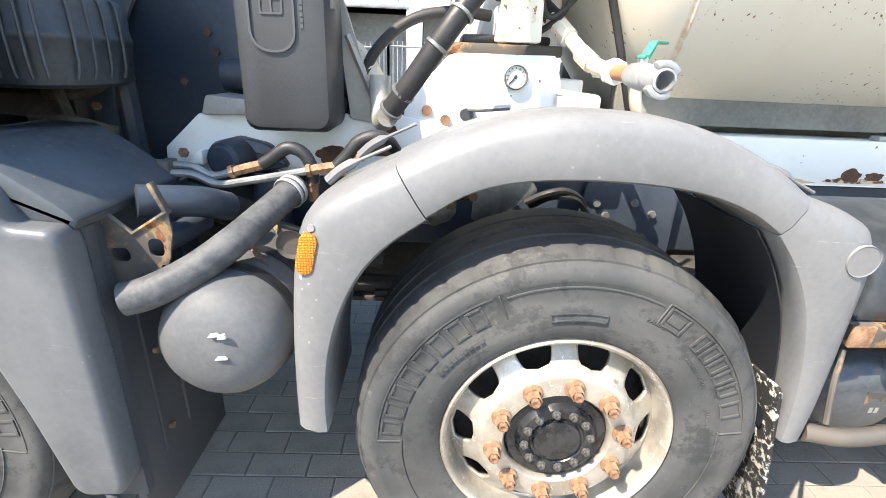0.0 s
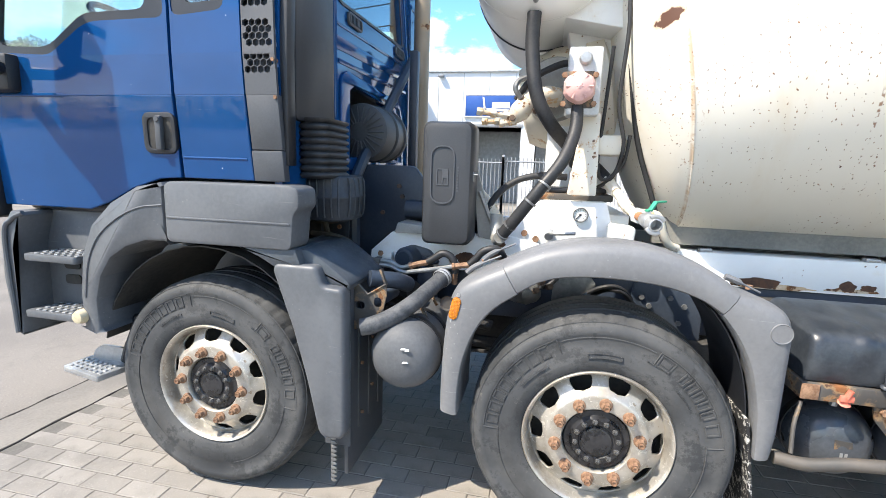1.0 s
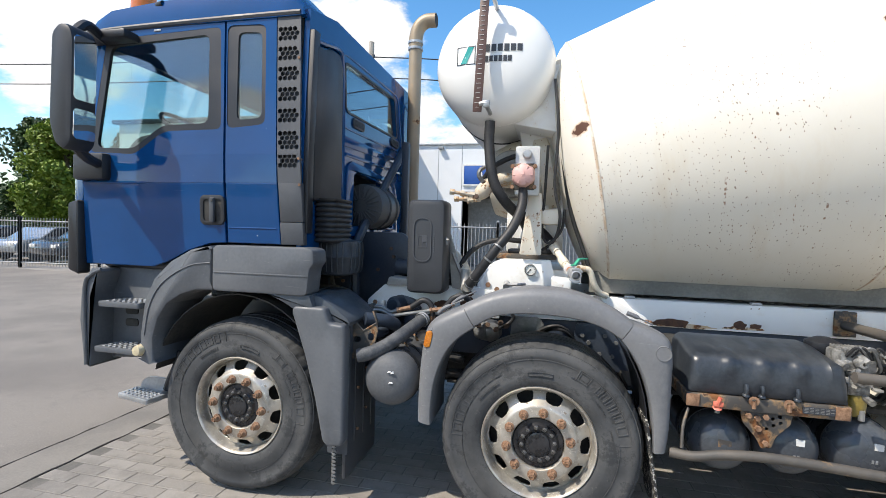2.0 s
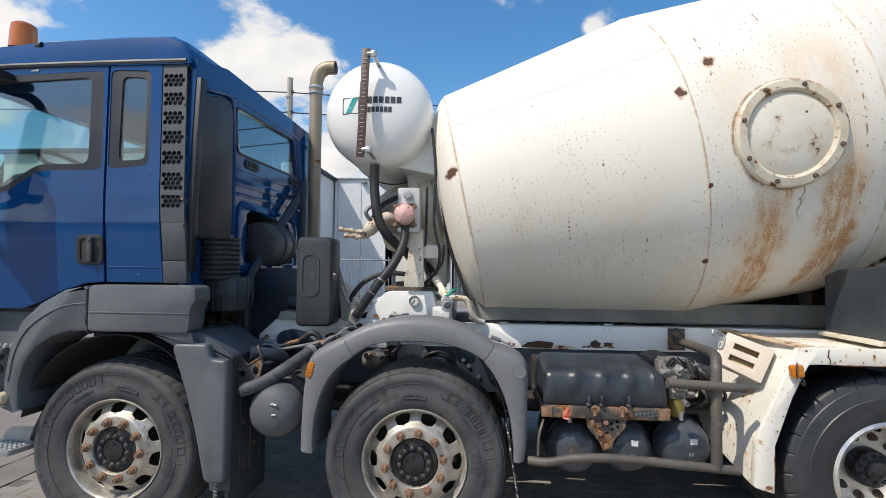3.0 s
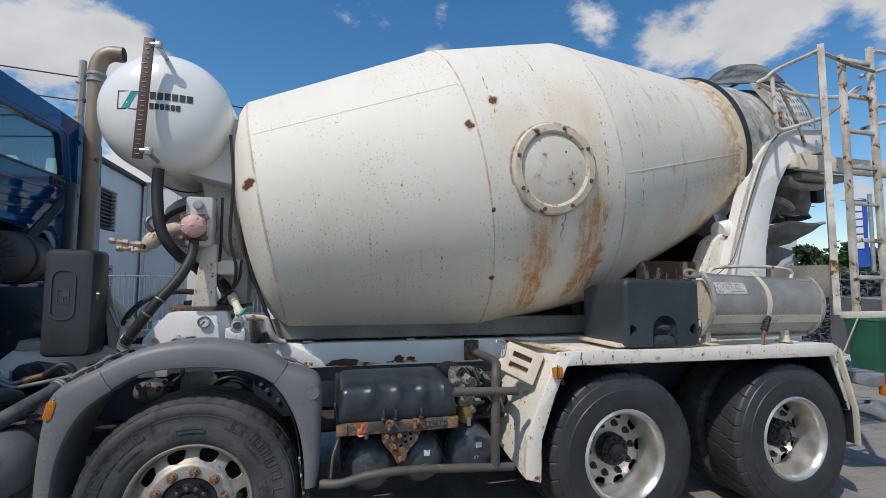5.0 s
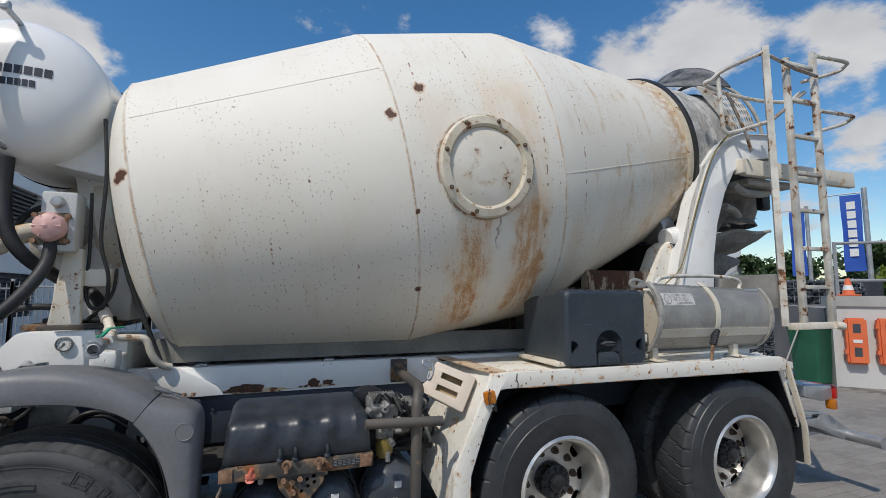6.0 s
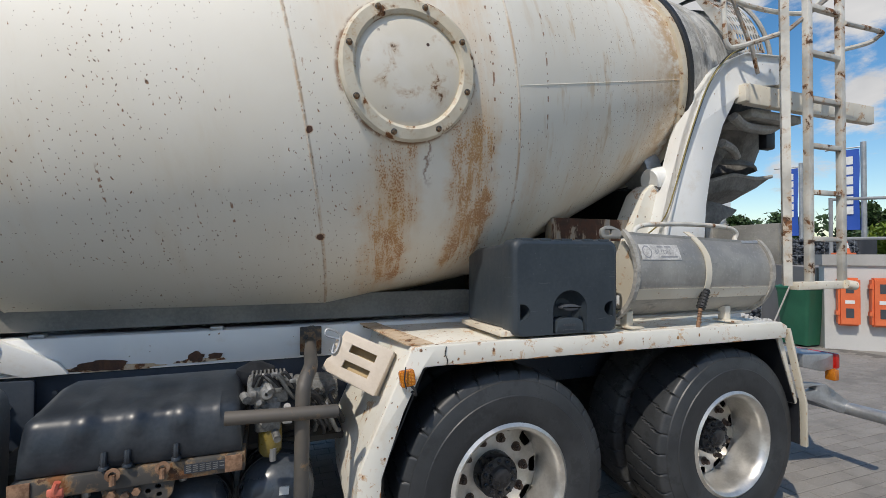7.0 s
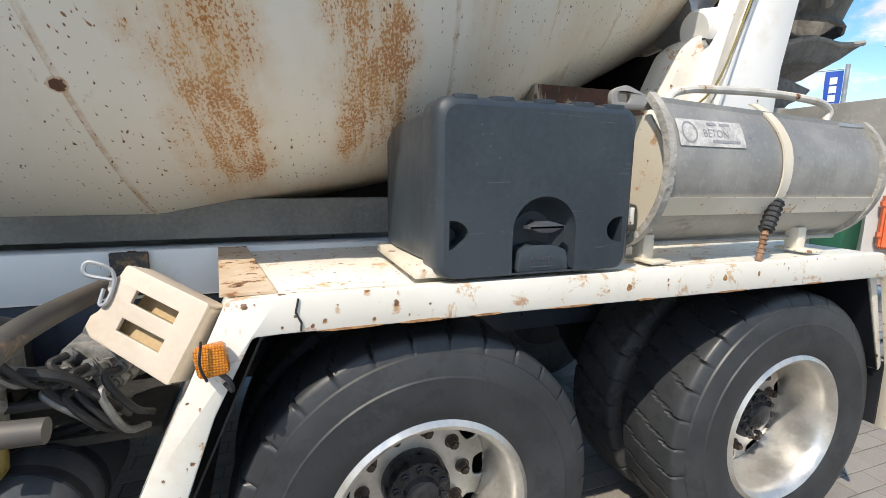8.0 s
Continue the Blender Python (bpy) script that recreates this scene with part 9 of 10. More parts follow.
PROFILE += [(1.153, 1.55), (1.155, 1.9), (1.156, 2.2), (1.154, 2.50)]
PROFILE += [(1.150 + (0.728 - 1.150) * k / 8, 2.54 + (4.06 - 2.54) * k / 8) for k in range(0, 9)]


def turned(profile, segs=128):
    bm = B()
    lathe(bm, profile, (0, 0, 0), (1, 0, 0), segs)
    return bm


def drum_r(s):
    for (r0, s0), (r1, s1) in zip(PROFILE, PROFILE[1:]):
        if s0 <= s <= s1:
            return r0 + (r1 - r0) * (s - s0) / (s1 - s0)
    return 0.72


def on_drum(s, phi, h=0.0):
    """A place on the drum's skin: along its axis, degrees above the near side, metres off the skin."""
    r, a = drum_r(s) + h, radians(phi)
    return V(s, -r * math.cos(a), r * math.sin(a))


DRUM_PAINT = drum_paint()
drum = new("mixer_drum", mesh_of("mixer_drum", turned(PROFILE), DRUM_PAINT, 25))
drum.parent, drum.matrix_basis = truck, DRUM
ORG[drum.name] = V(0, 0, 0)
tagged(drum, "large cream mixing drum with chipped paint and rust runs")
for s, w in ((0.155, 0.006), (1.521, 0.007), (2.514, 0.006)):
    bm = turned([(drum_r(s - w) - 0.001, s - w), (drum_r(s) + 0.0025, s - w * 0.4), (drum_r(s) + 0.0025, s + w * 0.4), (drum_r(s + w) - 0.001, s + w)])
    part("weld_seam", bm, DRUM_PAINT, drum)
for s0, s1, phi in ((0.17, 1.50, TURN + 35), (2.53, 4.0, TURN - 5), (0.17, 1.50, TURN - 85), (1.53, 2.50, TURN + 95), (2.53, 4.0, TURN - 125)):
    bm = B()
    tube(bm, [on_drum(s0 + (s1 - s0) * k / 10, phi, 0.0) for k in range(11)], 0.0024, 6, False)
    part("weld_seam", bm, DRUM_PAINT, drum)


# hatch: a raised oval frame with a dished lid and bolts
def hatch_at(a, b, h):
    return on_drum(1.985 + a, TURN + math.degrees(b / 1.155), h)


bm = B()
rings = []
for k in range(72):
    w = 2 * math.pi * k / 72
    c, s = math.cos(w), math.sin(w)
    rings.append([hatch_at((0.30 + d) * c, (0.30 + d) * s, h) for d, h in ((0.0, 0.0), (0.0, 0.022), (-0.014, 0.032), (-0.056, 0.030), (-0.068, 0.018), (-0.068, -0.01))])
loft(bm, rings + [rings[0]], closed=True, caps=False)
bmesh.ops.remove_doubles(bm, verts=bm.verts, dist=1e-5)
HATCH_PAINT = rusty("hatch_frame_paint", (0.56, 0.49, 0.37), (0.68, 0.62, 0.50), 0.5, 0.60, 14.0)
part("hatch_frame", bm, HATCH_PAINT, drum, "rusty oval hatch frame")
bm = B()
rings = [[hatch_at(f * 0.236 * math.cos(2 * math.pi * k / 48), f * 0.236 * math.sin(2 * math.pi * k / 48), h) for k in range(48)] for f, h in ((1.0, 0.004), (0.9, 0.010), (0.5, 0.012), (0.02, 0.012))]
loft(bm, rings, closed=True, caps=True)
part("hatch_lid", bm, rusty("hatch_lid_paint", (0.70, 0.645, 0.54), (0.77, 0.73, 0.65), 0.45, 0.64, 9.0, chips=0.07), drum, "cream hatch lid")
nut = mesh_of("hatch_bolt", nut_mesh(0.010, 0.018, 0.9), RUST_PLATE)
for k in range(8):
    w = radians(45 * k + 20)
    p = hatch_at(0.268 * math.cos(w), 0.268 * math.sin(w), 0.031)
    a = radians(TURN + math.degrees(0.277 * math.sin(w) / 1.155))
    o = new("hatch_bolt", nut)
    o.parent = drum
    o.matrix_basis = Matrix.Translation(p) @ V(0, 1, 0).rotation_difference(V(0, math.cos(a), -math.sin(a))).to_matrix().to_4x4()
# roller ring and the cement-crusted neck
bm = turned([(0.70, 4.062), (0.768, 4.066), (0.778, 4.072), (0.778, 4.104), (0.768, 4.110), (0.70, 4.115)])
part("roller_ring", bm, plain("ring_steel", (0.035, 0.035, 0.036), (0.07, 0.068, 0.065), 0.45, 0.4), drum, "dark steel roller ring")
bm = turned([(0.735, 4.015), (0.762, 4.022), (0.766, 4.05), (0.762, 4.064), (0.70, 4.066)])
part("ring_flange", bm, HATCH_PAINT, drum)
bm = turned([(0.70, 4.105), (0.732, 4.115), (0.69, 4.34), (0.665, 4.42), (0.672, 4.43), (0.672, 4.46), (0.655, 4.47), (0.60, 4.75), (0.59, 4.80), (0.605, 4.81), (0.605, 4.84), (0.56, 4.85), (0.52, 4.6), (0.4, 4.3), (0.0, 4.3)], 96)
neck_mat = Mat("cemented_neck", 0.85)
n1 = neck_mat.noise(7, 6, 0.7)
neck_col = neck_mat.mix(neck_mat.step(n1, 0.4, 0.62), (0.50, 0.49, 0.46), (0.33, 0.325, 0.305))
neck_col = neck_mat.mix(neck_mat.step(neck_mat.noise(5, 6, 0.75, neck_mat.stretch((4.0, 1.0, 1.0))), 0.50, 0.62, (0.0, 0.75)), neck_col, (0.19, 0.185, 0.175))
neck_col = neck_mat.mix(neck_mat.step(neck_mat.noise(12, 6, 0.75, neck_mat.stretch((3.0, 0.7, 0.7))), 0.60, 0.66, (0.0, 0.7)), neck_col, (0.62, 0.60, 0.56))
neck_mat.color(neck_col)
neck_mat.bump(neck_mat.noise(22, 6, 0.7), 0.8, 0.012)
part("drum_neck", bm, neck_mat.m, drum, "cement-crusted drum neck")
bm = turned([(0.694, 4.315), (0.70, 4.32), (0.70, 4.335), (0.69, 4.34)])
part("neck_hoop", bm, CEMENT, drum)

# -- discharge end: hopper, arms, chute --
def in_drum(s, y, z):
    """A place given along and across the drum's axis, in the place's metres."""
    return (Matrix.Translation(ORG[truck.name]) @ DRUM) @ V(s, y, z)


bm = B()
rings = []
for s, r, lift, a0 in ((4.24, 0.70, 0.005, 60), (4.45, 0.69, 0.02, 54), (4.60, 0.68, 0.10, 44), (4.74, 0.68, 0.19, 36), (4.86, 0.67, 0.20, 34)):
    rings.append([in_drum(s + 0.10 * math.sin(a), -r * math.cos(a), (r + lift) * math.sin(a)) for a in [radians(a0 + (130 - a0) * k / 20) for k in range(21)]])
loft(bm, rings, closed=False, caps=False)
CHARGE = plain("hopper_rubber", (0.035, 0.038, 0.042), (0.20, 0.20, 0.195), 0.7, scale=7, bump=0.5)
hopper = part("charge_hopper", bm, CHARGE, truck, "dark curved charging hopper with cement stains", thick=0.012)
# pierced guard plate at the neck
bm = B()
holes = []
for i in range(9):
    for j in range(8):
        u, v = 0.03 + 0.062 * i + (0.031 if j % 2 else 0), 0.03 + 0.056 * j
        holes.append([(u + 0.022 * math.cos(radians(45 * k)), v + 0.022 * math.sin(radians(45 * k))) for k in range(8)])
outline = [(0, 0), (0.60, 0), (0.60, 0.47), (0, 0.47)]


def wrap(q):
    s, a = 4.62 + q.x * 0.55, radians(2 + q.z * 110)
    r = 0.72 - (q.x * 0.06) + q.y
    return in_drum(s, -r * math.cos(a), r * math.sin(a))


prism(bm, outline, 0.0, 0.006, holes=holes, bend=wrap)
part("pierced_guard", bm, LADDER, hopper, "perforated guard plate, cement splashed")
bm = B()
for s, r in ((4.98, 0.70),):
    tube(bm, [in_drum(s, -r * math.cos(radians(a)), r * math.sin(radians(a))) for a in range(-10, 190, 12)], 0.016, 8)
part("hopper_hoop", bm, CEMENT, hopper)
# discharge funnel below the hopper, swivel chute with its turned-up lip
# grimy steel with the shade under the hopper mixed into its dark colour
GRIMY_SHADED = plain("grimy_shaded_steel", (0.12, 0.115, 0.105), (0.25, 0.24, 0.22), 0.8, scale=6, fine=40, bump=0.7, dist=0.008)
bm = B()
rings = []
for x, z, rx, w in ((4.98, 2.86, 0.66, 0.60), (5.04, 2.66, 0.60, 0.52), (5.10, 2.50, 0.50, 0.42), (5.12, 2.40, 0.46, 0.37), (5.12, 2.35, 0.49, 0.40)):
    rings.append([V(x + rx * math.sin(a), MID - w * math.cos(a), z) for a in [2 * math.pi * k / 14 for k in range(14)]])
loft(bm, rings, closed=True, caps=False)
part("discharge_funnel", bm, GRIMY_SHADED, truck, "cement-caked discharge funnel", angle=14, thick=0.016)
bm = B()
rings = []
for x, z, w, d in ((4.72, 2.185, 0.29, 0.19), (4.95, 2.24, 0.30, 0.22), (5.14, 2.285, 0.31, 0.23), (5.34, 2.27, 0.32, 0.20), (5.46, 2.275, 0.325, 0.14), (5.57, 2.295, 0.33, 0.05)):
    rings.append([V(x - 0.03 * math.sin(a), MID - w * math.cos(a), z - d * math.sin(a)) for a in [radians(180 * k / 6) for k in range(7)]])
loft(bm, rings, closed=False, caps=False)
swivel = part("swivel_chute", bm, GRIMY_SHADED, truck, "cement-caked swivel chute end", angle=14, thick=0.018)
bm = B()
tube(bm, [r[0] for r in rings], 0.016, 8)
part("chute_lip", bm, CEMENT, swivel)
bm = B()
prism(bm, soften([(4.70, 2.06), (4.92, 2.035), (5.12, 1.99), (5.06, 1.94), (4.95, 1.90), (4.86, 1.82), (4.72, 1.80)], 0.015), 0.86, 0.90, bevel=0.005)
part("chute_cheek", bm, GRIMY_SHADED, truck)
bm = B()
prism(bm, soften([(4.62, 2.62), (5.02, 2.60), (5.00, 2.50), (4.84, 2.34), (4.74, 2.22), (4.62, 2.18)], 0.02), 0.80, 0.83, bevel=0.005)
part("funnel_web", bm, GRIMY_SHADED, truck)
bm = B()
cyl(bm, (4.82, MID, 1.30), (4.82, MID, 2.0), 0.07)
box(bm, (4.70, 0.95, 1.86), (4.94, 1.5, 1.94), 0.01)
part("chute_post", bm, STEEL, truck)
bm = B()
tube(bm, [(4.60, 0.50, 2.60), (4.75, 0.52, 2.55), (5.02, 0.55, 2.56), (5.20, 0.6, 2.62)], 0.035, 10)
tube(bm, [(4.55, 0.55, 2.42), (4.72, 0.60, 2.40), (4.90, 0.7, 2.38)], 0.03, 8)
part("chute_ram", bm, CEMENT, truck)
# bowed white support arms
ARM_OUT = [(3.74, 1.30), (3.845, 1.66), (3.960, 2.05), (4.085, 2.42), (4.21, 2.70), (4.38, 2.90), (4.60, 3.02), (5.02, 3.055)]
ARM_IN = [(4.20, 1.30), (4.215, 1.60), (4.24, 1.95), (4.30, 2.24), (4.40, 2.50), (4.52, 2.69), (4.70, 2.80), (5.02, 2.86)]
for y0, y1 in ((0.42, 0.47), (2 * MID - 0.47, 2 * MID - 0.42)):
    bm = B()
    prism(bm, ARM_OUT + ARM_IN[::-1], y0, y1, bevel=0.004)
    loft(bm, [[V(x, y0 - 0.02, z), V(x, y1 + 0.10, z), V(x + 0.012, y1 + 0.10, z - 0.005), V(x + 0.012, y0 - 0.02, z - 0.005)] for x, z in ARM_OUT])
    part("support_arm", bm, WHITE, truck, "bowed white support arm")
bm = B()
box(bm, (4.95, 0.42, 2.84), (5.03, 2 * MID - 0.42, 3.05), 0.01)
part("arm_cross_beam", bm, LADDER, truck)
bm = B()
box(bm, (4.60, 0.38, 2.66), (6.02, 0.44, 2.80), 0.008)
box(bm, (4.55, 0.37, 2.67), (4.60, 0.45, 2.79), 0.006)
part("platform_beam", bm, CREAM_WORN, truck, "worn cream platform beam")
bm = B()
box(bm, (4.72, 0.45, 2.60), (5.25, 1.2, 2.66), 0.006)
part("platform", bm, CEMENT, truck)
bm = B()
box(bm, (5.02, 0.55, 2.42), (5.12, 0.62, 2.58), 0.015)
part("work_lamp", bm, BLACK, truck)
# roller stand below the ring
bm = B()
prism(bm, soften([(3.50, 1.28), (3.98, 1.28), (4.13, 2.05), (4.10, 2.10), (3.95, 2.10), (3.86, 2.04)], 0.03), 0.56, 0.74, bevel=0.012)
stand = part("roller_stand", bm, CREAM, truck, "white roller stand")
bm = B()
tube(bm, [(3.95, 0.555, 2.06), (3.99, 0.545, 2.10), (4.04, 0.55, 2.07), (4.02, 0.548, 2.01), (3.97, 0.55, 2.02)], 0.022, 8)
part("grease_lump", bm, HUBBLACK, stand)
bm = B()
lathe(bm, [(0, 0), (0.075, 0.0), (0.085, 0.012), (0.085, 0.17), (0.06, 0.18), (0, 0.18)], (3.93, 0.60, 2.115), (0.98, 0, 0.2), 28)
part("roller_housing", bm, WHITE, stand, "white roller bearing housing")
bm = B()
lathe(bm, [(0, 0), (0.13, 0), (0.14, 0.02), (0.14, 0.12), (0, 0.14)], (3.98, 0.80, 2.22), (0.98, 0, 0.2), 28)
part("roller", bm, GALV, stand)
bm = B()
box(bm, (3.17, 0.62, 1.60), (3.86, 0.70, 1.85), 0.006)
box(bm, (3.0, 0.80, 1.30), (3.8, 2 * MID - 0.80, 1.72), 0.01)
cross = rusty("oily_beam", (0.30, 0.27, 0.23), (0.42, 0.38, 0.32), 0.6, 0.47, 7.0, (1.0, 1.0, 0.25), (0.10, 0.04, 0.02))
part("roller_beam", bm, cross, truck, "rust-streaked roller beam")
# added plate, dark for the shade, that closes the gap under the drum
bm = B()
prism(bm, soften([(0.76, 1.28), (2 * MID - 0.76, 1.28), (2 * MID - 0.76, 2.30), (2 * MID - 0.95, 2.20), (0.95, 2.10), (0.76, 2.14)], 0.03), 4.08, 4.16, "yz", bevel=0.006)
part("roller_bridge", bm, SOOT_SHADE, truck, "added dark plate that stands for shade between the roller stands")
# far stand, widened to hide the sky; white paint darkened for its shade
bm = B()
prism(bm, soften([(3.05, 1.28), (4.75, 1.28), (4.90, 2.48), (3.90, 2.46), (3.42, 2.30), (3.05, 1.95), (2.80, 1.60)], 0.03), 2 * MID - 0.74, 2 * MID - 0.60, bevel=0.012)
part("roller_stand", bm, SOOT_SHADE, truck, "roller stand of the far side, darkened for its shade")
bm = B()
tube(bm, [(4.57, 0.38, 3.04), (4.42, 0.385, 2.96), (4.235, 0.385, 2.76), (4.08, 0.385, 2.44), (3.955, 0.39, 2.10), (3.87, 0.41, 1.86), (3.80, 0.50, 1.74)], 0.0045, 6)
part("cable", bm, plain("yellow_cable", (0.20, 0.16, 0.05), (0.33, 0.26, 0.08), 0.6), truck)
bm = B()
tube(bm, [(4.57, 0.395, 3.035), (4.41, 0.395, 2.955), (4.235, 0.39, 2.75), (4.085, 0.39, 2.43), (3.97, 0.40, 2.11)], 0.007, 6)
part("cable", bm, RUBBER, truck)

# -- ladder with its hoops --
LY = 0.10
bm = B()
for x0, x1, z0, z1, w in ((4.535, 4.49, 1.43, 3.60, 0.045),):
    tube(bm, [(x0, LY, z0), (x1 + 0.0, LY - 0.02, z1)], w * 0.72, 4, False)
ladder = part("ladder", bm, LADDER, truck, "chipped white access ladder")
for x0, x1, top, y in ((4.745, 4.745, 3.56, LY), (5.075, 5.08, 3.67, LY)):
    bm = B()
    box(bm, (-0.023, -0.02, 0), (0.023, 0.02, top - 1.40), 0.004, m=Matrix.Translation((x0, y, 1.40)))
    part("ladder_rail", bm, LADDER, ladder)
for k in range(8):
    z = 1.408 + 0.2995 * k
    bm = B()
    box(bm, (4.765, LY - 0.018, z), (5.055, LY + 0.018, z + 0.03), 0.004)
    part("ladder_rung", bm, LADDER, ladder)
for pts in ([(4.49, 0.08, 3.56), (4.20, 0.20, 3.42), (4.14, 0.26, 3.36), (4.16, 0.34, 3.34), (4.60, 0.34, 3.30), (4.98, 0.28, 3.30), (5.06, 0.20, 3.36)],
            [(4.17, 0.24, 3.40), (4.19, 0.24, 3.05), (4.21, 0.24, 2.94), (4.28, 0.22, 2.93), (4.50, 0.10, 3.0)],
            [(5.09, 0.08, 3.63), (5.46, 0.08, 3.645), (5.51, 0.11, 3.63), (5.47, 0.16, 3.59), (5.09, 0.20, 3.46)],
            [(5.09, 0.08, 3.16), (5.48, 0.08, 3.17), (5.52, 0.11, 3.155), (5.48, 0.16, 3.12), (5.09, 0.20, 3.0)]):
    bm = B()
    tube(bm, pts, 0.016, 8)
    part("guard_hoop", bm, LADDER, ladder)
for pts in ([(4.50, 0.06, 3.52), (4.8, 0.06, 3.46), (5.05, 0.06, 3.44)], [(4.33, 0.30, 3.30), (4.52, 0.30, 2.98), (4.60, 0.32, 2.84)], [(4.56, 0.12, 3.02), (4.98, 0.12, 3.32)]):
    bm = B()
    tube(bm, pts, 0.014, 6, False)
    part("ladder_brace", bm, LADDER_WORN, ladder)
bm = B()
box(bm, (4.60, LY - 0.03, 1.40), (5.10, LY + 0.03, 1.45), 0.006)
cyl(bm, (5.04, LY - 0.04, 1.43), (5.10, LY - 0.06, 1.42), 0.03, segs=12)
part("ladder_foot", bm, CREAM_WORN, ladder)
bm = B()
box(bm, (4.52, 0.14, 1.56), (4.62, 0.70, 1.82), 0.006)
box(bm, (4.45, 0.60, 1.55), (4.95, 0.66, 1.83), 0.01)
part("ladder_bracket", bm, STEEL, ladder)

# -- white rear mudguard with its deck --
RUST_CHIP = plain("flaked_edge", (0.20, 0.085, 0.032), (0.46, 0.27, 0.125), 0.85, scale=30, fine=160, bump=0.5)
bm = B()
prism(bm, [(2.095, 1.215), (4.375, 1.215), (4.415, 1.19), (4.575, 0.72), (4.56, 0.70), (4.385, 1.15), (4.345, 1.172), (2.22, 1.172)], 0.07, 0.85, bevel=0.004)
fender = part("rear_mudguard", bm, CREAM, truck, "white steel rear mudguard, chipped and rusty at the edges")
bm = B()
prism(bm, soften([(2.085, 1.225), (2.20, 1.228), (4.365, 1.222), (4.42, 1.195), (4.405, 1.125), (2.20, 1.140), (2.135, 1.138), (2.048, 0.962), (1.955, 0.70), (1.948, 0.448), (1.846, 0.478), (1.858, 0.72), (1.89, 0.80)], 0.010), 0.025, 0.068, bevel=0.005)
part("fender_lip", bm, CREAM, fender)
bm = B()
loft(bm, [[V(2.092, 0.065, 1.222), V(2.092, 0.85, 1.222)], [V(1.870, 0.065, 0.75), V(1.870, 0.85, 0.75)], [V(1.850, 0.065, 0.482), V(1.850, 0.55, 0.57)]], closed=False, caps=False)
part("fender_front_plate", bm, CREAM, fender, thick=0.008)
bm = B()
prism(bm, [(4.420, 1.18), (4.442, 1.18), (4.588, 0.72), (4.594, 0.46), (4.578, 0.45), (4.572, 0.72)], 0.02, 0.06, bevel=0.003)
part("fender_tail_plate", bm, CREAM_WORN, fender)
bm = B()
prism(bm, [(4.568, 0.46), (4.580, 0.46), (4.578, 0.74), (4.568, 0.74)], 0.06, 0.70)
part("tail_flap", bm, BLACK, fender)
bm = B()
prism(bm, [(2.07, 0.06), (2.19, 0.06), (2.09, 0.76), (2.00, 0.76)], 1.228, 1.234, "xy")
part("rust_strip", bm, rusty("rust_strip", (0.50, 0.37, 0.25), (0.62, 0.50, 0.37), 0.8, 0.55, 16.0, rust=(0.27, 0.125, 0.055)), fender, "rusty angle strip")
for k, (x0, x1, z0, z1) in enumerate(((1.946, 1.953, 0.54, 0.66), (1.90, 1.94, 0.47, 0.49), (2.28, 2.44, 1.137, 1.143), (2.47, 2.60, 1.137, 1.144),
                                      (2.66, 2.76, 1.136, 1.142), (2.90, 3.06, 1.134, 1.140), (3.20, 3.27, 1.132, 1.139), (3.52, 3.66, 1.130, 1.136), (3.95, 4.05, 1.128, 1.134), (3.16, 3.18, 1.165, 1.185), (3.545, 3.562, 1.17, 1.19), (3.70, 3.712, 1.175, 1.192))):
    flake(x0, x1, z0, z1, 0.0248, 71 + k, RUST_CHIP, fender, 0.0006, "rust_patch")
bm = B()
tube(bm, [(2.235, 0.022, 1.222), (2.228, 0.021, 1.19), (2.24, 0.021, 1.165), (2.238, 0.022, 1.145)], 0.0025, 5, False)
part("crack", bm, SOOT_SHADE, fender)
bm = B()
pts = [(1.962, 0.50), (1.970, 0.71), (2.15, 1.12), (2.25, 1.160), (4.325, 1.160), (4.375, 1.13), (4.545, 0.71)]
loft(bm, [[V(x, 0.07, z), V(x, 0.85, z)] for x, z in pts], closed=False, caps=False)
part("inner_arch", bm, BLACK, fender, thick=0.006)
bm = B()
t = B()
prism(t, rounded(-0.032, -0.034, 0.032, 0.034, 0.012), -0.022, 0.01, bevel=0.006)
t.transform(Matrix.Translation((2.054, 0.008, 1.108)) @ pose(0, 0, 0, 0, -8, 0))
merge(bm, t)
part("marker_lamp", bm, AMBER, fender, "square amber side marker")
bm = B()
tube(bm, [(2.04, -0.026, 1.16), (2.035, -0.028, 1.11), (2.045, -0.02, 1.07)], 0.003, 6)
tube(bm, [(2.06, 0.0, 1.085), (2.085, -0.005, 1.06), (2.09, 0.0, 1.035), (2.075, 0.01, 1.05)], 0.006, 6)
part("lamp_wire", bm, RUBBER, fender)
# open cream chock holder
ex = V(0.204, -0.140, -0.090).normalized()
ez = (V(0.080, 0.030, 0.176) - ex * ex.dot(V(0.080, 0.030, 0.176))).normalized()
ey = ez.cross(ex)
FLAP = Matrix.Translation((1.900, 0.210, 1.139)) @ Matrix((ex, ey, ez)).transposed().to_4x4() @ Matrix.Diagonal((0.94, 1.0, 0.90, 1.0))
bm = B()
t = B()
prism(t, soften([(-0.155, -0.10), (0.13, -0.115), (0.13, 0.115), (-0.13, 0.112), (-0.135, 0.075), (-0.155, 0.06), (-0.15, 0.03), (-0.135, 0.02), (-0.14, -0.03), (-0.155, -0.05)], 0.008), -0.012, 0.0, bevel=0.002,
      holes=[[(-0.07, 0.025), (0.065, 0.025), (0.065, 0.062), (-0.07, 0.062)], [(-0.07, -0.055), (0.065, -0.055), (0.065, -0.018), (-0.07, -0.018)]])
t.transform(FLAP)
merge(bm, t)
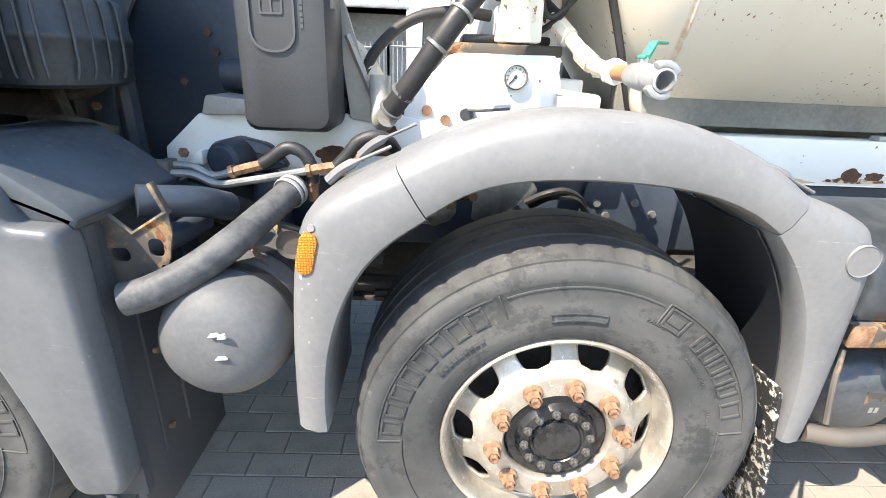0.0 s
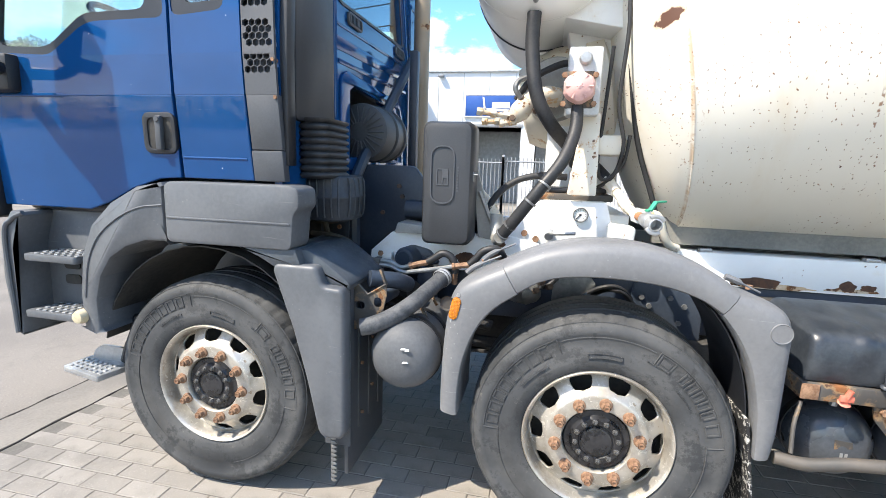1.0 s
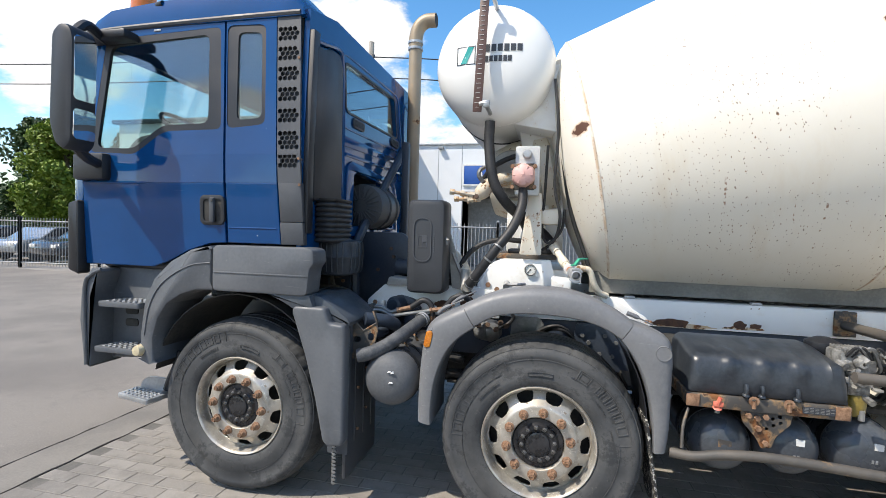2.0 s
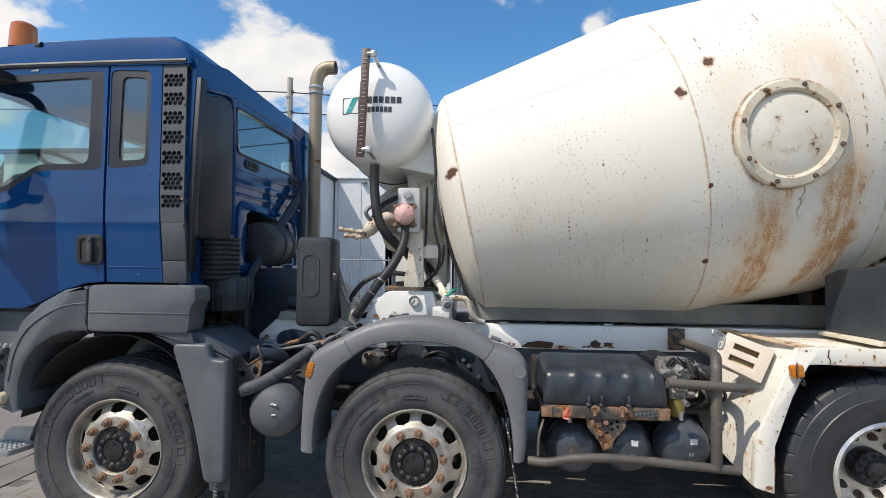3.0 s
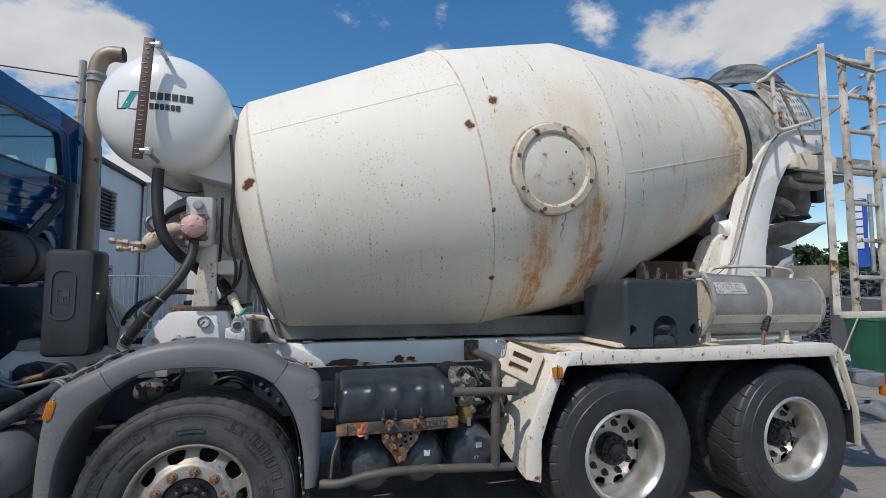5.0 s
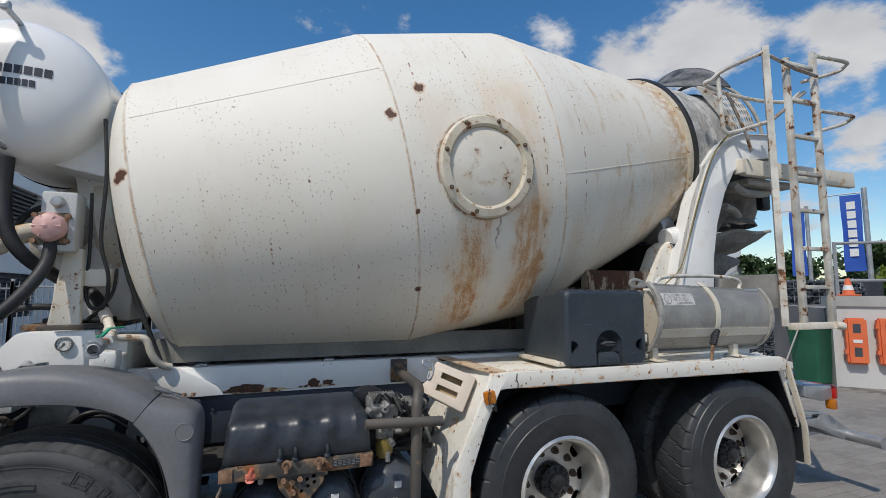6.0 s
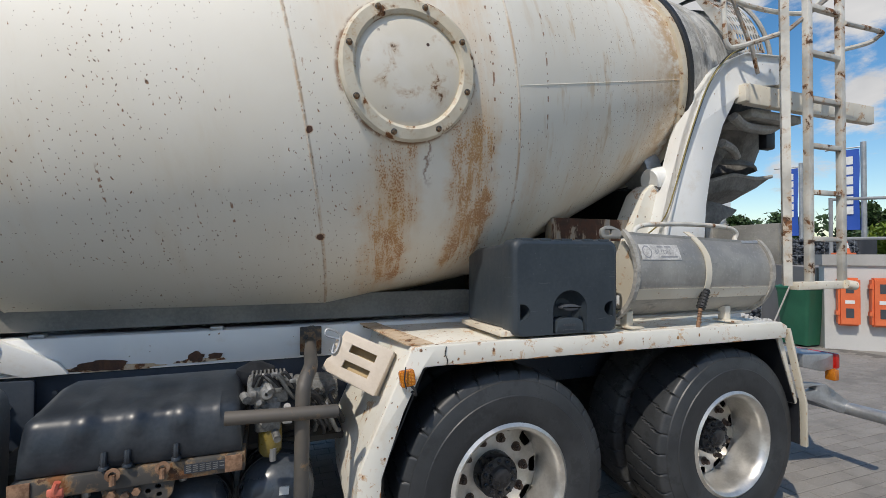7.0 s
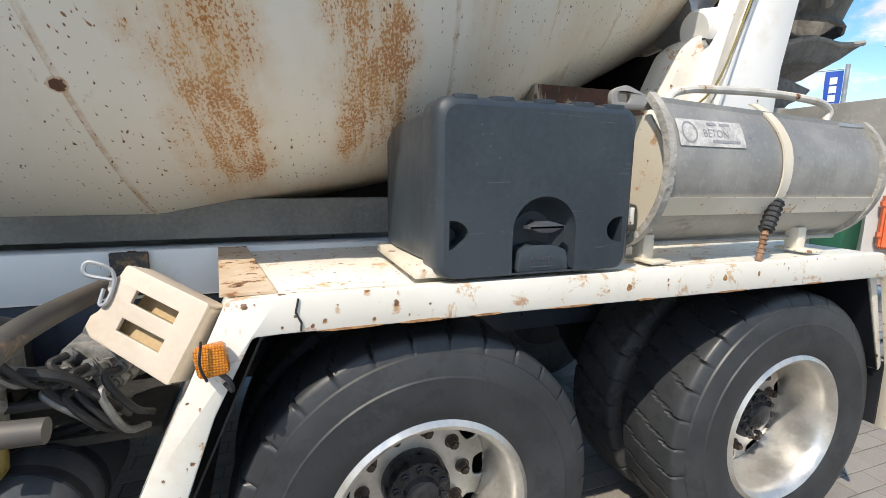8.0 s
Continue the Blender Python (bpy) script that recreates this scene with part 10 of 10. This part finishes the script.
PALE = plain("pale_plastic", (0.54, 0.46, 0.37), (0.60, 0.52, 0.43), 0.5, scale=5)
chock = part("chock_holder", bm, PALE, truck, "cream plastic chock holder hanging askew")
bm = B()
for lo, hi in (((-0.13, 0.0, 0.098), (0.13, 0.075, 0.112)), ((0.118, 0.0, -0.11), (0.13, 0.075, 0.11)), ((-0.10, 0.0, -0.112), (0.12, 0.06, -0.102))):
    box(bm, lo, hi, 0.003, m=FLAP)
part("chock_shell", bm, PALE, chock)
bm = B()
prism(bm, [(0.012, -0.10), (0.03, -0.10), (0.075, 0.09), (0.055, 0.09)], -0.09, 0.10, "yz", bend=lambda q: FLAP @ V(q.x, q.y, q.z))
for z in (-0.070, 0.010, 0.072):
    box(bm, (-0.085, 0.003, z - 0.005), (0.085, 0.07, z + 0.005), 0.002, m=FLAP)
part("chock_tray", bm, plain("stained_plastic", (0.34, 0.23, 0.10), (0.46, 0.33, 0.17), 0.6, scale=8), chock)
bm = B()
tube(bm, [FLAP @ V(*p) for p in ((-0.14, -0.02, 0.06), (-0.19, -0.05, 0.05), (-0.20, -0.05, 0.08), (-0.15, -0.03, 0.085), (-0.13, -0.02, 0.05), (-0.125, -0.02, 0.0), (-0.14, -0.02, -0.01), (-0.15, -0.02, 0.03))], 0.005, 6)
part("wire_clip", bm, GALV, chock)

# -- black storage box --
ARCH = [(2.775, 1.245)] + [(2.872 + 0.097 * math.cos(radians(a)), 1.355 + 0.092 * math.sin(radians(a))) for a in range(180, -1, -12)] + [(2.969, 1.245)]
bm = B()
rings = []
for y, g in ((0.024, 0.022), (0.030, 0.008), (0.045, 0.001), (0.07, 0.0), (0.13, 0.0), (0.135, 0.012)):
    rings.append([V(x, y, z) for x, z in rounded(2.562 + g, 1.238 + g * 0.1, 3.158 - g, 1.690 - g, 0.04, 5)])
loft(bm, rings, closed=True, caps=False)
SCOOPS = [[(x0, 1.388)] + [(x0 + d * 0.052 * math.cos(radians(a)), 1.352 + 0.038 * math.sin(radians(a))) for a in range(75, -91, -15)] + [(x0, 1.314)] for x0, d in ((2.598, 1), (3.124, -1))]
prism(bm, rounded(2.584, 1.2402, 3.136, 1.668, 0.04, 5), 0.024, 0.028, holes=[ARCH] + SCOOPS)
for scoop in SCOOPS:
    mx, mz = sum(q[0] for q in scoop) / len(scoop), sum(q[1] for q in scoop) / len(scoop)
    loft(bm, [[V(x, 0.026, z), V(mx + (x - mx) * 0.85, 0.07, mz + (z - mz) * 0.8 - 0.004), V(mx + (x - mx) * 0.6, 0.098, mz + (z - mz) * 0.55 - 0.008)] for x, z in scoop + scoop[:1]], closed=False, caps=False)
prism(bm, rounded(2.60, 1.245, 3.12, 1.65, 0.02), 0.095, 0.13)
loft(bm, [[V(x, 0.026, z), V(2.872 + (x - 2.872) * 0.86, 0.075, 1.33 + (z - 1.33) * 0.88), V(2.872 + (x - 2.872) * 0.6, 0.096, 1.33 + (z - 1.33) * 0.6)] for x, z in ARCH], closed=False, caps=False)
lid = part("storage_box", bm, BOXBLACK, truck, "black plastic storage box with a turn latch", angle=50)
bm = B()
rings = []
for y, x0, z1 in ((0.135, 2.572, 1.672), (0.40, 2.552, 1.650), (0.50, 2.555, 1.62)):
    rings.append([V(x, y, z) for x, z in rounded(x0, 1.262, 3.14, z1, 0.02, 3)])
loft(bm, rings)
part("box_body", bm, BOXBLACK, lid)
bm = B()
box(bm, (2.52, 0.06, 1.238), (3.15, 0.52, 1.262), 0.003)
part("box_base", bm, CREAM_WORN, lid)
for x in (2.64, 2.74, 2.86, 2.98, 3.08):
    bm = B()
    box(bm, (x - 0.03, 0.03, 1.676), (x + 0.03, 0.10, 1.694), 0.004)
    part("lid_rib", bm, BOXBLACK, lid)
# tongue and turn latch in the arched bay
bm = B()
prism(bm, soften([(2.79, 1.242), (2.955, 1.242), (2.945, 1.300), (2.90, 1.316), (2.845, 1.316), (2.80, 1.300)], 0.01), 0.026, 0.10, bevel=0.006)
tongue = part("latch_tongue", bm, BOXBLACK, lid)
bm = B()
for k in range(7):
    box(bm, (2.835 + 0.010 * k, 0.0245, 1.276), (2.842 + 0.010 * k, 0.0262, 1.286))
box(bm, (2.84, 0.0245, 1.256), (2.90, 0.0262, 1.260))
part("moulded_marks", bm, GREY_DARK, tongue)
bm = B()
prism(bm, soften([(2.812, 1.366), (2.85, 1.380), (2.89, 1.380), (2.930, 1.366), (2.89, 1.350), (2.85, 1.350)], 0.006), 0.012, 0.045, bevel=0.005)
cyl(bm, (2.87, 0.04, 1.365), (2.87, 0.10, 1.365), 0.014, segs=12)
part("turn_latch", bm, GREY_DARK, lid, "grey turn latch")
bm = B()
box(bm, (3.16, 0.05, 1.36), (3.19, 0.10, 1.41), 0.003)
part("box_hook", bm, CREAM_WORN, lid)

# -- tail: lamp bracket, underrun bar --
bm = B()
prism(bm, soften([(5.0, 0.93), (5.36, 0.905), (5.33, 0.80), (5.22, 0.79), (5.0, 0.84)], 0.01), 0.30, 0.62, bevel=0.006)
tail = part("lamp_bracket", bm, GALV, truck, "dirty steel lamp bracket")
bm = B()
box(bm, (5.33, 0.28, 0.80), (5.38, 0.56, 0.91), 0.015)
part("tail_lamp", bm, RED_LENS, tail, "red tail lamp")
bm = B()
box(bm, (5.30, 0.27, 0.72), (5.35, 0.34, 0.80), 0.01)
part("turn_signal", bm, AMBER, tail)
bm = B()
cyl(bm, (5.58, 0.10, 0.475), (5.58, 2 * MID - 0.10, 0.475), 0.046, segs=24)
bar = part("underrun_bar", bm, GALV, truck, "dented steel underrun bar")
bm = B()
prism(bm, soften([(5.0, 0.72), (5.32, 0.68), (5.60, 0.52), (5.52, 0.44), (5.25, 0.55), (5.0, 0.62)], 0.02), 0.34, 0.40, bevel=0.006, holes=[rounded(5.06, 0.645, 5.22, 0.675, 0.012)])
part("bar_bracket", bm, GALV, bar)
bm = B()
lathe(bm, [(0.048, 0.0), (0.048, 0.006), (0, 0.007)], (5.58, 0.093, 0.475), (0, 1, 0), 24)
part("end_reflector", bm, GALV, bar)

# -- loose chute section strapped on the deck --
chute = thing("spare_chute", (3.83, 0.30, 1.24), "grey steel chute section strapped on the white deck", "chute")


def chute_ring(x, grow=0.0, a0=-66, a1=46, n=24):
    """A trough lying on its side, its belly towards the deck's edge, slightly narrower at the rear."""
    f = (x - 3.28) / 1.06
    r, cz, cy = 0.270 - 0.025 * f + grow, 1.53 - 0.02 * f, 0.302 + 0.008 * f
    return [V(x, cy - r * math.cos(radians(a)), cz + r * math.sin(radians(a))) for a in [a0 + (a1 - a0) * k / n for k in range(n + 1)]]


CHUTE_X = (3.28, 3.63, 3.98, 4.34)
bm = B()
loft(bm, [chute_ring(x) for x in CHUTE_X], closed=False, caps=False)
part("trough", bm, STEEL, chute, "scratched grey steel trough", thick=0.006)
bm = B()
loft(bm, [[chute_ring(x, g)[-1] + V(0, 0, dz) for x in CHUTE_X] for g, dz in ((0.004, -0.004), (0.004, 0.010), (-0.040, 0.020), (-0.042, 0.012))], closed=False, caps=False)
part("folded_edge", bm, STEEL, chute, thick=0.004)
bm = B()
loft(bm, [[chute_ring(x, 0.0)[0] + V(0, dy, dz) for x in CHUTE_X] for dy, dz in ((-0.004, -0.002), (0.012, -0.014), (0.05, -0.016))], closed=False, caps=False)
part("folded_edge", bm, CEMENT, chute, thick=0.004)
for x in (3.28, 4.34):
    bm = B()
    a, b = chute_ring(x, -0.004, -68, 50), chute_ring(x, 0.020, -68, 50)
    loft(bm, [[p + V(-0.013, 0, 0), q + V(-0.013, 0, 0), q + V(0.013, 0, 0), p + V(0.013, 0, 0)] for p, q in zip(a, b)])
    part("end_flange", bm, CEMENT, chute, "cement-crusted end flange")
bm = B()
prism(bm, [(0.10, 1.33), (0.54, 1.29), (0.56, 1.70), (0.14, 1.69), (0.07, 1.60), (0.06, 1.45)], 3.300, 3.308, "yz")
part("end_plate", bm, CREAM_WORN, chute)
bm = B()
loft(bm, [[p, p + V(0, -0.012, 0), q + V(0, -0.012, 0), q] for p, q in ((chute_ring(x, 0.0)[7], chute_ring(x, 0.0)[10]) for x in CHUTE_X)])
part("edge_rib", bm, CREAM_WORN, chute, "worn pale stiffening rib")
bm = B()
tube(bm, [(3.40, 0.18, 1.735), (3.43, 0.19, 1.765), (3.49, 0.20, 1.783), (3.59, 0.20, 1.792), (3.85, 0.20, 1.798), (4.06, 0.20, 1.792), (4.18, 0.20, 1.778), (4.225, 0.20, 1.75), (4.21, 0.20, 1.71), (4.20, 0.16, 1.69)], 0.014, 10)
part("carry_handle", bm, LADDER, chute, "bent white tube handle")
bm = B()
t = B()
prism(t, soften([(-0.10, -0.03), (0.06, -0.03), (0.03, 0.015), (-0.05, 0.042), (-0.105, 0.02)], 0.02), -0.010, 0.010, bevel=0.003, holes=[rounded(-0.078, -0.012, -0.03, 0.018, 0.012)])
t.transform(Matrix.Translation((3.27, 0.17, 1.735)))
merge(bm, t)
part("lifting_lug", bm, STEEL, chute)
bm = B()
tube(bm, [(4.17, 0.14, 1.692), (4.28, 0.145, 1.69), (4.36, 0.15, 1.695)], 0.016, 8)
part("pivot_pin", bm, GALV, chute)
bm = B()
pa = [chute_ring(3.80, 0.006, -22, 60, 18)[18 - k] + V(-0.05 * max(0.0, 0.5 - k / 18), 0, 0) for k in range(19)]
loft(bm, [[p + V(-0.02, 0, 0), p + V(0.02, 0, 0), p + V(0.02, -0.006, 0.003), p + V(-0.02, -0.006, 0.003)] for p in pa])
part("hold_down_strap", bm, CREAM_WORN, chute, "chipped white hold-down strap")
foot = V(3.74, 0.045, 1.325)
bm = B()
tube(bm, [pa[-1], pa[-1].lerp(foot, 0.5), foot], 0.022, 10, False)
part("rubber_sleeve", bm, RUBBER, chute)
for k in range(6):
    bm = B()
    lathe(bm, [(0.021, -0.004), (0.026, 0.0), (0.021, 0.004)], pa[-1].lerp(foot, 0.08 + 0.84 * k / 5), foot - pa[-1], 12)
    part("sleeve_ring", bm, RUBBER, chute)
bm = B()
tube(bm, [foot, (3.725, 0.04, 1.28), (3.71, 0.035, 1.225)], 0.010, 8)
for k in range(5):
    lathe(bm, [(0.010, -0.003), (0.015, 0.0), (0.010, 0.003)], (3.735 - 0.004 * k, 0.042 - 0.001 * k, 1.312 - 0.015 * k), (0.2, 0, 1), 10)
part("tension_spring", bm, RUST_NUT, chute)
for x, y in ((3.33, 0.13), (4.06, 0.13)):
    bm = B()
    box(bm, (x - 0.022, y, 1.226), (x + 0.022, y + 0.05, 1.315), 0.004)
    box(bm, (x - 0.03, y - 0.05, 1.226), (x + 0.05, y + 0.08, 1.236), 0.002)
    part("rest_foot", bm, CREAM_WORN, chute)
bm = B()
tube(bm, [(3.30, 0.17, 1.278), (4.30, 0.17, 1.272)], 0.009, 8, False)
part("rest_bar", bm, STEEL, chute)
# sticker with its printed marks
def on_chute(q):
    f = (q.x - 3.28) / 1.06
    r, a = 0.271 - 0.025 * f + q.y, math.asin(max(-1, min(1, (q.z - 1.53 + 0.02 * f) / 0.265)))
    return V(q.x, 0.302 + 0.008 * f - r * math.cos(a), 1.53 - 0.02 * f + r * math.sin(a))


bm = B()
rows = [[on_chute(V(x, 0.005, z)) for x in (3.325, 3.40, 3.47, 3.54, 3.605)] for z in (1.590, 1.61, 1.63, 1.65, 1.668)]
loft(bm, rows, closed=False, caps=False)
sticker = part("sticker", bm, plain("weathered_sticker", (0.36, 0.35, 0.33), (0.56, 0.55, 0.53), 0.6, scale=30, fine=120), chute, "white sticker, half worn off", thick=0.001)
FADED = plain("faded_print", (0.22, 0.23, 0.25), (0.34, 0.33, 0.33), 0.6)
bm = B()
rings = [[on_chute(V(3.370 + r * math.cos(radians(a)), 0.0065, 1.630 + r * math.sin(radians(a)))) for r in (0.026, 0.032)] for a in range(0, 361, 20)]
loft(bm, rings, closed=False, caps=False)
part("printed_ring", bm, FADED, sticker)
bm = letters("BETON", 0.034)
bmesh.ops.transform(bm, matrix=Matrix.Translation((3.425, 0.0065, 1.618)) @ pose(0, 0, 0, 90, 0, 0), verts=bm.verts)
for v in bm.verts:
    v.co = on_chute(v.co)
part("printed_word", bm, FADED, sticker)
for k, (z, x0, x1) in enumerate(((1.653, 3.45, 3.49), (1.653, 3.505, 3.55), (1.602, 3.46, 3.58))):
    bm = B()
    loft(bm, [[on_chute(V(x0, 0.0065, zz)), on_chute(V(x1, 0.0065, zz))] for zz in (z, z + 0.008)], closed=False, caps=False)
    part("printed_bar", bm, FADED, sticker)


# ---- pavers: running bond along the truck, each with its own edges ----
PITCH_X, PITCH_Y = 0.222, 0.111


def paver_at(i, j):
    return -3.10 + PITCH_X * (i + (0.5 if j % 2 else 0.0)), PITCH_Y * j


def paver_block(sx, sy, b=0.0035):
    """Top, bevel and sides of one block, centred, its top at z = 0."""
    hx, hy = sx / 2, sy / 2
    rows = [[(-hx + e, -hy + e, z), (hx - e, -hy + e, z), (hx - e, hy - e, z), (-hx + e, hy - e, z)] for e, z in ((0.0, -0.05), (0.0, -b), (b, 0.0))]
    verts = [p for r in rows for p in r]
    faces = [(8, 9, 10, 11)]
    for k in (0, 4):
        faces += [(k + i, k + (i + 1) % 4, k + 4 + (i + 1) % 4, k + 4 + i) for i in range(4)]
    return verts, faces


pavement = thing("pavement", (3.0, 1.0, -0.05), "warm grey concrete block pavers in running bond", "pavement", kind="structure")
bv, bf = paver_block(PITCH_X - 0.0035, PITCH_Y - 0.0035)
paver_mesh = bpy.data.meshes.new("paver")
paver_mesh.from_pydata(bv, [], bf)
paver_mesh.materials.append(PAVER)
rnd = random.Random(12)
many_v, many_f, singles = [], [], 0
base_p = Vector((3.0, 1.0, -0.05))
for j in range(-72, 70):
    for i in range(-1, 62):
        x, y = paver_at(i, j)
        dz, turn = -0.0035 * rnd.random(), radians(0.8 * (rnd.random() - 0.5))
        if x < -3.10 + PITCH_X * 0.49:
            continue
        if -1.95 < x < -0.30 and -0.12 < y < 0.78 or -2.95 < x < -1.95 and 0.0 < y < 0.62:
            if singles < 300:
                o = new("paver", paver_mesh)
                o.parent = pavement
                o.location, o.rotation_euler = Vector((x, y, dz)) - base_p, (0, 0, turn)
                singles += 1
                continue
        k = len(many_v)
        c, s = math.cos(turn), math.sin(turn)
        many_v += [(x + c * v[0] - s * v[1] - base_p.x, y + s * v[0] + c * v[1] - base_p.y, v[2] + dz - base_p.z) for v in bv]
        many_f += [tuple(n + k for n in f) for f in bf]
rest = bpy.data.meshes.new("paver_field")
rest.from_pydata(many_v, [], many_f)
rest.materials.append(PAVER)
field = new("paver_field", rest)
field.parent = pavement
tagged(field, kind="stuff")
